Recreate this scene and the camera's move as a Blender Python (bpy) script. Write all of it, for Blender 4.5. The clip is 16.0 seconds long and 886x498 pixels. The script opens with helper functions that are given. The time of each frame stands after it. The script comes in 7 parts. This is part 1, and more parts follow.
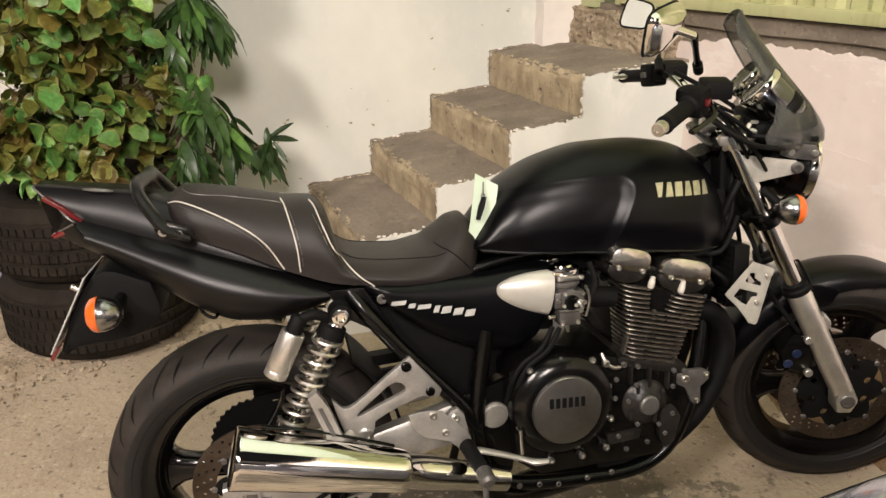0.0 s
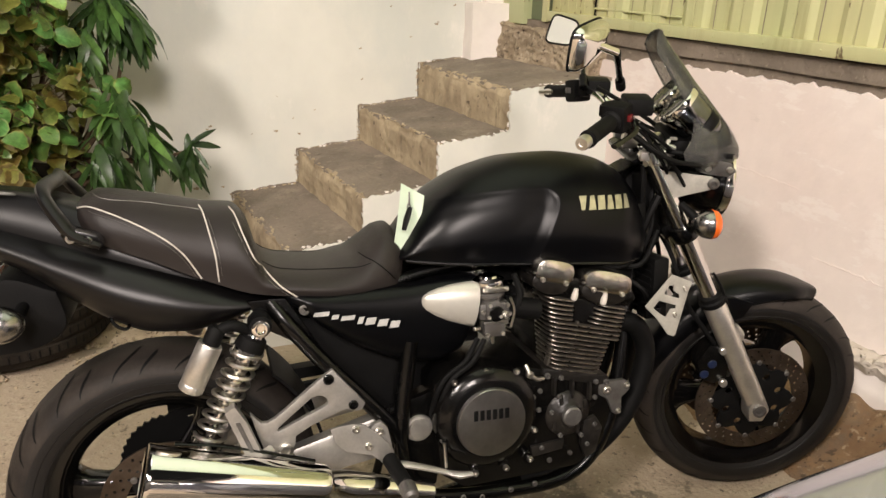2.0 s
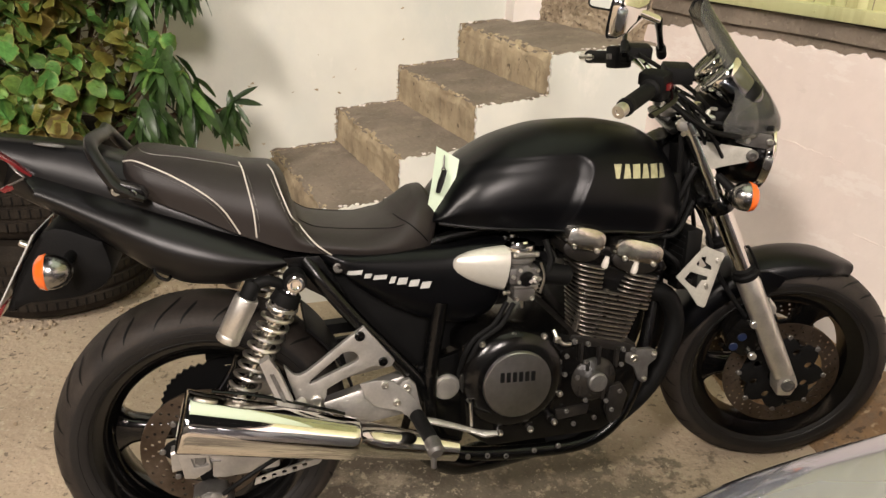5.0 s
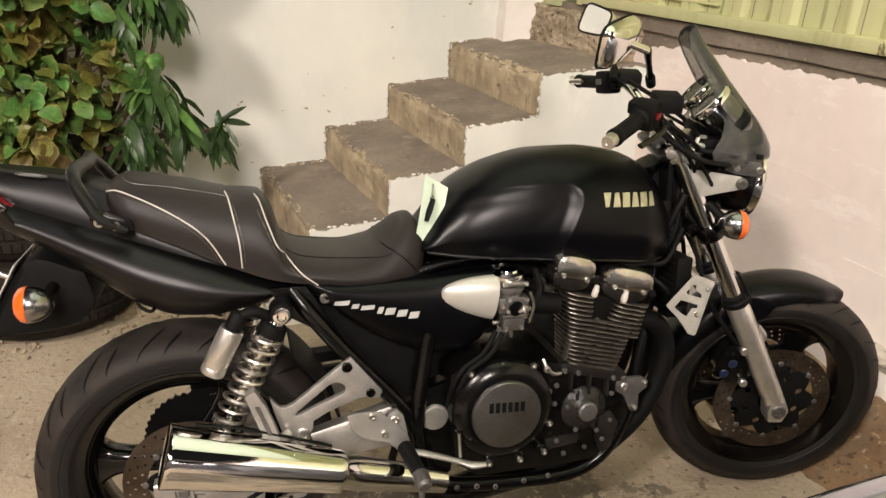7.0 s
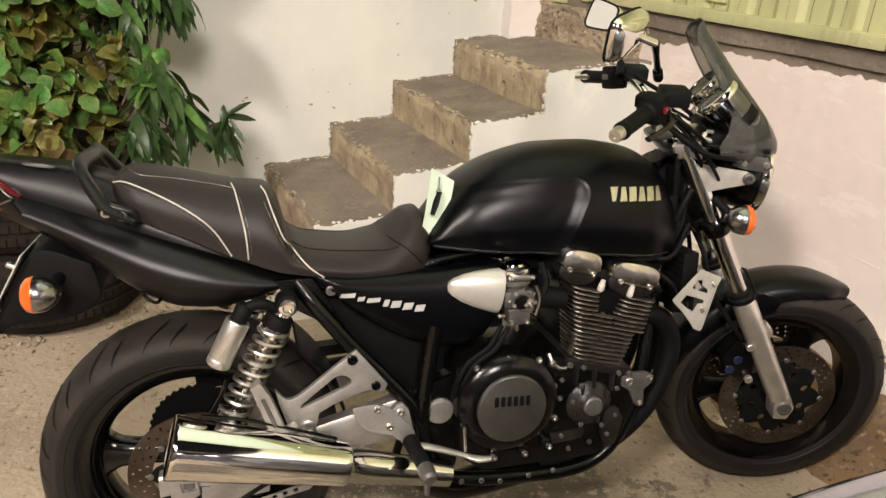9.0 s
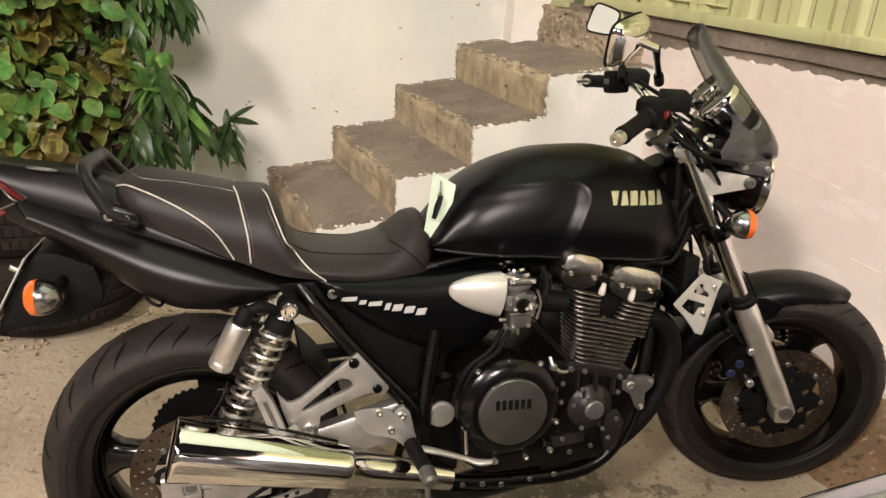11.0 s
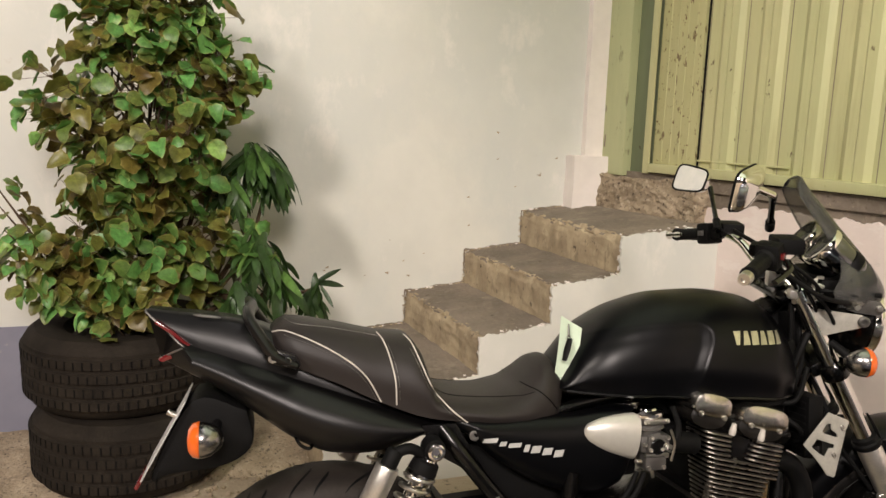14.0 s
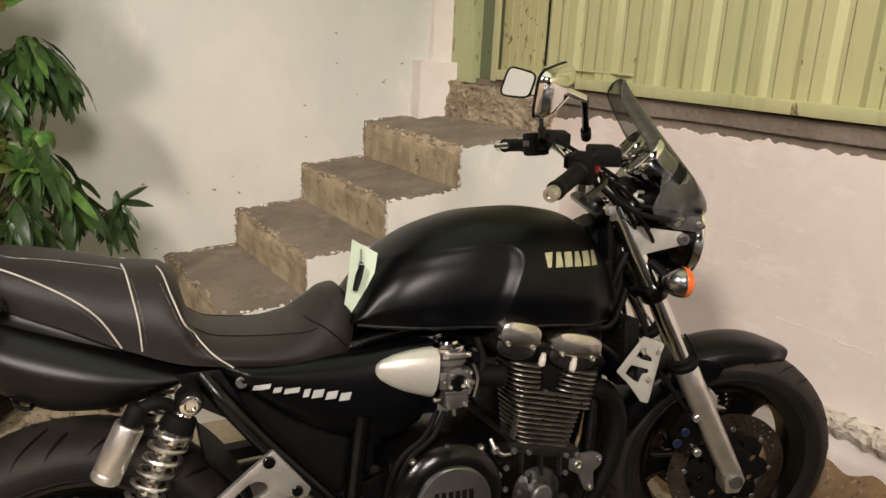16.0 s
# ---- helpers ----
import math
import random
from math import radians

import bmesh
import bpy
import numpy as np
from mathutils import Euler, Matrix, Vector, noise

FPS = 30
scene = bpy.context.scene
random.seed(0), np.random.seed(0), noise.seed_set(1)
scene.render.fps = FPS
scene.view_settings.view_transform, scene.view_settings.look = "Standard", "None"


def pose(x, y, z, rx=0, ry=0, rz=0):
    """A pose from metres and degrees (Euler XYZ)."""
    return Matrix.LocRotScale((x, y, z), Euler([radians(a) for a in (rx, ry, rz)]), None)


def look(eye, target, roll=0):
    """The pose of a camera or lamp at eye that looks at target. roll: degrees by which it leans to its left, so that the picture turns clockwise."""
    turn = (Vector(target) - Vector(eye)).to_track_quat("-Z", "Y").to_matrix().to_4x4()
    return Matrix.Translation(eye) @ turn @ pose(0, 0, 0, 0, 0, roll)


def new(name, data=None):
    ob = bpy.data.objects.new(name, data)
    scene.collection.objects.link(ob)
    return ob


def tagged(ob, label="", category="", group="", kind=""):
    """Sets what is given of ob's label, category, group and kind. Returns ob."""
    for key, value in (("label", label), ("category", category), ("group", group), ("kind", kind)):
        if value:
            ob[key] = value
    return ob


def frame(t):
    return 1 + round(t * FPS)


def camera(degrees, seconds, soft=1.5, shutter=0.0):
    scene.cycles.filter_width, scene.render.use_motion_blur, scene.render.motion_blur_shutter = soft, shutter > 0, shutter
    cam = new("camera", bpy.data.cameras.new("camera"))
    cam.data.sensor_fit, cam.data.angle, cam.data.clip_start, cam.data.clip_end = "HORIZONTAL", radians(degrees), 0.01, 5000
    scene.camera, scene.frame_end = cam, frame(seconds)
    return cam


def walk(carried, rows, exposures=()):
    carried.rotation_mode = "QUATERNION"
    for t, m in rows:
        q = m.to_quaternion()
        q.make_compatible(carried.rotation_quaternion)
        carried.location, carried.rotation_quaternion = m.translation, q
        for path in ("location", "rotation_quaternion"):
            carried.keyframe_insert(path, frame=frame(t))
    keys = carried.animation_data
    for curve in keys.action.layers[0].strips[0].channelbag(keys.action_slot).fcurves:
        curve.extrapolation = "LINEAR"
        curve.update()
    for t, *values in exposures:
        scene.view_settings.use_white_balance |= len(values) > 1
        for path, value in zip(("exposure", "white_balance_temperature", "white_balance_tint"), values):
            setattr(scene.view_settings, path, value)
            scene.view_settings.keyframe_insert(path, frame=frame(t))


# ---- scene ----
# ---- camera ----
cam = camera(61.6, 16.0)
PATH = [
    (0, 0.0262, -1.4132, 1.3857, 67.879, 0.628, -16.358),
    (0.5, 0.0273, -1.4154, 1.3821, 67.958, 0.230, -16.463),
    (1, 0.0180, -1.4041, 1.3823, 68.219, -0.891, -17.011),
    (1.5, 0.0236, -1.4005, 1.3808, 68.840, -1.550, -18.968),
    (2, 0.0352, -1.4018, 1.3756, 68.916, -1.934, -21.331),
    (2.5, 0.0389, -1.4091, 1.3771, 69.044, -2.228, -22.743),
    (3, 0.0470, -1.4196, 1.3841, 69.326, -2.178, -23.225),
    (3.5, 0.0346, -1.4140, 1.3840, 68.970, -2.453, -21.987),
    (4, 0.0276, -1.4184, 1.3812, 66.688, -2.399, -19.865),
    (4.5, 0.0258, -1.4191, 1.3770, 65.309, -2.470, -18.665),
    (4.7, 0.0315, -1.4249, 1.3794, 65.540, -2.646, -18.038),
    (6.8, 0.0491, -1.3950, 1.4182, 66.712, -2.875, -18.008),
    (7, 0.0508, -1.3958, 1.4159, 66.717, -2.960, -18.553),
    (7.5, 0.0485, -1.4015, 1.4131, 66.949, -3.150, -19.252),
    (8, 0.0464, -1.4029, 1.4096, 67.232, -3.250, -19.234),
    (8.5, 0.0427, -1.4043, 1.4079, 67.128, -3.268, -18.700),
    (9, 0.0430, -1.3972, 1.4018, 66.701, -3.150, -18.270),
    (11.5, 0.0441, -1.4032, 1.4042, 67.151, -3.212, -17.893),
    (12, 0.0341, -1.3992, 1.4007, 67.498, -3.581, -16.639),
    (12.5, 0.0101, -1.3887, 1.3995, 69.196, -3.485, -14.260),
    (13, -0.0293, -1.3748, 1.3760, 74.462, -3.243, -14.755),
    (13.5, -0.1559, -1.4141, 1.3575, 78.025, -2.532, -15.113),
    (14, -0.2165, -1.4131, 1.3537, 80.285, -1.755, -17.127),
    (14.5, -0.1003, -1.3355, 1.3573, 81.170, -2.019, -22.961),
    (15, 0.0361, -1.3031, 1.3430, 78.990, -1.795, -25.853),
    (15.5, 0.0736, -1.2729, 1.3220, 74.936, -1.840, -27.322),
    (16, 0.0611, -1.2725, 1.3199, 74.064, -2.922, -25.674),
]
EXPOSURE = [(0.0, 0.0), (2.0, 0.0), (3.0, -0.10), (3.8, -0.10), (4.4, 0.0), (12.2, 0.0), (13.2, -0.24), (14.2, -0.28), (15.0, -0.38), (16.0, -0.36)]
walk(cam, [(t, pose(x, y, z, rx, ry, rz)) for t, x, y, z, rx, ry, rz in PATH], EXPOSURE)

# ---- world and light ----
world = bpy.data.worlds.new("night_sky")
scene.world = world
world.use_nodes = True
bg = world.node_tree.nodes["Background"]
bg.inputs[0].default_value = (1.0, 0.94, 0.9, 1)
bg.inputs[1].default_value = 0.012

# the street lamp behind and to one side of the viewer
street = bpy.data.lights.new("street_light", "POINT")
street.energy, street.color, street.shadow_soft_size = 1440, (1.0, 0.885, 0.80), 0.42
new("street_light", street).location = (-3.5, -3.5, 4.8)
# added fill lamp, no known source; lightens the bush's shadow on the wall
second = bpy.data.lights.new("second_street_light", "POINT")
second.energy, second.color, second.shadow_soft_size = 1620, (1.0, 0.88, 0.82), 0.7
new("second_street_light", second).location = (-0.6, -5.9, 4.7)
# added lamp with no known source, makes the assumed awning glow through
over = bpy.data.lights.new("awning_light", "AREA")
over.shape, over.size, over.energy, over.color = "DISK", 2.6, 62, (1.0, 0.92, 0.95)
new("awning_light", over).matrix_world = look((1.3, -0.3, 3.5), (1.3, -0.3, 0))

# ---- materials ----
def material(name, colour, rough=0.6, metal=0.0, vary=0.15, scale=8.0, bump=0.0, bump_scale=60.0, other=None, coat=0.0, stretch=(1, 1, 1), spec=0.5):
    """A procedural surface: two scales of noise in colour, roughness and relief."""
    m = bpy.data.materials.new(name)
    m.use_nodes = True
    n, l = m.node_tree.nodes, m.node_tree.links
    b = n["Principled BSDF"]
    b.inputs["Metallic"].default_value = metal
    b.inputs["Specular IOR Level"].default_value = spec
    b.inputs["Coat Weight"].default_value = coat
    b.inputs["Coat Roughness"].default_value = 0.12
    tc, mp = n.new("ShaderNodeTexCoord"), n.new("ShaderNodeMapping")
    mp.inputs["Scale"].default_value = stretch
    l.new(tc.outputs["Object"], mp.inputs["Vector"])
    big, fine = n.new("ShaderNodeTexNoise"), n.new("ShaderNodeTexNoise")
    for node, s, d in ((big, scale, 5), (fine, scale * 9, 3)):
        node.inputs["Scale"].default_value, node.inputs["Detail"].default_value = s, d
        l.new(mp.outputs["Vector"], node.inputs["Vector"])
    ramp = n.new("ShaderNodeValToRGB")
    c = Vector(colour)
    o = Vector(other) if other else c * (1 - 2 * vary)
    ramp.color_ramp.elements[0].position, ramp.color_ramp.elements[1].position = 0.33, 0.64
    ramp.color_ramp.elements[0].color, ramp.color_ramp.elements[1].color = (*o, 1), (*c, 1)
    l.new(big.outputs["Fac"], ramp.inputs["Fac"])
    mix = n.new("ShaderNodeMix")
    mix.data_type, mix.blend_type = "RGBA", "MULTIPLY"
    mix.inputs["Factor"].default_value = min(1.0, vary * 2)
    grey = n.new("ShaderNodeValToRGB")
    grey.color_ramp.elements[0].position, grey.color_ramp.elements[1].position = 0.3, 0.7
    grey.color_ramp.elements[0].color = (0.55, 0.55, 0.55, 1)
    l.new(fine.outputs["Fac"], grey.inputs["Fac"])
    l.new(ramp.outputs["Color"], mix.inputs["A"])
    l.new(grey.outputs["Color"], mix.inputs["B"])
    l.new(mix.outputs["Result"], b.inputs["Base Color"])
    rr = n.new("ShaderNodeMapRange")
    rr.inputs["To Min"].default_value, rr.inputs["To Max"].default_value = max(0.02, rough - 0.35 * vary), min(1, rough + 0.35 * vary)
    l.new(big.outputs["Fac"], rr.inputs["Value"])
    l.new(rr.outputs["Result"], b.inputs["Roughness"])
    if bump:
        bn, bu = n.new("ShaderNodeTexNoise"), n.new("ShaderNodeBump")
        bn.inputs["Scale"].default_value, bn.inputs["Detail"].default_value = bump_scale, 6
        bu.inputs["Strength"].default_value, bu.inputs["Distance"].default_value = bump, 0.01
        l.new(mp.outputs["Vector"], bn.inputs["Vector"])
        l.new(bn.outputs["Fac"], bu.inputs["Height"])
        l.new(bu.outputs["Normal"], b.inputs["Normal"])
    return m


# ---- mesh builders ----
def bm_box(lo, hi, bevel=0.0):
    bm = bmesh.new()
    bmesh.ops.create_cube(bm, size=1)
    lo, hi = Vector(lo), Vector(hi)
    for v in bm.verts:
        v.co = Vector(((lo[i] + hi[i]) / 2 + v.co[i] * (hi[i] - lo[i])) for i in range(3))
    if bevel:
        bmesh.ops.bevel(bm, geom=bm.edges[:], offset=bevel, segments=2, affect="EDGES", profile=0.6)
    return bm


def frame_at(a, b):
    """Rotation and place with z from a to b."""
    a, b = Vector(a), Vector(b)
    return Matrix.Translation(a) @ (b - a).to_track_quat("Z", "X").to_matrix().to_4x4()


def bm_lathe(profile, a=(0, 0, 0), b=(0, 0, 1), seg=32, closed=False):
    """Turns (radius, height) pairs about the axis from a towards b."""
    bm, m, rings = bmesh.new(), frame_at(a, b), []
    for r, h in profile:
        if r < 1e-6:
            rings.append([bm.verts.new(m @ Vector((0, 0, h)))])
        else:
            rings.append([bm.verts.new(m @ Vector((r * math.cos(2 * math.pi * i / seg), r * math.sin(2 * math.pi * i / seg), h))) for i in range(seg)])
    pairs = list(zip(rings, rings[1:])) + ([(rings[-1], rings[0])] if closed else [])
    for p, q in pairs:
        for i in range(seg):
            j = (i + 1) % seg
            f = [p[i % len(p)], p[j % len(p)], q[j % len(q)], q[i % len(q)]]
            f = [v for k, v in enumerate(f) if v not in f[:k]]
            if len(f) > 2:
                bm.faces.new(f)
    for ring in ([] if closed else [rings[0], rings[-1]]):
        if len(ring) > 2:
            bm.faces.new(ring)
    bmesh.ops.recalc_face_normals(bm, faces=bm.faces)
    return bm


def bm_cyl(a, b, r, r2=None, seg=20, bevel=0.0015):
    d, r2 = (Vector(b) - Vector(a)).length, r if r2 is None else r2
    k = min(bevel, r * 0.4, d * 0.3)
    return bm_lathe([(r - k, 0), (r, k), (r2, d - k), (r2 - k, d)], a, b, seg)


def smooth_path(pts, n=6):
    """Catmull-Rom points through pts."""
    p = [Vector(q) for q in pts]
    p = [2 * p[0] - p[1]] + p + [2 * p[-1] - p[-2]]
    out = []
    for i in range(1, len(p) - 2):
        for k in range(n):
            t = k / n
            out.append(0.5 * (2 * p[i] + (p[i + 1] - p[i - 1]) * t + (2 * p[i - 1] - 5 * p[i] + 4 * p[i + 1] - p[i + 2]) * t * t + (3 * p[i] - p[i - 1] - 3 * p[i + 1] + p[i + 2]) * t ** 3))
    return out + [p[-2]]


def bm_tube(pts, r, seg=10, n=5, flat=1.0, smooth=True):
    """A round (or flattened) tube along pts; r may be a list."""
    path = smooth_path(pts, n) if smooth else [Vector(p) for p in pts]
    bm, rings = bmesh.new(), []
    up = Vector((0.13, 0.07, 1)).normalized()
    side = None
    for i, p in enumerate(path):
        d = (path[min(i + 1, len(path) - 1)] - path[max(i - 1, 0)]).normalized()
        s = d.cross(up) if side is None else side - d * side.dot(d)
        side = s.normalized()
        w = d.cross(side)
        rad = r if not isinstance(r, (list, tuple)) else np.interp(i / max(1, len(path) - 1), np.linspace(0, 1, len(r)), r)
        rings.append([bm.verts.new(p + side * (rad * math.cos(2 * math.pi * k / seg)) + w * (rad * flat * math.sin(2 * math.pi * k / seg))) for k in range(seg)])
    for p, q in zip(rings, rings[1:]):
        for i in range(seg):
            j = (i + 1) % seg
            bm.faces.new((p[i], p[j], q[j], q[i]))
    bm.faces.new(rings[0][::-1]), bm.faces.new(rings[-1])
    bmesh.ops.recalc_face_normals(bm, faces=bm.faces)
    return bm


def bm_loft(rings, cap=True, loop=True):
    """Joins rings of equal count."""
    bm = bmesh.new()
    vs = [[bm.verts.new(p) for p in ring] for ring in rings]
    n = len(vs[0])
    for p, q in zip(vs, vs[1:]):
        for i in range(n if loop else n - 1):
            j = (i + 1) % n
            bm.faces.new((p[i], p[j], q[j], q[i]))
    if cap and loop:
        bm.faces.new(vs[0][::-1]), bm.faces.new(vs[-1])
    bmesh.ops.recalc_face_normals(bm, faces=bm.faces)
    return bm


def bm_plate(outline, thick, axis="y", at=0.0, bevel=0.0, holes=()):
    """A plate from a 2D outline (x, z), thick along the axis from at; holes are outlines cut through."""
    bm = bmesh.new()

    def put(p, h):
        return Vector((p[0], at + h, p[1])) if axis == "y" else Vector((p[0], p[1], at + h)) if axis == "z" else Vector((at + h, p[0], p[1]))
    loops = [outline, *holes]
    edges = []
    for lp in loops:
        vs = [bm.verts.new(put(p, 0)) for p in lp]
        edges += [bm.edges.new((vs[i], vs[(i + 1) % len(vs)])) for i in range(len(vs))]
    bmesh.ops.triangle_fill(bm, edges=edges, use_beauty=True)
    geom = bmesh.ops.extrude_face_region(bm, geom=bm.faces[:])
    d = put((0, 0), thick) - put((0, 0), 0)
    for v in geom["geom"]:
        if isinstance(v, bmesh.types.BMVert):
            v.co += d
    bmesh.ops.recalc_face_normals(bm, faces=bm.faces)
    if bevel:
        sharp = [e for e in bm.edges if len(e.link_faces) == 2 and e.calc_face_angle(0) > 0.6]
        bmesh.ops.bevel(bm, geom=sharp, offset=bevel, segments=2, affect="EDGES", profile=0.6)
    return bm


def joined(*bms):
    """One bmesh out of several."""
    out = bmesh.new()
    for b in bms:
        me = bpy.data.meshes.new("tmp")
        b.to_mesh(me)
        b.free()
        out.from_mesh(me)
        bpy.data.meshes.remove(me)
    return out


def moved(bm, m):
    bmesh.ops.transform(bm, matrix=m, verts=bm.verts)
    return bm


def mesh_of(name, bm, mat, smooth=40):
    me = bpy.data.meshes.new(name)
    bm.to_mesh(me)
    bm.free()
    for mm in (mat if isinstance(mat, (list, tuple)) else [mat]):
        me.materials.append(mm)
    if smooth:
        me.shade_smooth()
        me.set_sharp_from_angle(angle=radians(smooth))
    return me


def part(name, bm, mat, parent=None, label="", smooth=40):
    ob = new(name, mesh_of(name, bm, mat, smooth))
    ob.parent = parent
    return tagged(ob, label)


def thing(name, label, category, group="", kind="", m=None):
    """An empty that carries the parts of one thing."""
    ob = tagged(new(name), label, category, group, kind)
    if m is not None:
        ob.matrix_world = m
    return ob


def solid(name, bm, mat, label, category, group="", kind="", smooth=40, m=None):
    ob = tagged(part(name, bm, mat, None, "", smooth), label, category, group, kind)
    if m is not None:
        ob.matrix_world = m
    return ob


M_paint = material("satin_black_paint", (0.0014, 0.0015, 0.0020), 0.31, vary=0.06, scale=5, bump=0.03, bump_scale=300, spec=0.21)
# the tank's paint again, paler and more specular to put in the tail's sheen
M_tail = material("satin_black_cowl", (0.0024, 0.0022, 0.0024), 0.36, vary=0.06, scale=5, bump=0.03, bump_scale=300, spec=0.40)
M_frame = material("gloss_black_enamel", (0.0016, 0.0016, 0.0016), 0.26, vary=0.12, scale=14, coat=0.1, spec=0.3)
M_wheel = material("gloss_black_wheel", (0.002, 0.002, 0.002), 0.16, vary=0.12, scale=14, coat=0.3, spec=0.4)
M_vinyl = material("seat_vinyl", (0.0235, 0.0194, 0.018), 0.47, vary=0.1, scale=9, bump=0.12, bump_scale=420, spec=0.32)
M_piping = material("pale_piping", (0.62, 0.58, 0.52), 0.5, vary=0.1, scale=40)
M_alu = material("cast_aluminium", (0.54, 0.52, 0.485), 0.42, 0.75, vary=0.12, scale=18, bump=0.05, bump_scale=250)
M_fork = material("brushed_slider", (0.84, 0.81, 0.75), 0.37, 0.92, vary=0.1, scale=20)
M_chrome = material("chrome", (0.86, 0.84, 0.80), 0.05, 1.0, vary=0.04, scale=6)
M_can = material("dark_chromed_can", (0.20, 0.205, 0.215), 0.14, 1.0, vary=0.06, scale=9)
M_shell = material("smoky_chrome_shell", (0.40, 0.395, 0.385), 0.24, 1.0, vary=0.12, scale=9)
M_polish = material("polished_cover", (0.62, 0.61, 0.59), 0.31, 1.0, vary=0.14, scale=9, bump=0.02, bump_scale=14)
M_satin = material("satin_metal", (0.72, 0.69, 0.64), 0.32, 1.0, vary=0.08, scale=30)
M_engine = material("black_engine", (0.0022, 0.0022, 0.0022), 0.19, vary=0.2, scale=16, bump=0.06, bump_scale=150, other=(0.005, 0.0045, 0.004), spec=0.34)
M_fin = material("engine_fin", (0.05, 0.045, 0.038), 0.42, 0.3, vary=0.25, scale=20, other=(0.10, 0.088, 0.072))
M_case = material("dusty_engine_casting", (0.008, 0.0072, 0.0065), 0.36, vary=0.25, scale=30, bump=0.15, bump_scale=120, other=(0.022, 0.019, 0.016), spec=0.4)
M_fin_edge = material("bare_fin_edge", (0.66, 0.61, 0.53), 0.30, 1.0, vary=0.3, scale=40)
M_tan = material("heat_tanned_steel", (0.34, 0.235, 0.14), 0.42, 0.7, vary=0.2, scale=25, other=(0.22, 0.15, 0.09))
M_grey = material("dull_grey_metal", (0.19, 0.185, 0.175), 0.45, 0.7, vary=0.2, scale=30, other=(0.14, 0.13, 0.12))
M_disc = material("brake_disc_steel", (0.135, 0.108, 0.085), 0.40, 0.85, vary=0.22, scale=14, other=(0.075, 0.055, 0.040))
M_rubber = material("black_rubber", (0.0038, 0.0038, 0.0038), 0.65, vary=0.15, scale=30, bump=0.1, bump_scale=300, spec=0.16)
M_orange = material("orange_lens", (0.80, 0.14, 0.015), 0.15, vary=0.08, scale=40, coat=0.6)
M_cam = material("tarnished_chrome", (0.78, 0.75, 0.69), 0.25, 1.0, vary=0.2, scale=22, bump=0.14, bump_scale=34, other=(0.50, 0.46, 0.40))
M_red = material("red_lens", (0.13, 0.009, 0.011), 0.14, vary=0.1, scale=30, coat=0.6)
M_silver = material("silver_paint", (0.60, 0.58, 0.52), 0.35, 0.45, vary=0.06, scale=9)
M_gilt = material("badge_silver", (0.62, 0.60, 0.42), 0.3, 0.7, vary=0.15, scale=60)
M_decal = material("white_decal", (0.50, 0.50, 0.485), 0.4, vary=0.08, scale=50)
M_blue = material("blue_cap", (0.007, 0.014, 0.045), 0.4, vary=0.1, scale=40)
M_plate = material("side_plate", (0.55, 0.53, 0.47), 0.5, 0.35, vary=0.12, scale=25)
M_paper = material("pale_green_paper", (0.62, 0.74, 0.58), 0.7, vary=0.04, scale=20)
M_black = material("dull_black", (0.003, 0.003, 0.003), 0.6, vary=0.1, scale=30, spec=0.16)
M_tyre_bike = material("bike_tyre", (0.0105, 0.0095, 0.0088), 0.52, vary=0.2, scale=16, bump=0.12, bump_scale=260, other=(0.008, 0.007, 0.0064), spec=0.35)


M_tread = material("dusty_tread", (0.036, 0.029, 0.0235), 0.62, vary=0.2, scale=14, bump=0.12, bump_scale=260, other=(0.018, 0.015, 0.013), spec=0.25)


def glassy(name, tint, alpha, rough=0.03):
    """Clear or smoked plastic: mostly see-through, with a gloss."""
    m = bpy.data.materials.new(name)
    m.use_nodes = True
    n, l = m.node_tree.nodes, m.node_tree.links
    n.remove(n["Principled BSDF"])
    tr, gl, mix, fr = n.new("ShaderNodeBsdfTransparent"), n.new("ShaderNodeBsdfGlossy"), n.new("ShaderNodeMixShader"), n.new("ShaderNodeFresnel")
    df, mix2 = n.new("ShaderNodeBsdfDiffuse"), n.new("ShaderNodeMixShader")
    tr.inputs[0].default_value, gl.inputs["Roughness"].default_value = (*tint, 1), rough
    df.inputs[0].default_value = (*[c * 0.4 for c in tint], 1)
    mix2.inputs[0].default_value = alpha
    fr.inputs[0].default_value = 1.3
    l.new(tr.outputs[0], mix2.inputs[1]), l.new(df.outputs[0], mix2.inputs[2])
    l.new(fr.outputs[0], mix.inputs[0]), l.new(mix2.outputs[0], mix.inputs[1]), l.new(gl.outputs[0], mix.inputs[2])
    l.new(mix.outputs[0], n["Material Output"].inputs[0])
    return m


M_smoke = glassy("smoked_screen", (0.66, 0.66, 0.63), 0.16)
M_clear = glassy("clear_lens", (0.86, 0.86, 0.84), 0.08)
M_mirror = material("mirror_glass", (0.92, 0.92, 0.92), 0.02, 1.0, vary=0.0, scale=2)

# ---- setting ----
WALL_Y = 1.925


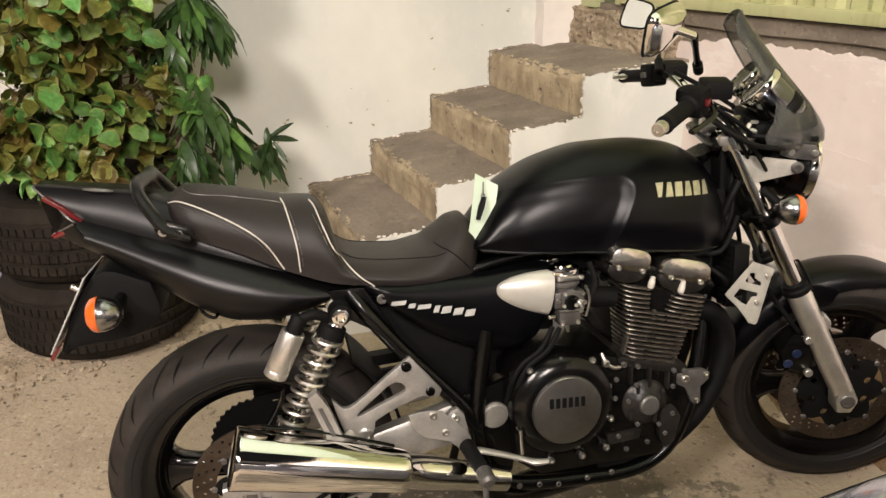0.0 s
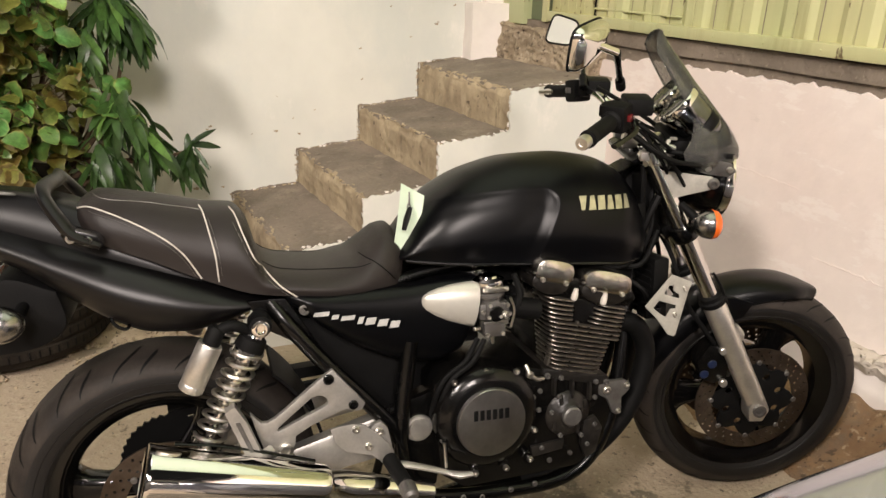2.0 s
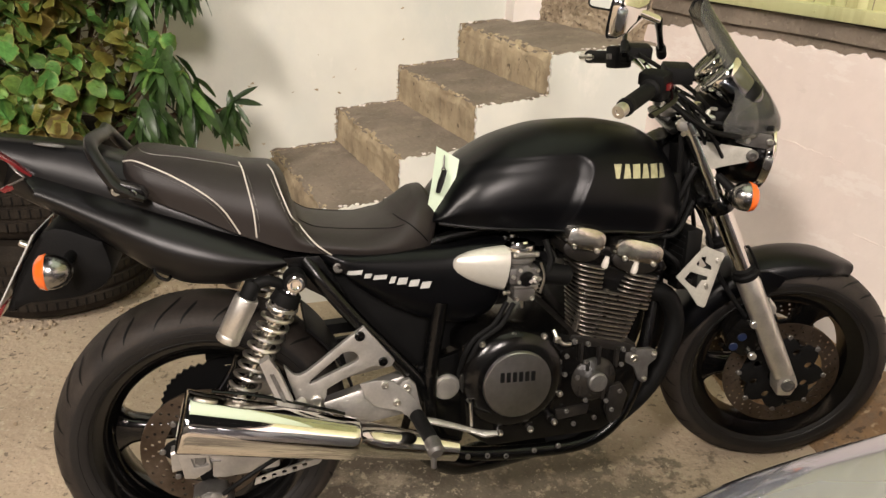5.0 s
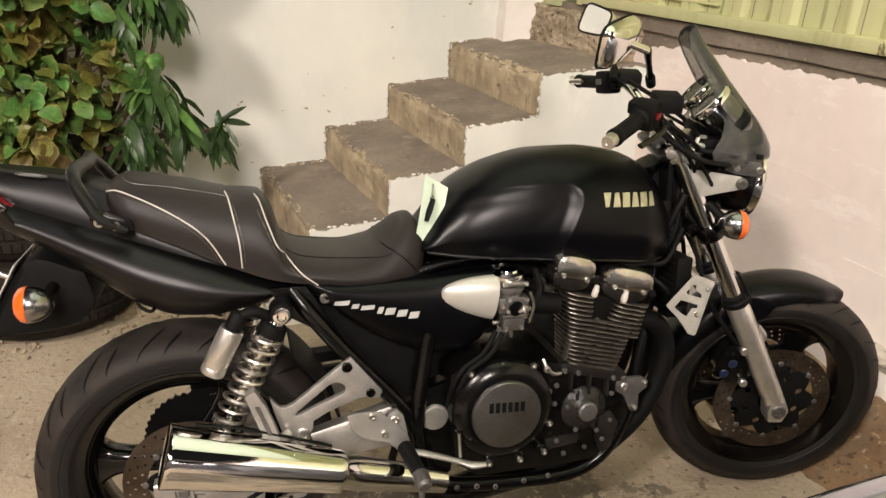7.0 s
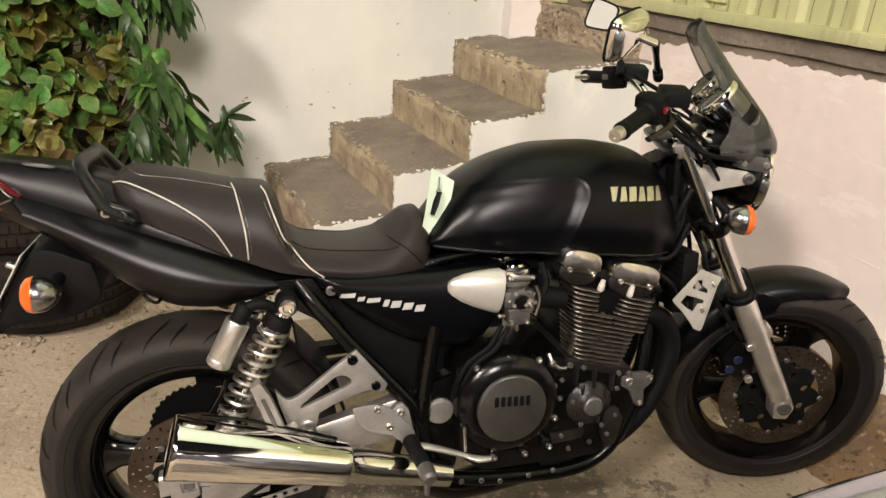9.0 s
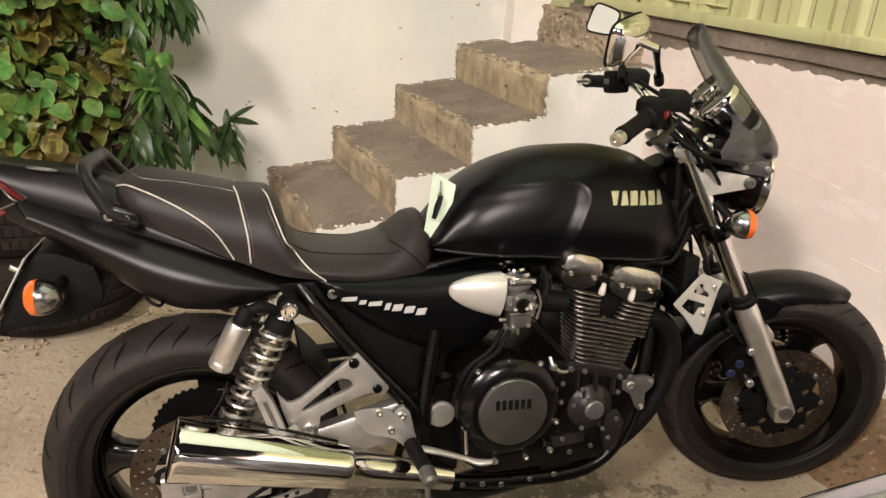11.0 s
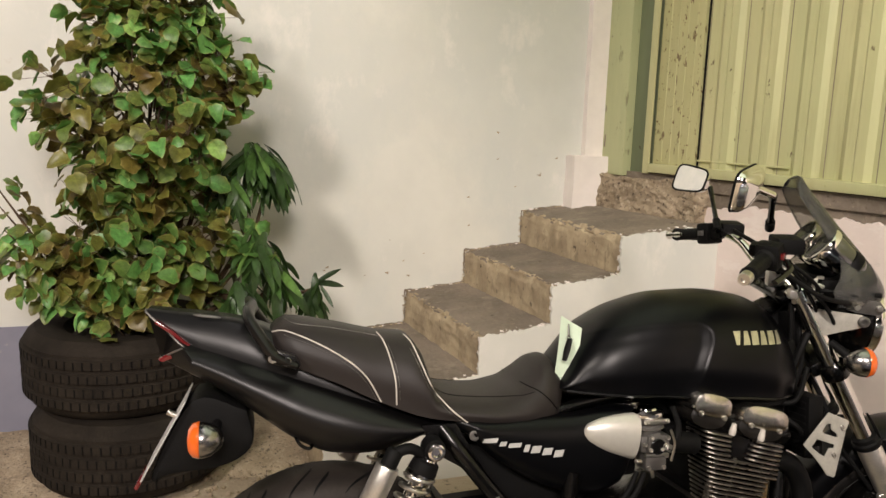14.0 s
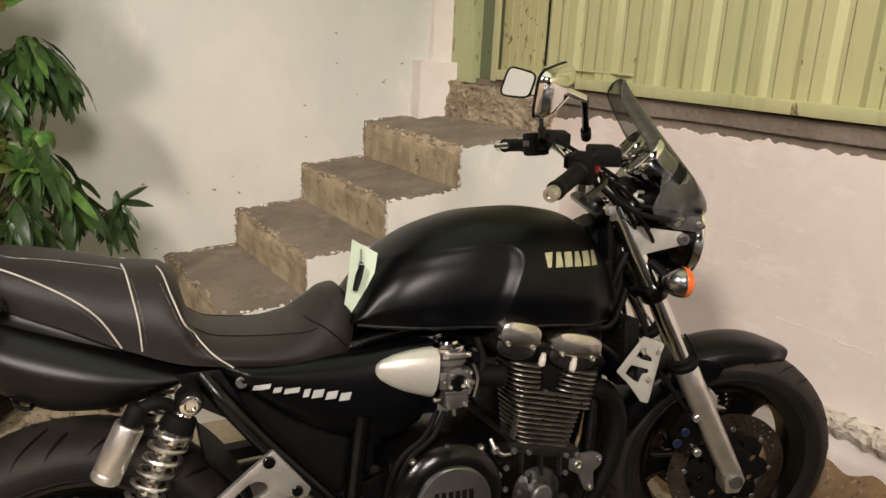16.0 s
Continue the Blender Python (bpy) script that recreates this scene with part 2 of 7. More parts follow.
def painted(name, base, worn, under, spots=0.62, spot_scale=30.0, rough=0.7, bump=0.3, bump_scale=12.0, patch=1.1, stretch=(1, 1, 1)):
    """Old paint: two tones in large patches, fine mottling, small flecks where it has come off."""
    m = material(name, base, rough, vary=0.06, scale=patch, bump=bump, bump_scale=bump_scale, other=worn, stretch=stretch)
    n, l = m.node_tree.nodes, m.node_tree.links
    b = n["Principled BSDF"]
    src = b.inputs["Base Color"].links[0].from_socket
    tc = next(x for x in n if x.type == "TEX_COORD")
    sp_, rp, mx = n.new("ShaderNodeTexNoise"), n.new("ShaderNodeValToRGB"), n.new("ShaderNodeMix")
    sp_.inputs["Scale"].default_value, sp_.inputs["Detail"].default_value, sp_.inputs["Roughness"].default_value = spot_scale, 8, 0.65
    l.new(tc.outputs["Object"], sp_.inputs["Vector"])
    rp.color_ramp.elements[0].position, rp.color_ramp.elements[1].position = spots, spots + 0.05
    l.new(sp_.outputs["Fac"], rp.inputs["Fac"])
    mx.data_type = "RGBA"
    mx.inputs["B"].default_value = (*under, 1)
    l.new(rp.outputs["Color"], mx.inputs["Factor"])
    l.new(src, mx.inputs["A"])
    l.new(mx.outputs["Result"], b.inputs["Base Color"])
    return m


def flecks(m, colour, scale, start, soft=0.06, stretch=(1, 1, 1), amount=1.0, about=None):
    """A further layer of patches over a painted surface."""
    n, l = m.node_tree.nodes, m.node_tree.links
    b = n["Principled BSDF"]
    src = b.inputs["Base Color"].links[0].from_socket
    tc = next(x for x in n if x.type == "TEX_COORD")
    mp, nz, rp, mx = n.new("ShaderNodeMapping"), n.new("ShaderNodeTexNoise"), n.new("ShaderNodeValToRGB"), n.new("ShaderNodeMix")
    mp.inputs["Scale"].default_value, mp.inputs["Location"].default_value = stretch, (3.1 * scale, 1.7, 0.4)
    nz.inputs["Scale"].default_value, nz.inputs["Detail"].default_value, nz.inputs["Roughness"].default_value = scale, 9, 0.68
    l.new(tc.outputs["Object"], mp.inputs["Vector"]), l.new(mp.outputs["Vector"], nz.inputs["Vector"])
    rp.color_ramp.elements[0].position, rp.color_ramp.elements[1].position = start, start + soft
    rp.color_ramp.elements[1].color = (amount, amount, amount, 1)
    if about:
        # a ragged patch round a point on the ground
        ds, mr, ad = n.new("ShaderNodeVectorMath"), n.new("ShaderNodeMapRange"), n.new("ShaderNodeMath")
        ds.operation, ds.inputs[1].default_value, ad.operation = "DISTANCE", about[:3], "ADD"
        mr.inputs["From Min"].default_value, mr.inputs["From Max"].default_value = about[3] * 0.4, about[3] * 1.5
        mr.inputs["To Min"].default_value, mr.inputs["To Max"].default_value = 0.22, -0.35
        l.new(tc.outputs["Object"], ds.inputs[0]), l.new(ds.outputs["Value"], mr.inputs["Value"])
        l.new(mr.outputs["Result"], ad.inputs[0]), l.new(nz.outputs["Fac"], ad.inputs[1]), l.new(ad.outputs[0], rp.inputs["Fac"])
    else:
        l.new(nz.outputs["Fac"], rp.inputs["Fac"])
    mx.data_type = "RGBA"
    mx.inputs["B"].default_value = (*colour, 1)
    l.new(rp.outputs["Color"], mx.inputs["Factor"]), l.new(src, mx.inputs["A"]), l.new(mx.outputs["Result"], b.inputs["Base Color"])
    return m


M_white = painted("white_plaster", (0.735, 0.72, 0.655), (0.65, 0.655, 0.605), (0.55, 0.51, 0.45), 0.70, 9, 0.85, 0.5, 6, 0.9)
M_trim = painted("warm_white_paint", (0.88, 0.815, 0.77), (0.82, 0.76, 0.71), (0.45, 0.40, 0.34), 0.70, 14, 0.8, 0.3, 16, 2.0)
M_pink = painted("pale_pink_paint", (0.82, 0.73, 0.675), (0.78, 0.67, 0.62), (0.52, 0.42, 0.36), 0.735, 9, 0.8, 0.7, 7, 1.6)
M_dado = painted("lavender_paint", (0.25, 0.25, 0.31), (0.19, 0.19, 0.245), (0.40, 0.38, 0.36), 0.68, 10, 0.7, 0.2, 14, 2.0)
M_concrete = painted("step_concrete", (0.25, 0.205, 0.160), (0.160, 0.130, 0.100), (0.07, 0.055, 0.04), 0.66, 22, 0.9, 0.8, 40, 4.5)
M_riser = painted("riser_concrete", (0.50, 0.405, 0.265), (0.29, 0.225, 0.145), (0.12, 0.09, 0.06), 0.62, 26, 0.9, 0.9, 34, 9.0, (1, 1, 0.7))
M_ground = painted("street_concrete", (0.45, 0.365, 0.265), (0.34, 0.272, 0.195), (0.11, 0.09, 0.068), 0.61, 40, 0.85, 0.7, 60, 2.2)
# dark olive mottling, with shade around the bike put into the colour
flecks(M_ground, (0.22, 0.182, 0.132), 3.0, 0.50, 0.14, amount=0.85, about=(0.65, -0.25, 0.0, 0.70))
# the shadow beneath the bike, painted into the concrete's colour
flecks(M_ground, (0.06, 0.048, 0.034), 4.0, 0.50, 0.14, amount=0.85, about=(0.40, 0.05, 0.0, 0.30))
# unseen ground painted dark as if shaded, for the silencer's reflection
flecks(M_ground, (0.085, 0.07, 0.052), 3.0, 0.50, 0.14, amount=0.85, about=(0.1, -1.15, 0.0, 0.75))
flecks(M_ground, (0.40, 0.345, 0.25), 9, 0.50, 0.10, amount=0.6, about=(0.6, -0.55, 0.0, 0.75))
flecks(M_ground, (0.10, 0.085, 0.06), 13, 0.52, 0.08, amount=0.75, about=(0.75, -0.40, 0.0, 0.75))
flecks(M_ground, (0.43, 0.36, 0.265), 6, 0.55, 0.10, amount=0.45)
flecks(M_ground, (0.50, 0.43, 0.33), 75, 0.60, 0.04, amount=0.7)
flecks(M_ground, (0.07, 0.055, 0.04), 60, 0.63, 0.04, amount=0.75)
flecks(M_ground, (0.46, 0.395, 0.28), 30, 0.57, 0.05, amount=0.7)
flecks(M_ground, (0.075, 0.06, 0.045), 22, 0.615, 0.04, amount=0.7)
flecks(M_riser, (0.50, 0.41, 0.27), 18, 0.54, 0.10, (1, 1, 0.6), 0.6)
flecks(M_concrete, (0.33, 0.28, 0.215), 7, 0.55, 0.1, amount=0.5)
flecks(M_concrete, (0.36, 0.30, 0.22), 70, 0.60, 0.04, amount=0.6)
flecks(M_concrete, (0.09, 0.07, 0.05), 55, 0.62, 0.04, amount=0.6)
flecks(M_riser, (0.17, 0.135, 0.09), 11, 0.585, 0.08, (1, 1, 0.45), 0.65)
flecks(M_riser, (0.12, 0.095, 0.06), 60, 0.63, 0.04, amount=0.7)
flecks(M_white, (0.62, 0.63, 0.59), 1.7, 0.47, 0.16, (1, 1, 0.7), 0.8)
flecks(M_white, (0.80, 0.765, 0.71), 4.5, 0.56, 0.10, (1, 1, 0.6), 0.6)
flecks(M_white, (0.50, 0.43, 0.33), 16, 0.715, 0.03, amount=0.9)
flecks(M_pink, (0.86, 0.79, 0.74), 5, 0.55, 0.05, (1, 1, 2.5), 0.45)
flecks(M_pink, (0.62, 0.54, 0.49), 6, 0.66, 0.06, (1, 1, 2.5), 0.45)
M_gravel = painted("gravel_mortar", (0.46, 0.37, 0.26), (0.27, 0.21, 0.14), (0.08, 0.06, 0.045), 0.58, 60, 0.95, 1.0, 55, 7)
M_dirt = painted("brown_dirt", (0.30, 0.19, 0.10), (0.20, 0.12, 0.065), (0.09, 0.06, 0.035), 0.6, 40, 0.95, 1.0, 50, 8)
flecks(M_dirt, (0.17, 0.125, 0.085), 9, 0.52, 0.12, amount=0.8)
flecks(M_dirt, (0.42, 0.32, 0.21), 26, 0.58, 0.05, amount=0.7)
flecks(M_dirt, (0.06, 0.04, 0.025), 45, 0.60, 0.05, amount=0.8)
flecks(M_gravel, (0.50, 0.42, 0.31), 45, 0.57, 0.04, amount=0.8)
flecks(M_gravel, (0.05, 0.038, 0.026), 30, 0.60, 0.06, amount=0.8)
M_green = painted("green_door_paint", (0.54, 0.52, 0.28), (0.48, 0.49, 0.255), (0.16, 0.09, 0.035), 0.735, 24, 0.42, 0.10, 20, 5.0, (1, 1, 0.10))
flecks(M_green, (0.34, 0.31, 0.15), 10, 0.54, 0.10, (1, 1, 0.06), 0.6)
flecks(M_green, (0.62, 0.60, 0.40), 14, 0.66, 0.03, (1, 1, 0.3), 0.7)
flecks(M_green, (0.10, 0.06, 0.03), 22, 0.665, 0.02, (1, 1, 0.5), 0.9)
M_rusty = painted("rusty_green_paint", (0.52, 0.50, 0.26), (0.46, 0.44, 0.22), (0.14, 0.07, 0.025), 0.61, 30, 0.5, 0.12, 24, 5.0, (1, 1, 0.15))
flecks(M_rusty, (0.12, 0.07, 0.03), 40, 0.595, 0.03, (1, 1, 0.35), 0.9)
M_post = painted("dull_green_paint", (0.50, 0.52, 0.29), (0.42, 0.45, 0.245), (0.14, 0.10, 0.05), 0.70, 26, 0.45, 0.08, 24, 5.0, (1, 1, 0.15))
flecks(M_post, (0.16, 0.13, 0.07), 14, 0.60, 0.05, (1, 1, 0.35), 0.7)
M_tyre = material("car_tyre_rubber", (0.017, 0.0138, 0.0108), 0.8, vary=0.2, scale=10, bump=0.25, bump_scale=120, other=(0.028, 0.0225, 0.017), spec=0.12)

# door green darkened: the jamb recess's shade is put into the colour
M_jamb = painted("dark_green_paint", (0.20, 0.235, 0.135), (0.16, 0.19, 0.11), (0.09, 0.07, 0.04), 0.68, 20, 0.5, 0.08, 24, 5.0, (1, 1, 0.15))
# for the assumed, unseen closing walls: dark so little light bounces onto the bike
M_night = painted("dark_stucco", (0.038, 0.035, 0.032), (0.026, 0.024, 0.022), (0.03, 0.03, 0.03), 0.7, 10, 0.9, 0.3, 10, 1.0)
rng = random.Random(4)


def ragged(a, b, n, amp):
    """Points from a to b with small uneven steps to the side; a is left out."""
    a, b = Vector(a), Vector(b)
    side = Vector((-(b - a).y, (b - a).x)).normalized()
    q = Vector((rng.uniform(0, 50), 0, 0))
    wave = lambda k: noise.noise(q + Vector((k * 0.21, 0, 0))) * 0.9 + noise.noise(q + Vector((k * 0.55, 5, 0))) * 0.6 + rng.uniform(-0.45, 0.45)
    return [tuple(a.lerp(b, k / n) + side * (amp * wave(k) if k < n else 0)) for k in range(1, n + 1)]


def rough_box(lo, hi, cuts, amp, scale=9.0, keep=()):
    """A box with finely uneven faces and worn edges."""
    bm = bm_box(lo, hi)
    bmesh.ops.subdivide_edges(bm, edges=bm.edges[:], cuts=cuts, use_grid_fill=True)
    for v in bm.verts:
        d = Vector(noise.noise_vector(v.co * scale)) * amp + Vector(noise.noise_vector(v.co * scale * 3.7)) * amp * 0.5
        v.co += d
    return bm


wall_back = solid("wall_back", bm_box((-6, WALL_Y, -0.3), (1.75, WALL_Y + 0.2, 3.6)), M_white, "white painted rough plaster wall with stains", "wall", kind="structure")
solid("dado", bm_box((-6, WALL_Y - 0.006, -0.1), (-0.55, WALL_Y, 0.47)), M_dado, "lavender grey painted band along the wall's foot", "wall band", kind="structure")
solid("wall_left", bm_box((-6.2, -7, -0.3), (-6, WALL_Y + 0.2, 3.6)), M_night, "plain dark wall", "wall", kind="structure")
solid("wall_street", bm_box((-6.2, -7.2, -0.3), (6, -7, 3.6)), M_night, "plain dark wall across the street", "wall", kind="structure")
pil = thing("pilaster", "warm white painted pilaster beside the door", "pilaster", kind="structure")
part("shaft", rough_box((1.530, 1.885, 1.16), (1.650, 1.93, 3.6), 14, 0.004), M_trim, pil)
part("foot", rough_box((1.450, 1.835, 0.93), (1.645, 1.93, 1.212), 8, 0.006), M_trim, pil)

part("torn_edge", rough_box((1.632, 1.866, 1.12), (1.665, 1.890, 3.5), 60, 0.007, 14), M_concrete, pil, "dark torn mortar edge")

# wall with the door: local x runs along the wall towards the street, local y into it
DOOR = pose(1.655, 1.90, 0, 0, 0, math.degrees(math.atan2(-0.989, 0.148)))
wall_door = solid("wall_door", bm_box((-0.3, 0.012, -0.3), (9.0, 0.25, 1.105)), M_concrete, "concrete wall under a green door", "wall", kind="structure", m=DOOR)
solid("wall_above", bm_box((-0.3, 0.06, 1.15), (9.0, 0.25, 3.6)), M_pink, "pale wall above the door", "wall", kind="structure", m=DOOR)
top = [(0.62, 1.02)] + ragged((0.62, 1.02), (0.95, 1.06), 24, 0.014) + ragged((0.95, 1.06), (5.0, 1.108), 330, 0.011)
low = ragged((5.0, 0.345), (1.2, 0.355), 200, 0.012)
coat = solid("plaster_coat", bm_plate(top + [(5.0, 0.345)] + low + [(0.62, 0.36)], 0.014, "y", -0.002), M_pink, "thick pale pink paint with a ragged edge", "paint", kind="structure", m=DOOR, smooth=20)
M_plinth = painted("rough_plinth_mortar", (0.60, 0.545, 0.47), (0.44, 0.385, 0.32), (0.20, 0.16, 0.12), 0.60, 34, 0.9, 0.9, 40, 6.0)
plinth = solid("plinth", moved(rough_box((0.79, -0.035, 0.0), (5.0, 0.02, 0.335), 40, 0.010, 7), Matrix.Identity(4)), M_trim, "rough pale mortar plinth at the wall's foot", "plinth", kind="structure", m=DOOR)
lip = []
for u in np.linspace(0.79, 4.2, 420):
    q = Vector((u, 0, 0))
    d = 0.052 + 0.016 * noise.noise(q * 9) + 0.012 * noise.noise(q * 31)
    h = 0.338 + 0.012 * noise.noise(q * 6 + Vector((0, 4, 0))) + 0.009 * noise.noise(q * 40)
    lip.append([Vector((u, 0.012, h - 0.05)), Vector((u, -d * 0.72, h - 0.045)), Vector((u, -d, h - 0.016 + 0.006 * noise.noise(q * 55))), Vector((u, -d * 0.86, h)), Vector((u, -0.02, h + 0.010 + 0.006 * noise.noise(q * 23))), Vector((u, 0.012, h + 0.016))])
part("lip", bm_loft(lip), M_plinth, plinth, "crumbling mortar lip", 25)
lumps = []
for k in range(200):
    u = rng.uniform(0.8, 2.6)
    s = rng.uniform(0.003, 0.011)
    lumps.append(moved(rough_box((-s, -s, -s * 0.6), (s, s, s * 0.6), 1, s * 0.6, 70), pose(u, -rng.uniform(0.0, 0.05), 0.338 + rng.uniform(-0.02, 0.014), 0, 0, rng.uniform(0, 180))))
tagged(part("mortar_lump", joined(*lumps), M_plinth, plinth), kind="stuff")
cracks = []
for u0, u1, z0, z1 in ((1.25, 1.66, 0.78, 0.755), (1.0, 1.32, 0.63, 0.615), (0.9, 1.12, 0.95, 0.935), (1.75, 2.05, 0.56, 0.55)):
    pts = [(u0, -0.0025, z0)] + [(p[0], -0.0025, p[1]) for p in ragged((u0, z0), (u1, z1), 40, 0.007)]
    cracks.append(bm_tube(pts, [0.0009, 0.002, 0.0008, 0.0016, 0.0007, 0.0014], 6, 2, 0.5))
tagged(part("paint_ridge", joined(*cracks), M_pink, coat), kind="stuff")
solid("door_sill", rough_box((0.0, -0.004, 1.098), (5.0, 0.1, 1.151), 30, 0.004, 12), M_concrete, "dark concrete door sill", "sill", kind="structure", m=DOOR)
solid("threshold", rough_box((-0.02, -0.075, 0.90), (0.70, 0.02, 1.126), 44, 0.020, 12), M_gravel, "rough dark concrete block under the door post", "threshold", kind="structure", m=DOOR)

door_1 = thing("door_1", "green painted corrugated metal door with rust spots", "door", kind="structure", m=DOOR)
part("post", bm_box((0.0, -0.030, 1.128), (0.172, 0.06, 3.5), 0.004), M_post, door_1, "dull green square door post")
part("jamb", bm_box((0.172, 0.016, 1.15), (0.335, 0.06, 3.5), 0.003), M_jamb, door_1, "dark green recessed jamb")
part("jamb_bead", bm_box((0.30, -0.022, 1.15), (0.338, -0.012, 3.5), 0.002), M_green, door_1)
part("stile", bm_box((0.347, -0.004, 1.16), (0.598, 0.04, 3.5), 0.003), M_rusty, door_1, "rust-spotted green door stile")
for u in (0.40, 0.452, 0.505, 0.556):
    part("stile_rib", bm_tube([(u, -0.003, 1.2), (u, -0.003, 3.5)], 0.0035, 6, 1, 1, False), M_rusty, door_1)
part("gap", bm_box((0.337, 0.03, 1.15), (0.61, 0.05, 3.5)), M_concrete, door_1)
prof = []
u = 0.612
while u < 5.0:
    w = 0.198
    prof += [(u, 0.013), (u + w * 0.32, 0.013), (u + w * 0.44, 0.0), (u + w * 0.60, 0.0), (u + w * 0.61, 0.005), (u + w * 0.625, 0.005), (u + w * 0.635, 0.0), (u + w * 0.82, 0.0), (u + w * 0.93, 0.015)]
    u += w
sheet = [[Vector((a, d, z)) for a, d in prof] + [Vector((a, d + 0.003, z)) for a, d in prof[::-1]] for z in (1.185, 1.6, 2.0, 2.5, 3.0, 3.5)]
part("corrugated_sheet", bm_loft(sheet), M_green, door_1, "ribbed yellow-green sheet metal", 20)
part("bottom_rail", bm_box((0.347, -0.030, 1.157), (5.0, 0.03, 1.196), 0.004), M_green, door_1)
part("inner_rail", bm_box((0.615, -0.002, 1.221), (1.07, 0.012, 1.228), 0.002), M_green, door_1)
seams = []
u = 0.612
while u < 4.9:
    for k, d in ((0.02, 0.0115), (0.617, 0.0035)):
        seams.append(bm_box((u + 0.198 * k, d, 1.19), (u + 0.198 * k + 0.0022, d + 0.003, 3.5)))
    u += 0.198
tagged(part("panel_seam", joined(*seams), M_concrete, door_1), kind="stuff")
part("leaf_gap", bm_box((0.603, 0.010, 1.196), (0.6112, 0.03, 3.5)), M_black, door_1, "dark gap between the door leaves")
for u in np.arange(0.66, 4.9, 0.198):
    part("rivet", bm_lathe([(0.004, 0), (0.003, 0.002), (0, 0.003)], (u, -0.030, 1.175), (u, -1, 1.175), 8), M_green, door_1)

# stairs against the wall
Z = [0.185, 0.372, 0.557, 0.745, 0.935]
X = [0.06, 0.354, 0.651, 0.943, 1.23]
FRONT, SKEW, RISE = 1.145, 0.093, 0.032
stairs = thing("stairs", "worn concrete stairs with a white painted side", "stairs", kind="structure")
for i, (x, z) in enumerate(zip(X, Z)):
    x1 = X[i + 1] + 0.03 if i < 4 else 1.75
    zl = Z[i - 1] - 0.03 if i else -0.1
    bm = bm_box((x, FRONT, zl), (x1, WALL_Y, z))
    bmesh.ops.subdivide_edges(bm, edges=bm.edges[:], cuts=34, use_grid_fill=True)
    for v in bm.verts:
        p = v.co.copy()
        edge = max(0.0, 1 - (abs(p.x - x) + abs(p.z - z)) / 0.035)
        n1 = Vector(noise.noise_vector(p * 11 + Vector((i * 3, 0, 0)))) * 0.004 + Vector(noise.noise_vector(p * 34)) * 0.0040 + Vector(noise.noise_vector(p * 85)) * 0.0022
        v.co.z += RISE * min(1.15, (p.x - x) / 0.294) * min(1, max(0, (p.z - zl) / (z - zl)))
        v.co += n1 * (1 + 1.5 * edge) + Vector((0.012, 0, -0.009)) * edge * (0.7 + 1.2 * noise.noise(p * 16) + 0.8 * noise.noise(p * 45))
        v.co.x += SKEW * (WALL_Y - p.y) / (WALL_Y - FRONT)
    bm.normal_update()
    # faces turned to -x take the paler tan material, all others the browner one
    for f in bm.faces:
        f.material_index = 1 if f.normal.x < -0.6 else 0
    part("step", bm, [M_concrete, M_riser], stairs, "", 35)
# painted side with uneven edges that lap over the treads
out = [(X[0] + SKEW - 0.004, -0.1)]
for i, (x, z) in enumerate(zip(X, Z)):
    xe = X[i + 1] + SKEW - 0.004 if i < 4 else 1.72
    out += ragged(out[-1], (x + SKEW - 0.004, z - 0.004), 14, 0.008)
    out += ragged(out[-1], (xe, z - 0.002 + RISE * (1 if i < 4 else 1.1)), 30, 0.008)
out += [(1.78, 0.955), (1.90, -0.1)]
part("painted_side", bm_plate(out, 0.012, "y", FRONT - 0.012, 0), M_white, stairs, "white painted stair side", 20)
drips = []
for i, (x, z) in enumerate(zip(X, Z)):
    for k in range(8):
        px = x + SKEW + rng.uniform(0, 0.29)
        s = rng.uniform(0.003, 0.009)
        drips.append(moved(rough_box((-s, -s * 0.8, -0.002), (s, s, 0.0025), 1, 0.002, 60), pose(px, FRONT + rng.uniform(-0.004, 0.014), z + RISE * (px - x - SKEW) / 0.294, 0, 0, rng.uniform(0, 180))))
    for k in range(6):
        pz = z - rng.uniform(0, 0.18)
        s = rng.uniform(0.003, 0.009)
        drips.append(moved(rough_box((-0.002, -s, -s), (0.0025, s, s), 1, 0.002, 60), pose(x + SKEW - 0.002, FRONT + rng.uniform(-0.002, 0.010), pz)))
    for k in range(6):
        px, s = x + rng.uniform(0.0, 0.29), rng.uniform(0.003, 0.009)
        drips.append(moved(rough_box((-s, -s, -s * 0.5), (s, s * 0.5, s * 0.5), 1, 0.003, 50), pose(px, WALL_Y - 0.002, z + RISE * (px - x) / 0.294 + rng.uniform(-0.002, 0.006))))
tagged(part("paint_crumb", joined(*drips), M_trim, stairs), kind="stuff")
grit = []
for i, (x, z) in enumerate(zip(X, Z)):
    for k in range(84):
        edge = k % 3
        s = rng.uniform(0.0015, 0.005)
        if edge == 0:
            dx = rng.uniform(0, 0.29)
            at = (x + dx, WALL_Y - rng.uniform(0, 0.02), z + 0.002 + RISE * dx / 0.294)
        elif edge == 1:
            y = rng.uniform(FRONT + 0.02, WALL_Y)
            at = (x + SKEW * (WALL_Y - y) / (WALL_Y - FRONT) + rng.uniform(0.0, 0.02), y, z - 0.002)
        else:
            at = (x - rng.uniform(-0.004, 0.01), WALL_Y - 0.004, z - rng.uniform(0, 0.17))
        grit.append(moved(rough_box((-s, -s, -s * 0.6), (s, s, s * 0.6), 1, s * 0.5, 90), pose(*at, 0, 0, rng.uniform(0, 180))))
tagged(part("grit", joined(*grit), M_riser, stairs), kind="stuff")
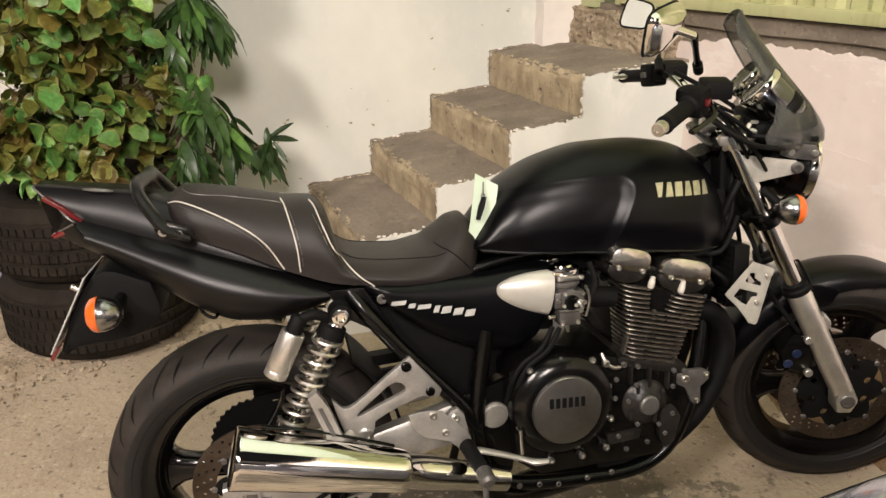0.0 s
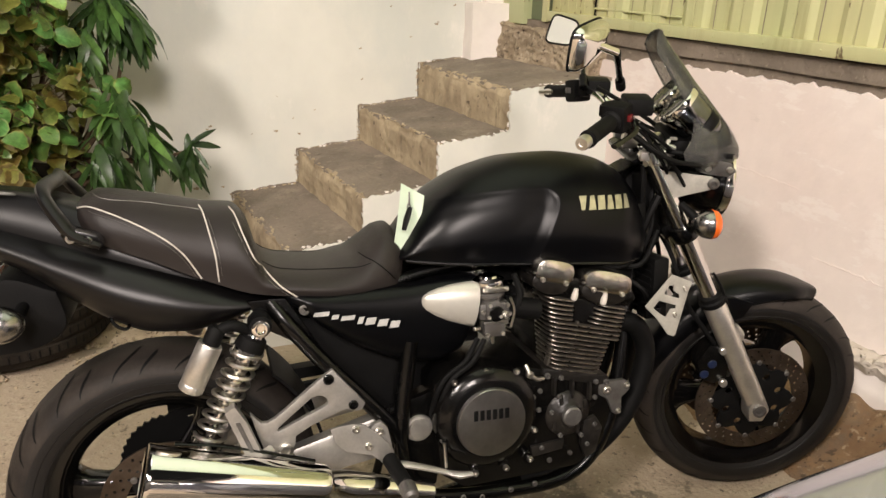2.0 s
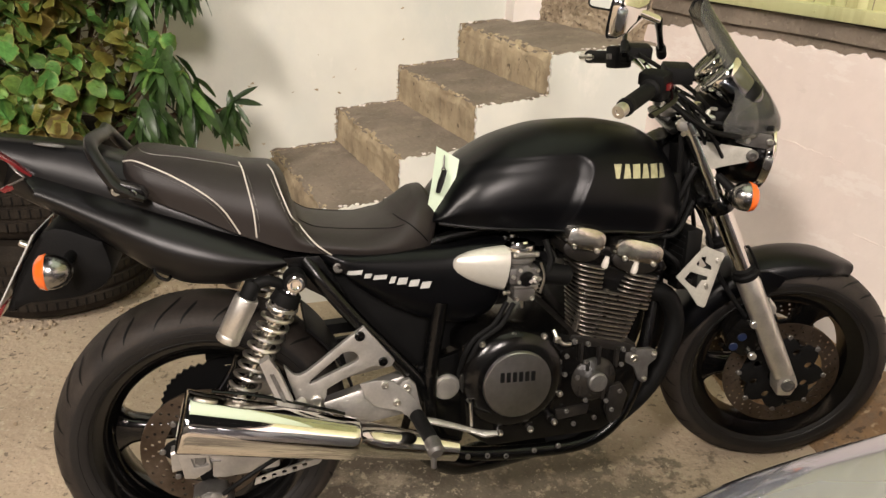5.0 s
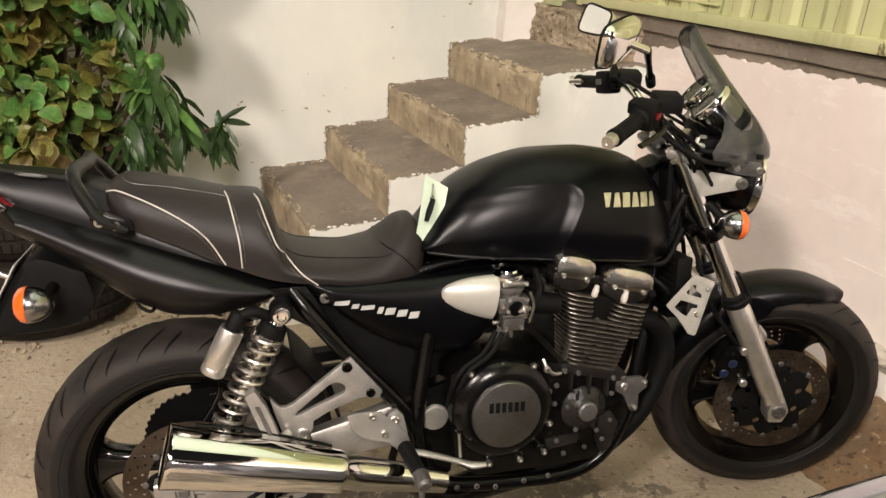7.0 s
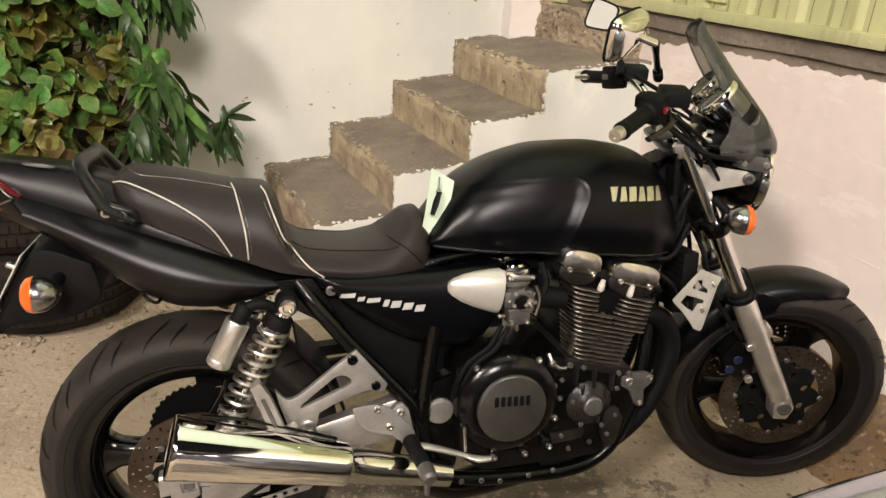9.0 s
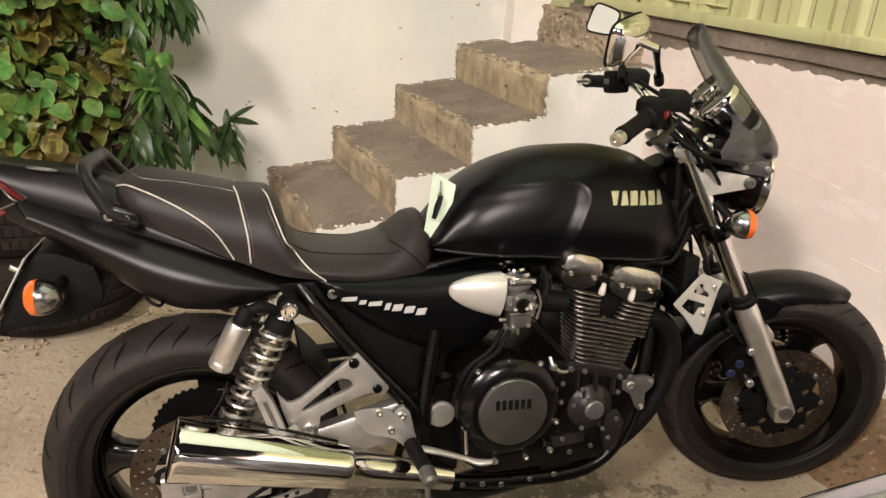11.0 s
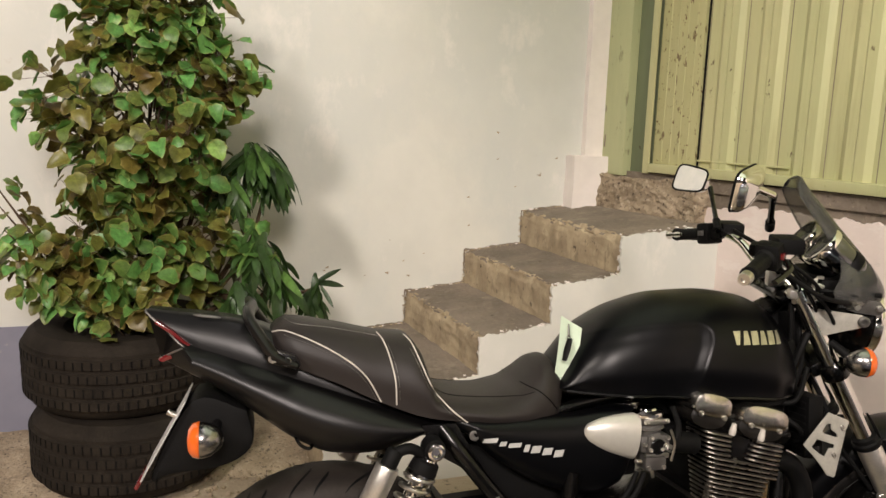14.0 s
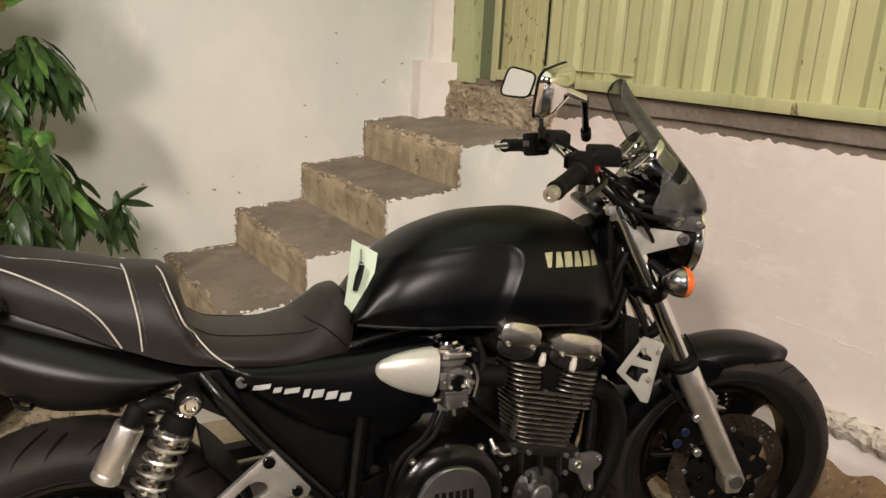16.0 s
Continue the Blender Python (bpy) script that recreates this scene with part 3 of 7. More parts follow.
def crust(pts, high, thick, mat, name, label=""):
    """A ragged band of crumbled mortar on the wall along a line."""
    path = []
    for a, b in zip(pts, pts[1:]):
        a, b = Vector((a[0], 0, a[1])), Vector((b[0], 0, b[1]))
        path += [a.lerp(b, k / 36) for k in range(36)]
    rows = []
    for k, q in enumerate(path):
        n = 0.5 + 0.9 * noise.noise(q * 17) + 0.7 * noise.noise(q * 60)
        h, t = high * max(0.12, n + 0.3), thick * (1 + 0.8 * noise.noise(q * 45 + Vector((0, 3, 0))))
        side = Vector((-0.55, 0, 0.83))
        rows.append([Vector((q.x, WALL_Y + 0.003, q.z)), Vector((q.x, WALL_Y - t, q.z)), Vector((q.x, WALL_Y - t * 0.7, q.z)) + side * h * 0.6, Vector((q.x, WALL_Y + 0.003, q.z)) + side * h])
    part(name, bm_loft(rows), mat, stairs, label, 30)


line = []
for i, (x, z) in enumerate(zip(X, Z)):
    line += [(x - 0.002, (Z[i - 1] + RISE if i else 0.0)), (x - 0.002, z)]
crust(line + [(1.46, Z[4] + RISE * 0.8)], 0.010, 0.005, M_concrete, "mortar_crust", "crumbled mortar line along the wall")
chips = []
for k in range(20):
    x = rng.uniform(0.1, 1.45)
    z = 0.20 + 0.64 * x + abs(rng.gauss(0, 0.16))
    s = rng.uniform(0.002, 0.009) * (1 if k % 6 else 1.6)
    chips.append(moved(rough_box((-s, -0.0015, -s * 0.5), (s, 0.001, s * 0.5), 2, s * 0.4, 120), pose(x, WALL_Y, z, 0, rng.uniform(-40, 40), 0)))
tagged(part("paint_chip", joined(*chips), M_riser, wall_back), kind="stuff")

# ground: one sheet, slightly uneven, banked against the wall on the right
def ground_z(x, y):
    q = Vector((x, y, 0))
    z = noise.noise(q * 2.2) * 0.004 + noise.noise(q * 9) * 0.0025 - 0.004 + 0.018 * step_(0.7, 1.5, x)
    u = (x - 1.655) * 0.148 - (y - 1.90) * 0.989
    d = -((x - 1.655) * 0.989 + (y - 1.90) * 0.148)
    if 0.9 < u < 6 and -0.4 < d < 0.6:
        z += 0.19 * step_(0.42, 0.03, d) * step_(0.9, 1.7, u) * (1 + 0.25 * noise.noise(q * 12))
    return z


def step_(a, b, x):
    t = min(max((x - a) / (b - a), 0), 1)
    return t * t * (3 - 2 * t)


gx = np.concatenate([np.linspace(-40, -3, 8), np.linspace(-2.6, 2.6, 150), np.linspace(3, 40, 8)])
gy = np.concatenate([np.linspace(-40, -3, 8), np.linspace(-2.6, 2.3, 140), np.linspace(3, 40, 8)])
verts = [(x, y, ground_z(x, y) if abs(x) < 2.7 and abs(y) < 2.7 else -0.004) for y in gy for x in gx]
faces = [(j * len(gx) + i, j * len(gx) + i + 1, (j + 1) * len(gx) + i + 1, (j + 1) * len(gx) + i) for j in range(len(gy) - 1) for i in range(len(gx) - 1)]
me = bpy.data.meshes.new("ground")
me.from_pydata(verts, [], faces)
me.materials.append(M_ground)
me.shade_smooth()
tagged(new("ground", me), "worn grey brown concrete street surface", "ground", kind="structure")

# brown dirt heaped against the door wall
rows = []
for u in np.linspace(0.85, 4.0, 110):
    far = 0.33 + 0.05 * noise.noise(Vector((u * 4, 1, 0))) + 0.03 * noise.noise(Vector((u * 15, 2, 0)))
    row = []
    for k in range(22):
        d = far * (1 - k / 21)
        x, y = 1.655 + 0.148 * u - 0.989 * d, 1.90 - 0.989 * u - 0.148 * d
        row.append(Vector((x, y, ground_z(x, y) + (0.008 + 0.006 * noise.noise(Vector((x, y, 0)) * 30)) * min(1, k / 3) - 0.002 * (k == 0))))
    rows.append(row)
solid("dirt_bank", bm_loft(rows, loop=False), M_dirt, "brown dirt heaped against the wall", "dirt", kind="structure", smooth=60)

# rough mortar and pebbles along the foot of the back wall
edge_y = lambda x: 1.16 + 0.16 * step_(-0.9, -0.2, x) + 0.03 * noise.noise(Vector((x * 5, 0, 3)))
rows = []
for x in np.linspace(-2.6, 0.16, 120):
    e = edge_y(x)
    row = []
    for k in range(40):
        t = k / 39
        y = e + (WALL_Y - 0.002 - e) * t
        q = Vector((x, y, 0))
        row.append(Vector((x, y, 0.020 * step_(0, 0.08, t) + 0.012 * noise.noise(q * 14) + 0.008 * noise.noise(q * 40) - 0.006 * (t == 0))))
    rows.append(row)
solid("gravel_strip", bm_loft(rows, loop=False), M_gravel, "rough pebbly mortar strip along the wall", "gravel", kind="structure", smooth=60)
stones = []
for k in range(420):
    x = rng.uniform(-1.3, 0.14) if k < 330 else rng.uniform(-1.2, 1.6)
    y = edge_y(x) + rng.gauss(0.03, 0.09) if k < 330 else rng.uniform(-0.6, 1.1)
    if y > WALL_Y - 0.05:
        continue
    s = rng.uniform(0.004, 0.013) if k < 330 else rng.uniform(0.003, 0.007)
    bm = bmesh.new()
    bmesh.ops.create_icosphere(bm, subdivisions=1, radius=s)
    for v in bm.verts:
        v.co *= 1 + 0.5 * noise.noise(v.co * 90 + Vector((k, 0, 0)))
    stones.append(moved(bm, pose(x, y, 0.012 if y > edge_y(x) else 0.001, rng.uniform(0, 90), 0, rng.uniform(0, 360)) @ Matrix.Diagonal((1, 1, 0.6, 1))))
solid("pebbles", joined(*stones), M_gravel, "small loose pebbles and grit on the ground", "pebbles", kind="stuff", smooth=0)

# assumed translucent awning, never in view: added so chrome reflects pale green overhead
M_added_awning = bpy.data.materials.new("green_awning")
M_added_awning.use_nodes = True
nn, ll = M_added_awning.node_tree.nodes, M_added_awning.node_tree.links
nn.remove(nn["Principled BSDF"])
t_, d_, mx_ = nn.new("ShaderNodeBsdfTranslucent"), nn.new("ShaderNodeBsdfDiffuse"), nn.new("ShaderNodeMixShader")
t_.inputs[0].default_value, d_.inputs[0].default_value = (0.50, 0.58, 0.43, 1), (0.46, 0.54, 0.40, 1)
mx_.inputs[0].default_value = 0.4
ll.new(t_.outputs[0], mx_.inputs[1]), ll.new(d_.outputs[0], mx_.inputs[2]), ll.new(mx_.outputs[0], nn["Material Output"].inputs[0])
corr = [(x, 3.2) for x in np.linspace(0.22, 3.0, 8)]
solid("awning", bm_loft([[Vector((x, y, z - 0.08 * (1.7 - y))) for x, z in corr] for y in (-1.6, -0.6, 0.5, 1.72)], loop=False), M_added_awning, "translucent pale green awning", "awning", kind="structure")

# ---- motorcycle ----
BIKE = pose(0, 0, 0, -7.5, 0, -3.5)
bike = thing("motorcycle", "matte black naked motorcycle leaning on its side stand", "motorcycle", m=BIKE)
CA = radians(28.5)
AXIS = Vector((-math.sin(CA), 0, math.cos(CA)))
AXLE = Vector((1.5, 0, 0.297))
PIV = AXLE - 0.04 * Vector((math.cos(CA), 0, math.sin(CA)))
STEER = Matrix.Translation(PIV) @ Matrix.Rotation(radians(-20.6), 4, AXIS) @ Matrix.Translation(-PIV)
# the wheel and fork sit a little higher and are turned a little less than the bars
UP = Vector((-0.022, 0, 0.025))
FORK = Matrix.Translation(PIV + UP) @ Matrix.Rotation(radians(-16.7), 4, AXIS) @ Matrix.Translation(-PIV)


def bp(name, bm, mat, parent=None, label="", smooth=40):
    return part(name, bm, mat, parent or bike, label, smooth)


def sp(name, bm, mat, parent=None, label="", smooth=40):
    """A part that turns with the handlebar."""
    return part(name, moved(bm, STEER), mat, parent or bike, label, smooth)


def fp(name, bm, mat, parent=None, label="", smooth=40):
    """A part of the fork and front wheel."""
    return part(name, moved(bm, FORK), mat, parent or bike, label, smooth)


def curve(*pts):
    """A smooth function through (x, value) pairs."""
    xs, ys = np.array([p[0] for p in pts]), np.array([p[1] for p in pts], float)
    d = np.diff(ys) / np.diff(xs)
    m = np.concatenate([[d[0]], np.where(d[:-1] * d[1:] > 0, 2 * d[:-1] * d[1:] / (d[:-1] + d[1:] + 1e-12), 0), [d[-1]]])

    def f(x):
        x = min(max(x, xs[0]), xs[-1])
        i = min(int(np.searchsorted(xs, x, "right")) - 1, len(xs) - 2)
        h = xs[i + 1] - xs[i]
        t = (x - xs[i]) / h
        return float((2 * t ** 3 - 3 * t ** 2 + 1) * ys[i] + (t ** 3 - 2 * t ** 2 + t) * h * m[i] + (3 * t ** 2 - 2 * t ** 3) * ys[i + 1] + (t ** 3 - t ** 2) * h * m[i + 1])
    return f


def step(a, b, x):
    t = min(max((x - a) / (b - a), 0), 1)
    return t * t * (3 - 2 * t)


def bolt(at, r=0.008, out=0.006, mat=None, parent=None, steer=False, side=-1, label=""):
    """A cap screw that points out of the machine's side."""
    a = Vector(at)
    bm = bm_lathe([(r, 0), (r, out * 0.7), (r * 0.8, out), (r * 0.5, out), (r * 0.42, out * 0.45), (0, out * 0.45)], a, a + Vector((0, side, 0)), 14)
    return (sp if steer else bp)("bolt", bm, mat or M_satin, parent, label)


# wheels
def wheel(name, c, tyre_prof, rim_r, rim_w, spokes, fix, label):
    c, y = Vector(c), Vector((0, 1, 0))
    prof = [(rim_r + 0.006, -rim_w), (rim_r + 0.008, -rim_w + 0.006), (rim_r - 0.006, -rim_w + 0.012), (rim_r - 0.024, -rim_w * 0.5), (rim_r - 0.03, 0), (rim_r - 0.024, rim_w * 0.5), (rim_r - 0.006, rim_w - 0.012), (rim_r + 0.008, rim_w - 0.006), (rim_r + 0.006, rim_w),
            (rim_r - 0.008, rim_w - 0.004), (rim_r - 0.034, rim_w * 0.62), (rim_r - 0.04, 0), (rim_r - 0.034, -rim_w * 0.62), (rim_r - 0.008, -rim_w + 0.004)]
    rim = bm_lathe(prof, c, c + y, 72, closed=True)
    hub = bm_lathe([(0.03, -0.06), (0.052, -0.055), (0.056, -0.03), (0.05, 0), (0.056, 0.03), (0.052, 0.055), (0.03, 0.06)], c, c + y, 32)
    wh = fix(name, rim, M_wheel, None, label)
    fix("hub", hub, M_wheel, wh)
    for a in spokes:
        rings = []
        for r, w, t in ((0.04, 0.034, 0.030), (0.08, 0.027, 0.027), (0.13, 0.026, 0.026), (rim_r - 0.065, 0.032, 0.028), (rim_r - 0.045, 0.044, 0.03), (rim_r - 0.03, 0.062, 0.034)):
            ring = []
            for k in range(14):
                q = 2 * math.pi * k / 14
                cc, ss = math.cos(q), math.sin(q)
                u, v = w * math.copysign(abs(cc) ** 0.6, cc), t * math.copysign(abs(ss) ** 0.6, ss)
                s = radians(a) + u / max(r, 0.06)
                rr = r if r < rim_r - 0.05 else min(r, rim_r - 0.03)
                ring.append(c + Vector((rr * math.cos(s), v, rr * math.sin(s))))
            rings.append(ring)
        fix("spoke", bm_loft(rings), M_wheel, wh)
    tyre = bm_lathe(tyre_prof, c, c + y, 96, closed=True)
    tyre.normal_update()
    for f in tyre.faces:
        f.material_index = 1 if (f.calc_center_median() - c - y * (f.calc_center_median() - c).y).length > max(p[0] for p in tyre_prof) - 0.044 else 0
    fix("tyre", tyre, [M_tyre_bike, M_tread], wh, "black rubber tyre with curved tread grooves")
    for s in (-1, 1):
        for r, y in ((rim_r + 0.012, 0.93), (rim_r + 0.030, 0.985)):
            ridge = bm_lathe([(r - 0.0016, -0.001), (r, 0.0012), (r + 0.0016, -0.001)], c + Vector((0, s * max(p[1] for p in tyre_prof) * y, 0)), c + Vector((0, s * 2, 0)), 72, True)
            fix("sidewall_ridge", ridge, M_tyre_bike, wh)
    return wh


def tyre_profile(R, w, bead):
    half = [(bead, w * 0.74), (bead + 0.010, w * 0.88), (bead + 0.024, w * 0.97)]
    for k in range(13):
        a = math.pi / 2 * k / 12
        half.append((R - 0.050 + 0.050 * math.sin(a) ** 0.9, w * max(math.cos(a), 0) ** 0.85))
    return [(r, -y) for r, y in half] + [(r, y) for r, y in half[-2::-1]]


def tread(c, R, w, n, fix, parent):
    """Curved black strips just proud of the tread; the grooves' shade is their colour."""
    prof = [p for p in tyre_profile(R, w, R - 0.09) if p[0] > R - 0.0505]
    ys, rs = np.array([p[1] for p in prof]), np.array([p[0] for p in prof])
    bms = []
    for i in range(n):
        for sgn in (-1, 1):
            a0 = 2 * math.pi * (i + (0.25 if sgn > 0 else 0)) / n
            rows = []
            m = 10
            long = i % 2 == 0
            for k in range(m + 1):
                t = k / m
                yy = sgn * w * ((0.12 if long else 0.42) + (0.84 if long else 0.54) * t)
                rr = float(np.interp(yy, ys, rs)) + 0.0014
                a = a0 + (0.20 * t ** 1.6 if long else 0.10 + 0.12 * t ** 1.5)
                hw = 0.0040 * (1 - 0.85 * abs(2 * t - 1) ** 3)
                rows.append([Vector(c) + Vector((rr * math.cos(a + s * hw / rr), yy, rr * math.sin(a + s * hw / rr))) for s in (-1, 1)])
            bms.append(bm_loft(rows, loop=False))
    tagged(fix("tread_groove", joined(*bms), M_black, parent), kind="stuff")


def disc(c, y, R, r, n, fix, parent, th=0.004):
    """A drilled brake disc with its carrier and rivets."""
    ring = lambda rad, k, ph=0, cx=0, cz=0: [(c[0] + cx + rad * math.cos(2 * math.pi * i / k + ph), c[2] + cz + rad * math.sin(2 * math.pi * i / k + ph)) for i in range(k)]
    holes = [ring(r, 48)]
    rows = 3
    for j in range(rows):
        rad = r + (R - r) * (0.24 + 0.27 * j)
        for i in range(n):
            a = 2 * math.pi * (i + j / 3) / n
            holes.append(ring(0.0036, 6, 0, rad * math.cos(a), rad * math.sin(a)))
    d = fix("brake_disc", bm_plate(ring(R, 72), th, "y", y - th / 2, 0, holes), M_disc, parent, "worn drilled steel brake disc", 30)
    star = []
    for i in range(32):
        a, k = 2 * math.pi * i / 32, (i % 4)
        rad = (r + 0.008, r - 0.004, r - 0.020, r - 0.004)[k]
        star.append((c[0] + rad * math.cos(a), c[2] + rad * math.sin(a)))
    fix("disc_carrier", bm_plate(star, 0.009, "y", y - 0.0045, 0.0015, [ring(0.034, 24)] + [ring(0.010, 10, 0, (r - 0.036) * math.cos(math.pi * (k + 0.5) / 4), (r - 0.036) * math.sin(math.pi * (k + 0.5) / 4)) for k in range(8)]), M_black, parent, "black disc carrier with round holes", 30)
    for i in range(8):
        a = 2 * math.pi * i / 8
        q = Vector((c[0] + (r + 0.004) * math.cos(a), y, c[2] + (r + 0.004) * math.sin(a)))
        fix("disc_rivet", bm_cyl(q - Vector((0, 0.0075, 0)), q + Vector((0, 0.0075, 0)), 0.0068, seg=12), M_grey, parent)
    return d


RA = Vector((0, 0, 0.312))
rear_wheel = wheel("rear_wheel", RA, tyre_profile(0.314, 0.088, 0.222), 0.226, 0.076, (176, 56, 296), bp, "black three-spoke rear wheel")
tread(RA, 0.314, 0.088, 30, bp, rear_wheel)
disc(RA, -0.098, 0.134, 0.085, 26, bp, rear_wheel)
sprk = [(RA[0] + (0.105 + (0.006 if k % 2 else 0)) * math.cos(2 * math.pi * k / 76), RA[2] + (0.105 + (0.006 if k % 2 else 0)) * math.sin(2 * math.pi * k / 76)) for k in range(76)]
bp("sprocket", bm_plate(sprk, 0.007, "y", 0.085), M_black, rear_wheel)
front_wheel = wheel("front_wheel", AXLE, tyre_profile(0.304, 0.06, 0.222), 0.226, 0.05, (186, 66, 306), fp, "black three-spoke front wheel turned to the right")
tread(AXLE, 0.304, 0.06, 26, fp, front_wheel)
for s in (-1, 1):
    disc(AXLE, s * 0.07, 0.152, 0.108, 30, fp, front_wheel)

# tank: section |y/w|^a + |z/h|^b = 1 over a flat base, hollowed for the knees
T_top = curve((0.498, 0.795), (0.53, 0.845), (0.56, 0.887), (0.60, 0.922), (0.68, 0.960), (0.78, 0.982), (0.88, 0.985), (0.97, 0.974), (1.03, 0.948), (1.07, 0.905), (1.10, 0.85), (1.112, 0.79))
T_low = curve((0.498, 0.782), (0.60, 0.772), (0.80, 0.762), (0.95, 0.752), (1.04, 0.742), (1.09, 0.752), (1.112, 0.775))
T_wide = curve((0.498, 0.098), (0.55, 0.128), (0.62, 0.148), (0.75, 0.162), (0.9, 0.168), (0.99, 0.162), (1.05, 0.138), (1.09, 0.10), (1.112, 0.05))
T_crease = curve((0.52, 0.845), (0.56, 0.890), (0.62, 0.911), (0.72, 0.922), (0.80, 0.925), (0.86, 0.925))


def tank_y(x, z):
    """Half width of the tank at a height."""
    lo, h = T_low(x), T_top(x) - T_low(x)
    k = min(max((z - lo) / h, 0), 0.9999)
    y = T_wide(x) * (1 - k ** 2.6) ** (1 / 2.3) * (0.93 + 0.07 * step(0, 0.3, k))
    # distance inside the knee recess, round at its upper front corner
    a, b, r = T_crease(x) - z, 0.849 - 0.45 * max(0.0, 0.905 - z) - x, 0.045
    d = r - math.hypot(r - a, r - b) if a < r and b < r else min(a, b)
    return y - step(0.505, 0.56, x) * (0.0020 * step(0.0, 0.005, d) + 0.0052 * step(0.0, 0.032, d) + 0.0035 * step(0.0, 0.10, d))


rings = []
for x in np.concatenate([np.linspace(0.498, 0.56, 9), np.linspace(0.565, 0.88, 110), np.linspace(0.885, 1.04, 24), np.linspace(1.046, 1.112, 12)]):
    side = []
    lo, h = T_low(x), T_top(x) - T_low(x)
    for k in np.sin(np.linspace(0, 1, 64) * math.pi / 2):
        z = lo + h * k * 0.9995
        side.append((tank_y(x, z), z))
    rings.append([Vector((x, -y, z)) for y, z in side] + [Vector((x, 0, lo + h))] + [Vector((x, y, z)) for y, z in side[::-1]])
tank = bp("fuel_tank", bm_loft(rings), M_paint, None, "satin black fuel tank with knee recesses", 60)
bp("tank_seam", bm_tube([(x, -tank_y(x, T_low(x) + 0.003) - 0.001, T_low(x) - 0.001) for x in np.linspace(0.51, 1.06, 9)], 0.004, 8, 3), M_frame, tank)
bp("filler_cap", bm_lathe([(0.042, -0.012), (0.042, 0.000), (0.038, 0.004), (0.0, 0.005)], (0.86, 0, 0.978), (0.86, 0, 1.97), 32), M_grey, tank, "round silver filler cap")


def slab(x0, x1, z0, z1, yf, mat, parent, lean=0.0, th=0.0012, name="badge_block", taper=0.0):
    """A thin block that follows a side surface; taper narrows its top (or, below zero, its foot)."""
    n, rows = 5, []
    for i in range(n):
        t = i / (n - 1)
        cols = []
        for j in range(3):
            s = j / 2
            z = z0 + (z1 - z0) * s
            k = 1 - (taper * s if taper > 0 else -taper * (1 - s))
            x = (x0 + x1) / 2 + (x1 - x0) * (t - 0.5) * k + lean * (z - z0)
            cols.append(Vector((x, -yf(x, z) - th, z)))
        rows.append([cols[0], cols[1], cols[2], cols[2] + Vector((0, th + 0.001, 0)), cols[1] + Vector((0, th + 0.001, 0)), cols[0] + Vector((0, th + 0.001, 0))])
    return bp(name, bm_loft(rows), mat, parent)


# plain blocks in place of the maker's letters
for i, tp in enumerate((-0.55, 0.45, 0.0, 0.45, 0.0, 0.45)):
    x = 0.885 + i * 0.0232
    zb = 0.874 - 0.001 * i
    slab(x, x + 0.0180, zb, zb + 0.029, tank_y, M_gilt, tank, 0.12, taper=tp)

# seat
S_top = curve((-0.125, 0.905), (-0.11, 0.936), (-0.08, 0.950), (0.02, 0.934), (0.11, 0.914), (0.165, 0.909), (0.195, 0.876), (0.215, 0.806), (0.26, 0.784), (0.34, 0.777), (0.40, 0.790), (0.44, 0.818), (0.470, 0.842), (0.490, 0.846), (0.503, 0.832), (0.510, 0.80))
S_low = curve((-0.125, 0.89), (-0.06, 0.858), (0.02, 0.825), (0.10, 0.786), (0.20, 0.750), (0.28, 0.738), (0.36, 0.724), (0.44, 0.712), (0.475, 0.705), (0.494, 0.716), (0.503, 0.745), (0.510, 0.78))
S_wide = curve((-0.125, 0.05), (-0.10, 0.085), (-0.06, 0.112), (0.03, 0.128), (0.12, 0.135), (0.2, 0.145), (0.3, 0.15), (0.4, 0.140), (0.46, 0.122), (0.490, 0.104), (0.510, 0.080))


def seat_y(x, z):
    lo, h = S_low(x), S_top(x) - S_low(x)
    k = min(max((z - lo) / h, 0), 0.9999)
    return S_wide(x) * (1 - k ** 3.2) ** (1 / 2.4) * (0.95 + 0.05 * step(0, 0.4, k))


rings = []
for x in np.concatenate([np.linspace(-0.125, 0.46, 76), np.linspace(0.465, 0.510, 14)]):
    lo, h = S_low(x), S_top(x) - S_low(x)
    side = [(seat_y(x, lo + h * k * 0.9995), lo + h * k * 0.9995) for k in np.sin(np.linspace(0, 1, 22) * math.pi / 2)]
    rings.append([Vector((x, -y, z)) for y, z in side] + [Vector((x, 0, lo + h))] + [Vector((x, y, z)) for y, z in side[::-1]])
seat = bp("seat", bm_loft(rings), M_vinyl, None, "dark brown-black vinyl seat with pale piping", 60)


def piping(pts, r, mat, name):
    for s in (-1, 1):
        path = smooth_path([(x, 0, z) for x, z in pts], 6)
        bp(name, bm_tube([(p.x, s * (seat_y(p.x, p.z) + r * 0.4), p.z) for p in path], r, 8, 2), mat, seat)


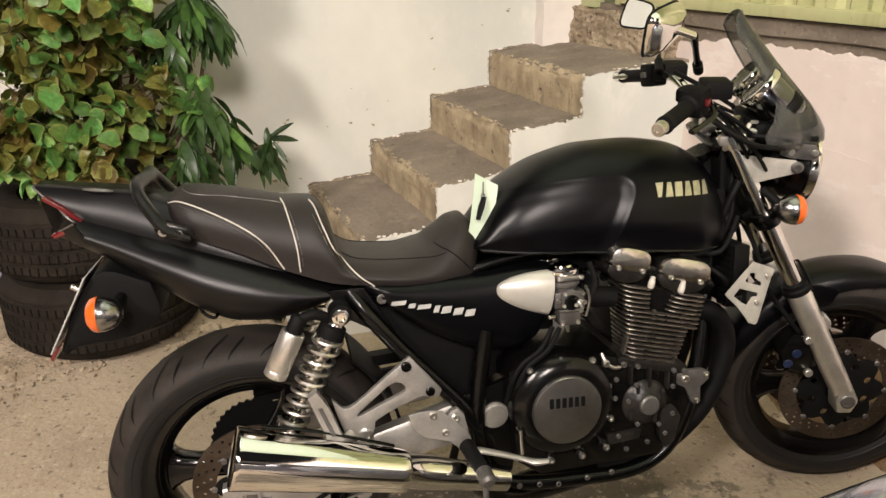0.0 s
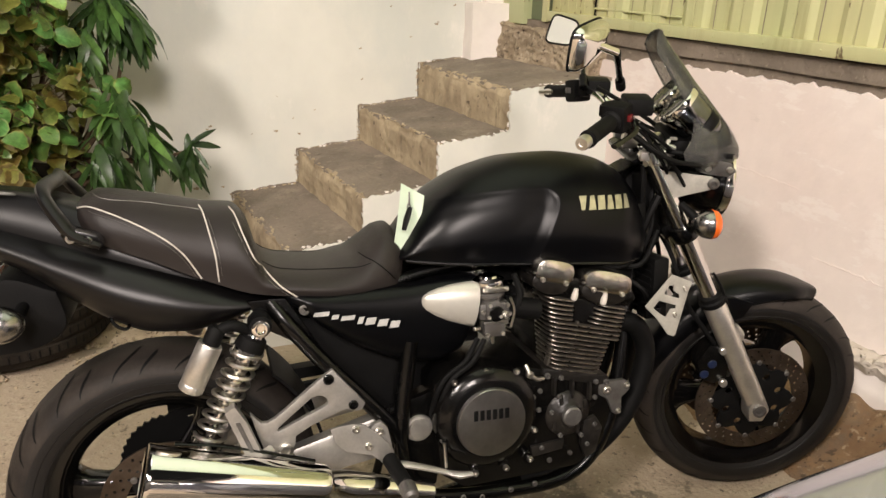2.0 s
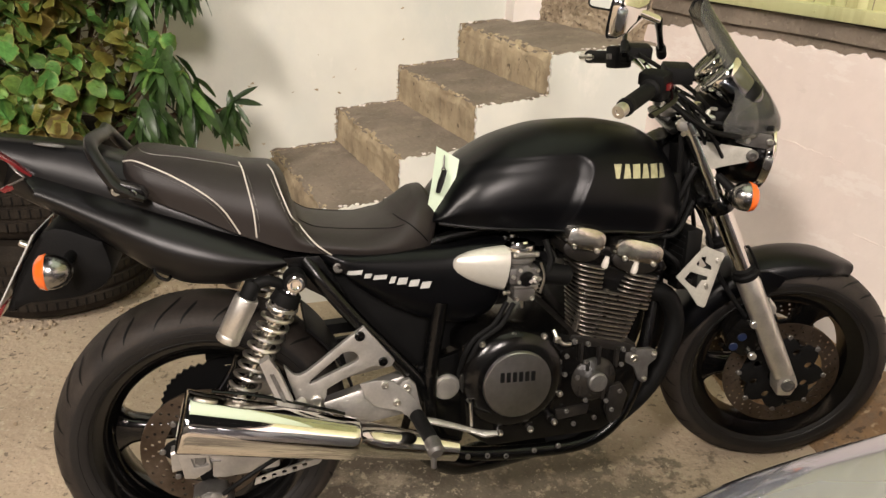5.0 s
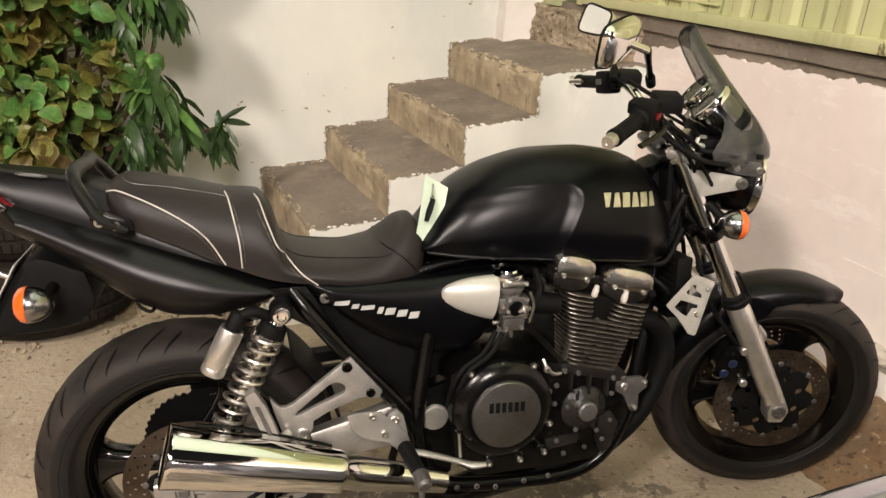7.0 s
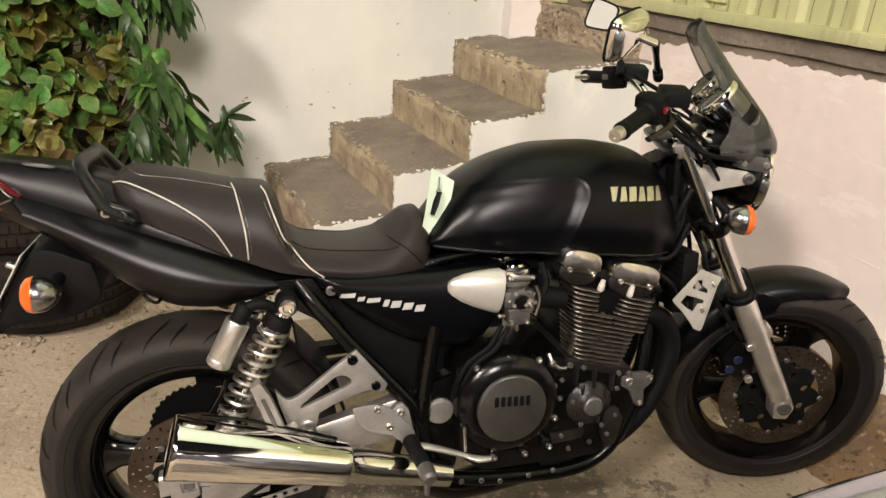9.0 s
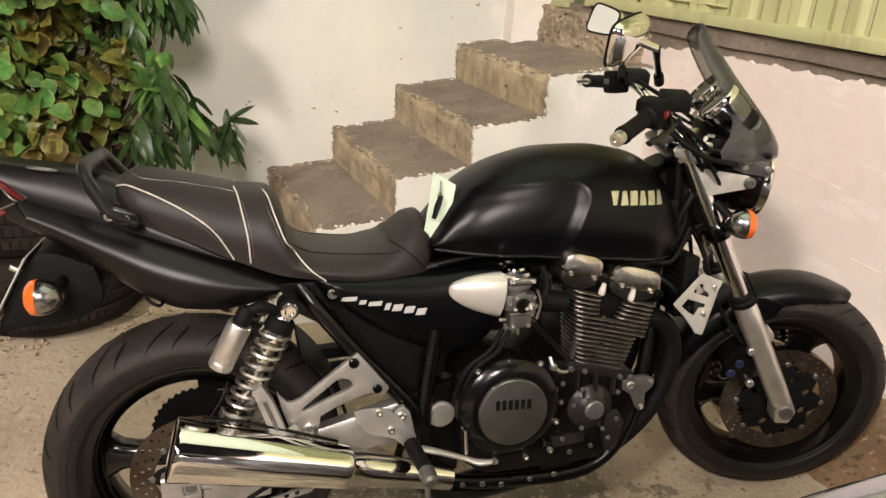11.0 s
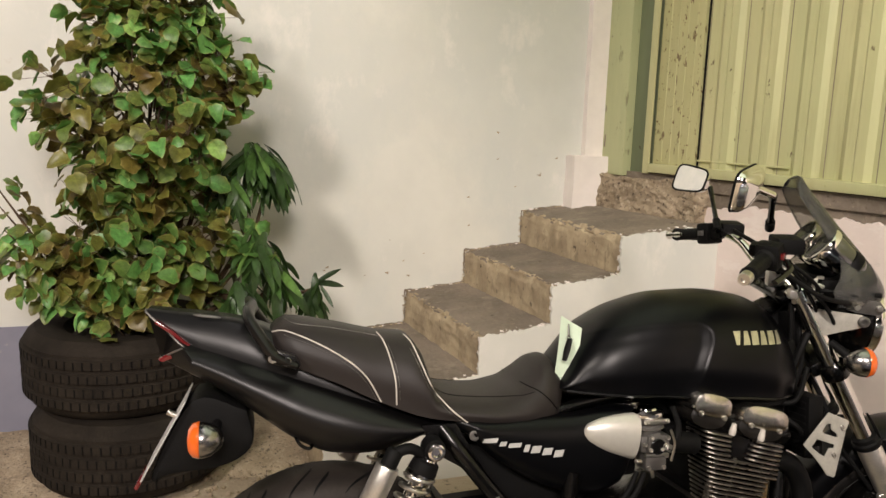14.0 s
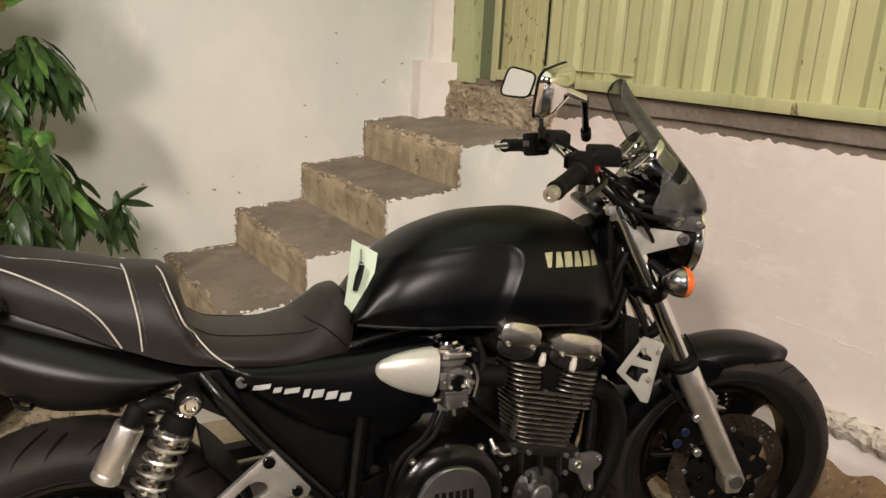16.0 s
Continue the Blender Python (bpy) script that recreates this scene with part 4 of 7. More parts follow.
piping([(-0.117, 0.924), (-0.085, 0.930), (-0.03, 0.910), (0.03, 0.876), (0.07, 0.840), (0.100, 0.788)], 0.0016, M_piping, "piping")
piping([(0.105, 0.9135), (0.112, 0.904), (0.120, 0.874), (0.128, 0.830), (0.131, 0.780)], 0.0016, M_piping, "piping")
piping([(0.162, 0.9075), (0.171, 0.897), (0.184, 0.860), (0.203, 0.814), (0.236, 0.772), (0.276, 0.737)], 0.0016, M_piping, "piping")
piping([(-0.085, 0.9485), (-0.06, 0.941), (0.0, 0.932), (0.06, 0.9195), (0.106, 0.909)], 0.0011, M_grey, "seam")
for s in (-1, 1):
    top = []
    for x in np.linspace(0.214, 0.432, 24):
        y = 0.080 + 0.030 * step(0.33, 0.432, x)
        top.append((x, s * y, S_low(x) + (S_top(x) - S_low(x)) * (1 - (y / S_wide(x)) ** 2.4) ** (1 / 3.2) + 0.0004))
    bp("seam", bm_tube(top, 0.0009, 8, 1), M_black, seat)
piping([(0.418, 0.797), (0.442, 0.787), (0.466, 0.766), (0.484, 0.745)], 0.0014, M_black, "seam")

def stitches(pts, n, gap):
    """A row of short pale stitches below a line of piping."""
    path = smooth_path([(x, 0, z) for x, z in pts], 10)
    bms = []
    for i in range(n):
        a, b = path[int(i / n * (len(path) - 2))], path[int(i / n * (len(path) - 2)) + 1]
        c = a.lerp(b, 0.5) + Vector((gap[0], 0, gap[1]))
        d = (b - a).normalized() * 0.0018
        bms.append(bm_tube([(q.x, -seat_y(q.x, q.z) - 0.0003, q.z) for q in (c - d, c + d)], 0.0006, 5, 1, 1, False))
    tagged(bp("stitching", joined(*bms), M_grey, seat), kind="stuff")


stitches([(-0.085, 0.930), (-0.03, 0.910), (0.03, 0.876), (0.07, 0.840), (0.100, 0.788)], 38, (-0.004, -0.006))
stitches([(0.113, 0.896), (0.120, 0.874), (0.128, 0.830), (0.131, 0.780)], 24, (0.007, 0.0))
stitches([(0.171, 0.890), (0.184, 0.860), (0.203, 0.814), (0.236, 0.772), (0.276, 0.737)], 32, (-0.006, -0.003))

# tail
K_line = lambda x: 0.905 - 0.352 * (x + 0.27)
Q_top = curve((-0.350, 0.976), (-0.25, 0.962), (-0.18, 0.950), (-0.12, 0.930), (-0.06, 0.90), (0.0, 0.868), (0.1, 0.80), (0.2, 0.752), (0.23, 0.742))
Q_low = curve((-0.350, 0.884), (-0.30, 0.868), (-0.214, 0.823), (-0.126, 0.760), (-0.061, 0.716), (0.0, 0.690), (0.073, 0.684), (0.14, 0.694), (0.19, 0.710), (0.23, 0.734))
Q_wide = curve((-0.350, 0.086), (-0.25, 0.105), (-0.15, 0.128), (-0.05, 0.148), (0.05, 0.155), (0.15, 0.148), (0.23, 0.135))


def tail_ring(x, cut=False, inset=0.0):
    top, low, w = Q_top(x), Q_low(x), Q_wide(x)
    kl = min(max(K_line(x), low + 0.004), top - 0.004)
    pts = []
    for t in np.linspace(0, 1, 12):
        z = low + (kl - low) * t
        pts.append((w * (0.62 + 0.38 * math.sin(math.pi * (0.12 + 0.72 * t))) * (1 - 0.10 * t ** 4), z))
    w1 = pts[-1][0] * 0.93
    for t in np.linspace(0.04, 1, 10):
        pts.append((w1 * (1 - 0.42 * t ** 2.2), kl + (top - kl) * t))
    out = []
    for s in (-1, 1):
        row = []
        for y, z in pts:
            xx = x
            if cut:
                xx = -0.350 + 0.075 * max(0, 1 - abs(z - 0.906) / (0.066 if z > 0.906 else 0.036)) + (0.012 if z < 0.88 else 0)
            row.append(Vector((xx + inset, s * (y - inset * 0.25), z)))
        out.append(row)
    return out[0] + out[1][::-1]


xs = np.concatenate([[-0.350], np.linspace(-0.262, 0.23, 44)])
tail = bp("tail_cowl", bm_loft([tail_ring(x, i == 0) for i, x in enumerate(xs)]), M_tail, None, "satin black tail cowl sweeping up to a point", 50)
ring0 = tail_ring(-0.350, True)
lens = [(-0.340, 0.958), (-0.308, 0.936), (-0.277, 0.908), (-0.300, 0.886), (-0.330, 0.876), (-0.338, 0.883), (-0.313, 0.897), (-0.291, 0.909), (-0.314, 0.931), (-0.344, 0.953)]
bp("tail_light", bm_plate([(x + 0.011, z) for x, z in lens], 0.152, "y", -0.076, 0.003), M_red, tail, "red tail light lens")
bp("tail_trim", bm_tube([p + Vector((-0.002, 0, 0)) for p in ring0[:len(ring0) // 2]], 0.0022, 6, 2), M_grey, tail)
# plain oval for the small emblem on the tail's top
oval = [(-0.236 + 0.026 * math.cos(a), -0.052 + 0.010 * math.sin(a)) for a in np.linspace(0, 2 * math.pi, 25)]
bp("emblem", bm_tube([(x, y, Q_top(x) + 0.0006) for x, y in oval], 0.0016, 6, 1), M_grey, tail, "pale oval emblem outline")
bp("emblem_bar", bm_tube([(x, -0.052, Q_top(x) + 0.0006) for x in np.linspace(-0.250, -0.222, 6)], 0.0022, 6, 1), M_grey, tail)

# grab rail
rail = [(-0.066, -0.152, 0.872), (-0.106, -0.150, 0.892), (-0.126, -0.142, 0.917), (-0.148, -0.124, 0.950), (-0.156, -0.098, 0.968), (-0.152, -0.05, 0.974), (-0.148, 0, 0.974)]
rail += [(x, -y, z) for x, y, z in rail[-2::-1]]
grab = bp("grab_rail", bm_tube(rail, [0.012, 0.019, 0.019, 0.018, 0.016, 0.014, 0.014, 0.014, 0.016, 0.018, 0.019, 0.019, 0.012], 12, 5, 0.62), M_tail, None, "black passenger grab rail")
bp("rail_flange", bm_plate([(-0.128, 0.898), (-0.114, 0.908), (-0.068, 0.892), (-0.058, 0.874), (-0.070, 0.866), (-0.120, 0.880)], 0.040, "y", -0.160, 0.004), M_frame, grab, "", 30)
bolt((-0.111, -0.160, 0.8905), 0.009, 0.006, M_satin, grab)
bolt((-0.085, -0.160, 0.8835), 0.009, 0.005, M_can, grab)

# rear mudguard, plate and lamps
guard = [(-0.16, 0.775), (-0.263, 0.80), (-0.345, 0.650), (-0.30, 0.655), (-0.20, 0.665), (-0.150, 0.705)]
bp("rear_mudguard", bm_plate([tuple(q)[:2] for q in smooth_path([(x, z, 0) for x, z in guard + guard[:1]], 5)[:-1]], 0.15, "y", -0.075, 0.012), M_rubber, None, "black plastic rear mudguard")
pl = [(-0.09, -0.085), (0.09, -0.085), (0.09, 0.085), (-0.09, 0.085)]
P = Matrix.Translation((-0.318, 0, 0.725)) @ Matrix.Rotation(radians(29), 4, "Y")
plate = bp("number_plate", moved(bm_plate(pl, 0.003, "x", -0.0015, 0.0008), P), M_decal, None, "pale number plate seen edge on")
bp("plate_bolt", moved(bm_cyl((-0.02, -0.05, 0.045), (0.02, -0.05, 0.045), 0.006, seg=10), P), M_satin, plate)
bp("reflector", moved(bm_box((-0.004, -0.03, -0.125), (0.004, 0.03, -0.092), 0.002), P), M_red, plate, "small red reflector")


def indicator(at, back, stalk, fix, name):
    """A turn signal: clear shell, orange lens, chrome reflector and stalk; back is the way the lens looks."""
    a, d = Vector(at), Vector(back)
    shell = fix(name, bm_lathe([(0.0335, 0), (0.034, 0.006), (0.031, 0.018), (0.024, 0.031), (0.012, 0.041), (0, 0.044)], a, a - d, 24), M_shell, None, "turn signal with an orange lens and silver shell")
    fix("lens", bm_lathe([(0.033, -0.001), (0.0345, 0.002), (0.032, 0.012), (0.023, 0.020), (0, 0.024)], a, a + d, 24), M_orange, shell, "orange lens")
    fix("stalk", bm_tube([a - d * 0.02, Vector(stalk)], [0.012, 0.009], 10, 3, 1, False), M_rubber, shell)
    return shell


for s in (-1, 1):
    indicator((-0.245, s * 0.150, 0.742), (-1, 0, 0), (-0.215, s * 0.03, 0.755), bp, "rear_indicator")
bp("helmet_hook", bm_tube([(-0.070, -0.105, 0.730), (-0.064, -0.122, 0.716), (-0.052, -0.126, 0.706), (-0.040, -0.126, 0.704), (-0.034, -0.105, 0.714)], 0.0034, 8, 4), M_frame, None)

# side covers
C_top = curve((0.232, 0.748), (0.36, 0.737), (0.50, 0.733), (0.60, 0.742), (0.655, 0.742))
C_low = curve((0.232, 0.738), (0.28, 0.708), (0.33, 0.660), (0.40, 0.612), (0.48, 0.575), (0.56, 0.560), (0.615, 0.578), (0.645, 0.630), (0.655, 0.68))


def cover_y(x, z):
    """Half width of the bulging side cover."""
    lo, h = C_low(x), C_top(x) - C_low(x)
    k = min(max((z - lo) / h, 0), 1)
    round_ = max(0.0, 1 - abs(2 * k - 1) ** 3.0) ** 0.5
    return 0.120 + 0.038 * round_ * step(0.225, 0.30, x) * (1 - 0.5 * step(0.62, 0.66, x))


for s in (-1, 1):
    rings = []
    for x in np.linspace(0.232, 0.655, 36):
        zs = [C_low(x) + (C_top(x) - C_low(x)) * (0.5 - 0.5 * math.cos(math.pi * k / 18)) for k in range(19)]
        rings.append([Vector((x, s * cover_y(x, z), z)) for z in zs] + [Vector((x, s * 0.10, z)) for z in zs[::-1]])
    cover = bp("side_cover", bm_loft(rings), M_paint, None, "satin black side cover", 60)
    if s < 0:
        bolt((0.287, -cover_y(0.287, 0.713) + 0.003, 0.713), 0.011, 0.006, M_grey, cover)
        # plain bars in place of the model lettering
        for i, (x0, x1) in enumerate(((0.303, 0.333), (0.338, 0.352), (0.357, 0.384), (0.390, 0.401), (0.406, 0.426), (0.431, 0.451), (0.456, 0.476))):
            zc = 0.7075 - 0.245 * (x0 - 0.30)
            hh = 0.009 if i < 3 else 0.014
            slab(x0, x1, zc - hh / 2 - 0.005, zc + hh / 2 - 0.005, cover_y, M_decal, cover, 0.35, 0.0010, "badge_bar")
    y0 = s * 0.150
    bullet = [(0.0005, 0), (0.011, 0.003), (0.020, 0.012), (0.031, 0.034), (0.040, 0.062), (0.0465, 0.092), (0.0495, 0.112), (0.050, 0.120), (0.044, 0.122), (0, 0.122)]
    nose = bm_lathe(bullet, (0, 0, 0), (1, 0, 0), 32)
    moved(nose, Matrix.Translation((0.527, y0, 0.704)) @ Matrix.Rotation(radians(8), 4, "Y") @ Matrix.Diagonal((1, 0.55, 1, 1)))
    bp("intake_cover", nose, M_silver, cover, "silver bullet-shaped intake cover")
bp("inner_panel", bm_plate([(0.245, 0.700), (0.50, 0.600), (0.492, 0.455), (0.455, 0.450), (0.33, 0.590)], 0.20, "y", -0.10, 0.004), M_rubber, None, "black inner panel")
bp("battery_box", bm_plate([(0.22, 0.73), (0.6, 0.72), (0.6, 0.5), (0.48, 0.45), (0.3, 0.62)], 0.14, "y", -0.07, 0.004), M_black, None)

# frame
def tube_pair(name, pts, r, mat, label="", flat=1.0):
    for s in (-1, 1):
        bp(name, bm_tube([(x, s * y, z) for x, y, z in pts], r, 12, 5, flat), mat, None, label)


tube_pair("frame_rail", [(0.222, 0.128, 0.728), (0.257, 0.150, 0.680), (0.3235, 0.154, 0.594), (0.39, 0.154, 0.517), (0.45, 0.154, 0.445), (0.470, 0.152, 0.400)], 0.0165, M_frame, "gloss black frame tube")
tube_pair("frame_post", [(0.505, 0.145, 0.62), (0.495, 0.147, 0.56), (0.484, 0.149, 0.48), (0.478, 0.150, 0.40), (0.492, 0.148, 0.31), (0.53, 0.145, 0.255)], 0.018, M_frame, "gloss black frame tube")
tube_pair("cradle_tube", [(0.50, 0.145, 0.262), (0.58, 0.150, 0.240), (0.72, 0.152, 0.228), (0.85, 0.150, 0.228), (0.93, 0.146, 0.262), (0.975, 0.142, 0.325), (1.01, 0.13, 0.42), (1.045, 0.10, 0.60), (1.09, 0.05, 0.80)], 0.0165, M_frame, "gloss black lower frame tube")
tube_pair("seat_rail", [(-0.10, 0.08, 0.79), (0.05, 0.085, 0.735), (0.2, 0.09, 0.715), (0.36, 0.09, 0.70), (0.6, 0.08, 0.755), (1.0, 0.05, 0.77)], 0.013, M_frame)
for x, z in ((0.568, 0.243), (0.615, 0.239), (0.66, 0.232), (0.73, 0.236), (0.79, 0.240)):
    bolt((x, -0.164, z), 0.0065, 0.005, M_grey)
for s in (-1, 1):
    gus = bp("shock_gusset", bm_plate([(0.178, 0.738), (0.252, 0.738), (0.330, 0.605), (0.310, 0.590), (0.262, 0.645), (0.205, 0.680)], 0.012, "y", s * 0.136 - 0.006, 0.004), M_frame, None, "black shock mount gusset")
    pv = bp("pivot_plate", bm_plate([(0.455, 0.47), (0.56, 0.50), (0.575, 0.40), (0.56, 0.27), (0.49, 0.29), (0.458, 0.38)], 0.018, "y", s * 0.135 - 0.009, 0.006), M_frame, None, "black swingarm pivot plate")
    bp("pivot_cap", bm_lathe([(0.029, 0), (0.031, 0.004), (0.029, 0.008), (0.024, 0.009), (0.0225, 0.013), (0, 0.015)], (0.519, s * 0.144, 0.417), (0.519, s * 1.144, 0.417), 28), M_fork, pv, "round chromed pivot cap")

# swingarm
for s in (-1, 1):
    rings = []
    for x, z, h, w in ((0.50, 0.415, 0.040, 0.020), (0.42, 0.400, 0.046, 0.020), (0.30, 0.375, 0.040, 0.018), (0.15, 0.345, 0.030, 0.016), (0.05, 0.322, 0.026, 0.016), (-0.07, 0.302, 0.024, 0.016)):
        rings.append([Vector((x, s * 0.118 + w * cy, z + h * cz)) for cy, cz in ((-1, -0.8), (-0.8, -1), (0.8, -1), (1, -0.8), (1, 0.8), (0.8, 1), (-0.8, 1), (-1, 0.8))])
    bp("swingarm_beam", bm_loft(rings), M_alu, None, "silver aluminium swingarm beam", 30)
    tip = bp("axle_block", bm_plate([(-0.056, 0.332), (-0.036, 0.330), (0.006, 0.316), (0.010, 0.280), (-0.024, 0.262), (-0.046, 0.265), (-0.052, 0.303)], 0.026, "y", s * 0.129 - 0.013, 0.003, [[(-0.029, 0.311), (0.002, 0.309), (0.004, 0.291), (-0.025, 0.288)]]), M_alu, None, "silver rear axle block with a slot", 30)
    bp("axle_nut", bm_lathe([(0.013, 0), (0.013, 0.012), (0.010, 0.015), (0, 0.015)], (-0.012, s * 0.122, 0.300), (-0.012, s * 1.122, 0.300), 6), M_grey, tip)
    bp("adjuster_bolt", bm_cyl((0.006, s * 0.130, 0.298), (0.030, s * 0.130, 0.294), 0.006, seg=8), M_grey, tip)
    bp("swingarm_tip", bm_plate([(0.012, 0.316), (0.080, 0.312), (0.150, 0.300), (0.150, 0.262), (0.090, 0.256), (0.036, 0.252), (0.010, 0.256)], 0.018, "y", s * 0.126 - 0.009, 0.004), M_alu, None, "flat silver swingarm end", 30)
cal = bp("rear_caliper", bm_plate([(-0.035, 0.222), (0.000, 0.234), (0.036, 0.224), (0.052, 0.190), (0.040, 0.150), (0.000, 0.140), (-0.030, 0.165)], 0.060, "y", -0.152, 0.010), M_grey, None, "grey rear brake caliper")
bp("piston_cap", bm_lathe([(0.030, 0), (0.030, 0.010), (0.027, 0.014), (0.010, 0.015), (0, 0.015)], (0.004, -0.152, 0.200), (0.004, -1.152, 0.200), 32), M_alu, cal, "round silver caliper cover")
for x, z in ((-0.022, 0.222), (0.032, 0.222), (0.045, 0.180)):
    bolt((x, -0.152, z), 0.006, 0.006, M_satin, cal)
stay_holes = [[(0.115 + 0.022 * k + 0.006 * math.cos(a), 0.2425 + 0.0055 * k + 0.006 * math.sin(a)) for a in np.linspace(0, 2 * math.pi, 9)[:-1]] for k in range(5)]
bp("brake_stay", bm_plate([(0.094, 0.230), (0.137, 0.243), (0.232, 0.262), (0.240, 0.270), (0.232, 0.277), (0.155, 0.260), (0.098, 0.246)], 0.006, "y", -0.146, 0.001, stay_holes), M_alu, None, "drilled silver brake stay", 30)
bp("brake_hose_rear", bm_tube([(0.03, -0.155, 0.225), (0.08, -0.165, 0.265), (0.16, -0.150, 0.300), (0.30, -0.140, 0.350)], 0.005, 8, 5), M_rubber, None)
bp("chain", bm_loft([[Vector((x, 0.09 + dy, z + dz)) for dy, dz in ((-0.008, -0.009), (0.008, -0.009), (0.008, 0.009), (-0.008, 0.009))] for x, z in ((0.0, 0.42), (0.5, 0.46))]), M_black, None)
bp("chain_guard", bm_loft([[Vector((x, 0.075 + dy, z + dz)) for dy, dz in ((0, -0.01), (0.035, -0.01), (0.035, 0.016), (0, 0.016))] for x, z in ((0.0, 0.445), (0.2, 0.475), (0.46, 0.49))]), M_black, None)
# rear hugger and swingarm brace behind the shocks
bp("hugger", bm_loft([[RA + Vector((0.335 * math.cos(a), y, 0.335 * math.sin(a))) * (1 if k < 6 else 1) for k, y in enumerate((-0.09, -0.06, 0, 0.06, 0.09))] + [RA + Vector((0.329 * math.cos(a), y, 0.329 * math.sin(a))) for y in (0.09, 0.06, 0, -0.06, -0.09)] for a in np.linspace(radians(8), radians(48), 10)]), M_black, None, "black tyre hugger")


# shocks
def shock(s):
    top, low = Vector((0.199, s * 0.158, 0.696)), Vector((0.062, s * 0.150, 0.418))
    d = (top - low).normalized()
    L = (top - low).length
    at = lambda k: low + d * (L * k)
    sh = bp("shock_absorber", bm_lathe([(0.008, 0), (0.017, 0.01), (0.017, 0.045), (0.032, 0.048), (0.031, 0.056), (0.010, 0.058), (0.0085, 0.12), (0.0085, 0.13), (0.0165, 0.132), (0.0165, 0.235), (0.031, 0.238), (0.031, 0.25), (0.026, 0.275), (0.012, L - 0.005)], low, top, 28), M_chrome, None, "chromed twin shock absorber with a coil spring")
    pts = []
    turns, n = 8.5, 170
    m = frame_at(at(0.19), top)
    for i in range(n + 1):
        a = 2 * math.pi * turns * i / n
        pts.append(m @ Vector((0.029 * math.cos(a), 0.029 * math.sin(a), 0.195 * i / n)))
    bp("spring", bm_tube(pts, 0.0042, 8, 1, 1, False), M_satin, sh, "chromed coil spring")
    bp("preload_cap", bm_lathe([(0.029, 0.0), (0.030, 0.006), (0.027, 0.028), (0.020, 0.034), (0, 0.034)], at(0.815), top, 24), M_rubber, sh, "black upper spring seat")
    bp("top_eye", bm_lathe([(0.008, -0.022), (0.021, -0.022), (0.023, -0.016), (0.023, 0.016), (0.021, 0.022), (0.008, 0.022)], top, top + Vector((0, 1, 0)), 24, True), M_rubber, sh)
    bp("mount_bolt", bm_lathe([(0.016, 0), (0.018, 0.004), (0.017, 0.012), (0.012, 0.014), (0.0085, 0.013), (0.007, 0.008), (0, 0.008)], top + Vector((0, s * 0.022, 0)), top + Vector((0, s * 1.022, 0)), 20), M_chrome, sh, "chromed mount bolt")
    q = Vector((0.106, s * 0.172, 0.672))
    e = q - d * 0.098
    res = bp("reservoir", bm_lathe([(0.0225, -0.002), (0.0240, 0.0), (0.0240, 0.012), (0.0234, 0.013), (0.0234, 0.015), (0.0240, 0.016), (0.0240, 0.094), (0.0225, 0.098), (0, 0.098)], e, q, 32), M_fork, sh, "brushed aluminium gas reservoir")
    bp("reservoir_cap", bm_lathe([(0.017, 0), (0.017, 0.03), (0.012, 0.036), (0, 0.036)], q, q + d, 20), M_rubber, sh)
    bp("reservoir_bridge", bm_tube([q + d * 0.025, q + d * 0.03 + Vector((0.03, 0, 0.004)), top - d * 0.02], 0.011, 10, 4), M_rubber, sh)
    return sh


shock(-1), shock(1)

# silencer
A0, A1 = Vector((-0.030, -0.240, 0.455)), Vector((0.50, -0.205, 0.300))
sil = bp("silencer", bm_lathe([(0.0560, 0.003), (0.0600, 0), (0.0615, 0.002), (0.0612, 0.010), (0.0595, 0.03), (0.055, 0.14), (0.048, 0.26), (0.0440, 0.335), (0.0440, 0.345), (0.0415, 0.349), (0.037, 0.353), (0.035, 0.40), (0.031, 0.48), (0.027, 0.58)], A0, A1, 56), M_chrome, None, "polished chrome silencer", 50)
ax = (A1 - A0).normalized()
bp("end_cap", bm_lathe([(0.0585, 0.004), (0.052, 0.010), (0.020, 0.012), (0.019, 0.006), (0.016, 0.006), (0.015, 0.03), (0, 0.03)], A0, A1, 40), M_tan, sil, "tan-stained silencer end plate")
bp("heat_shield", bm_tube([A0 + ax * 0.06 + Vector((0, 0.02, 0.062)), A0 + ax * 0.16 + Vector((0, 0.02, 0.064)), A0 + ax * 0.33 + Vector((0, 0.02, 0.046))], 0.006, 8, 4, 0.5), M_frame, sil)
bp("silencer_strap", bm_box((0.225, -0.222, 0.385), (0.25, -0.165, 0.415), 0.004), M_alu, sil)

# foot pegs
H_out = [(0.333, 0.591), (0.366, 0.549), (0.398, 0.508), (0.391, 0.494), (0.380, 0.492), (0.362, 0.499), (0.346, 0.497), (0.285, 0.474), (0.254, 0.457), (0.252, 0.439), (0.245, 0.424), (0.231, 0.4195), (0.209, 0.425), (0.191, 0.436), (0.183, 0.462), (0.1745, 0.490), (0.1675, 0.521), (0.180, 0.506), (0.189, 0.496), (0.200, 0.495), (0.2145, 0.5015), (0.237, 0.518), (0.2836, 0.5546)]
H_hole = [(0.217, 0.4767), (0.241, 0.497), (0.288, 0.534), (0.3005, 0.538), (0.314, 0.534), (0.321, 0.525), (0.320, 0.517), (0.3127, 0.512), (0.269, 0.494), (0.235, 0.479), (0.221, 0.473)]
hang = bp("peg_hanger", bm_plate(H_out, 0.014, "y", -0.178, 0.0035, [H_hole]), M_alu, None, "silver cast passenger peg hanger", 30)
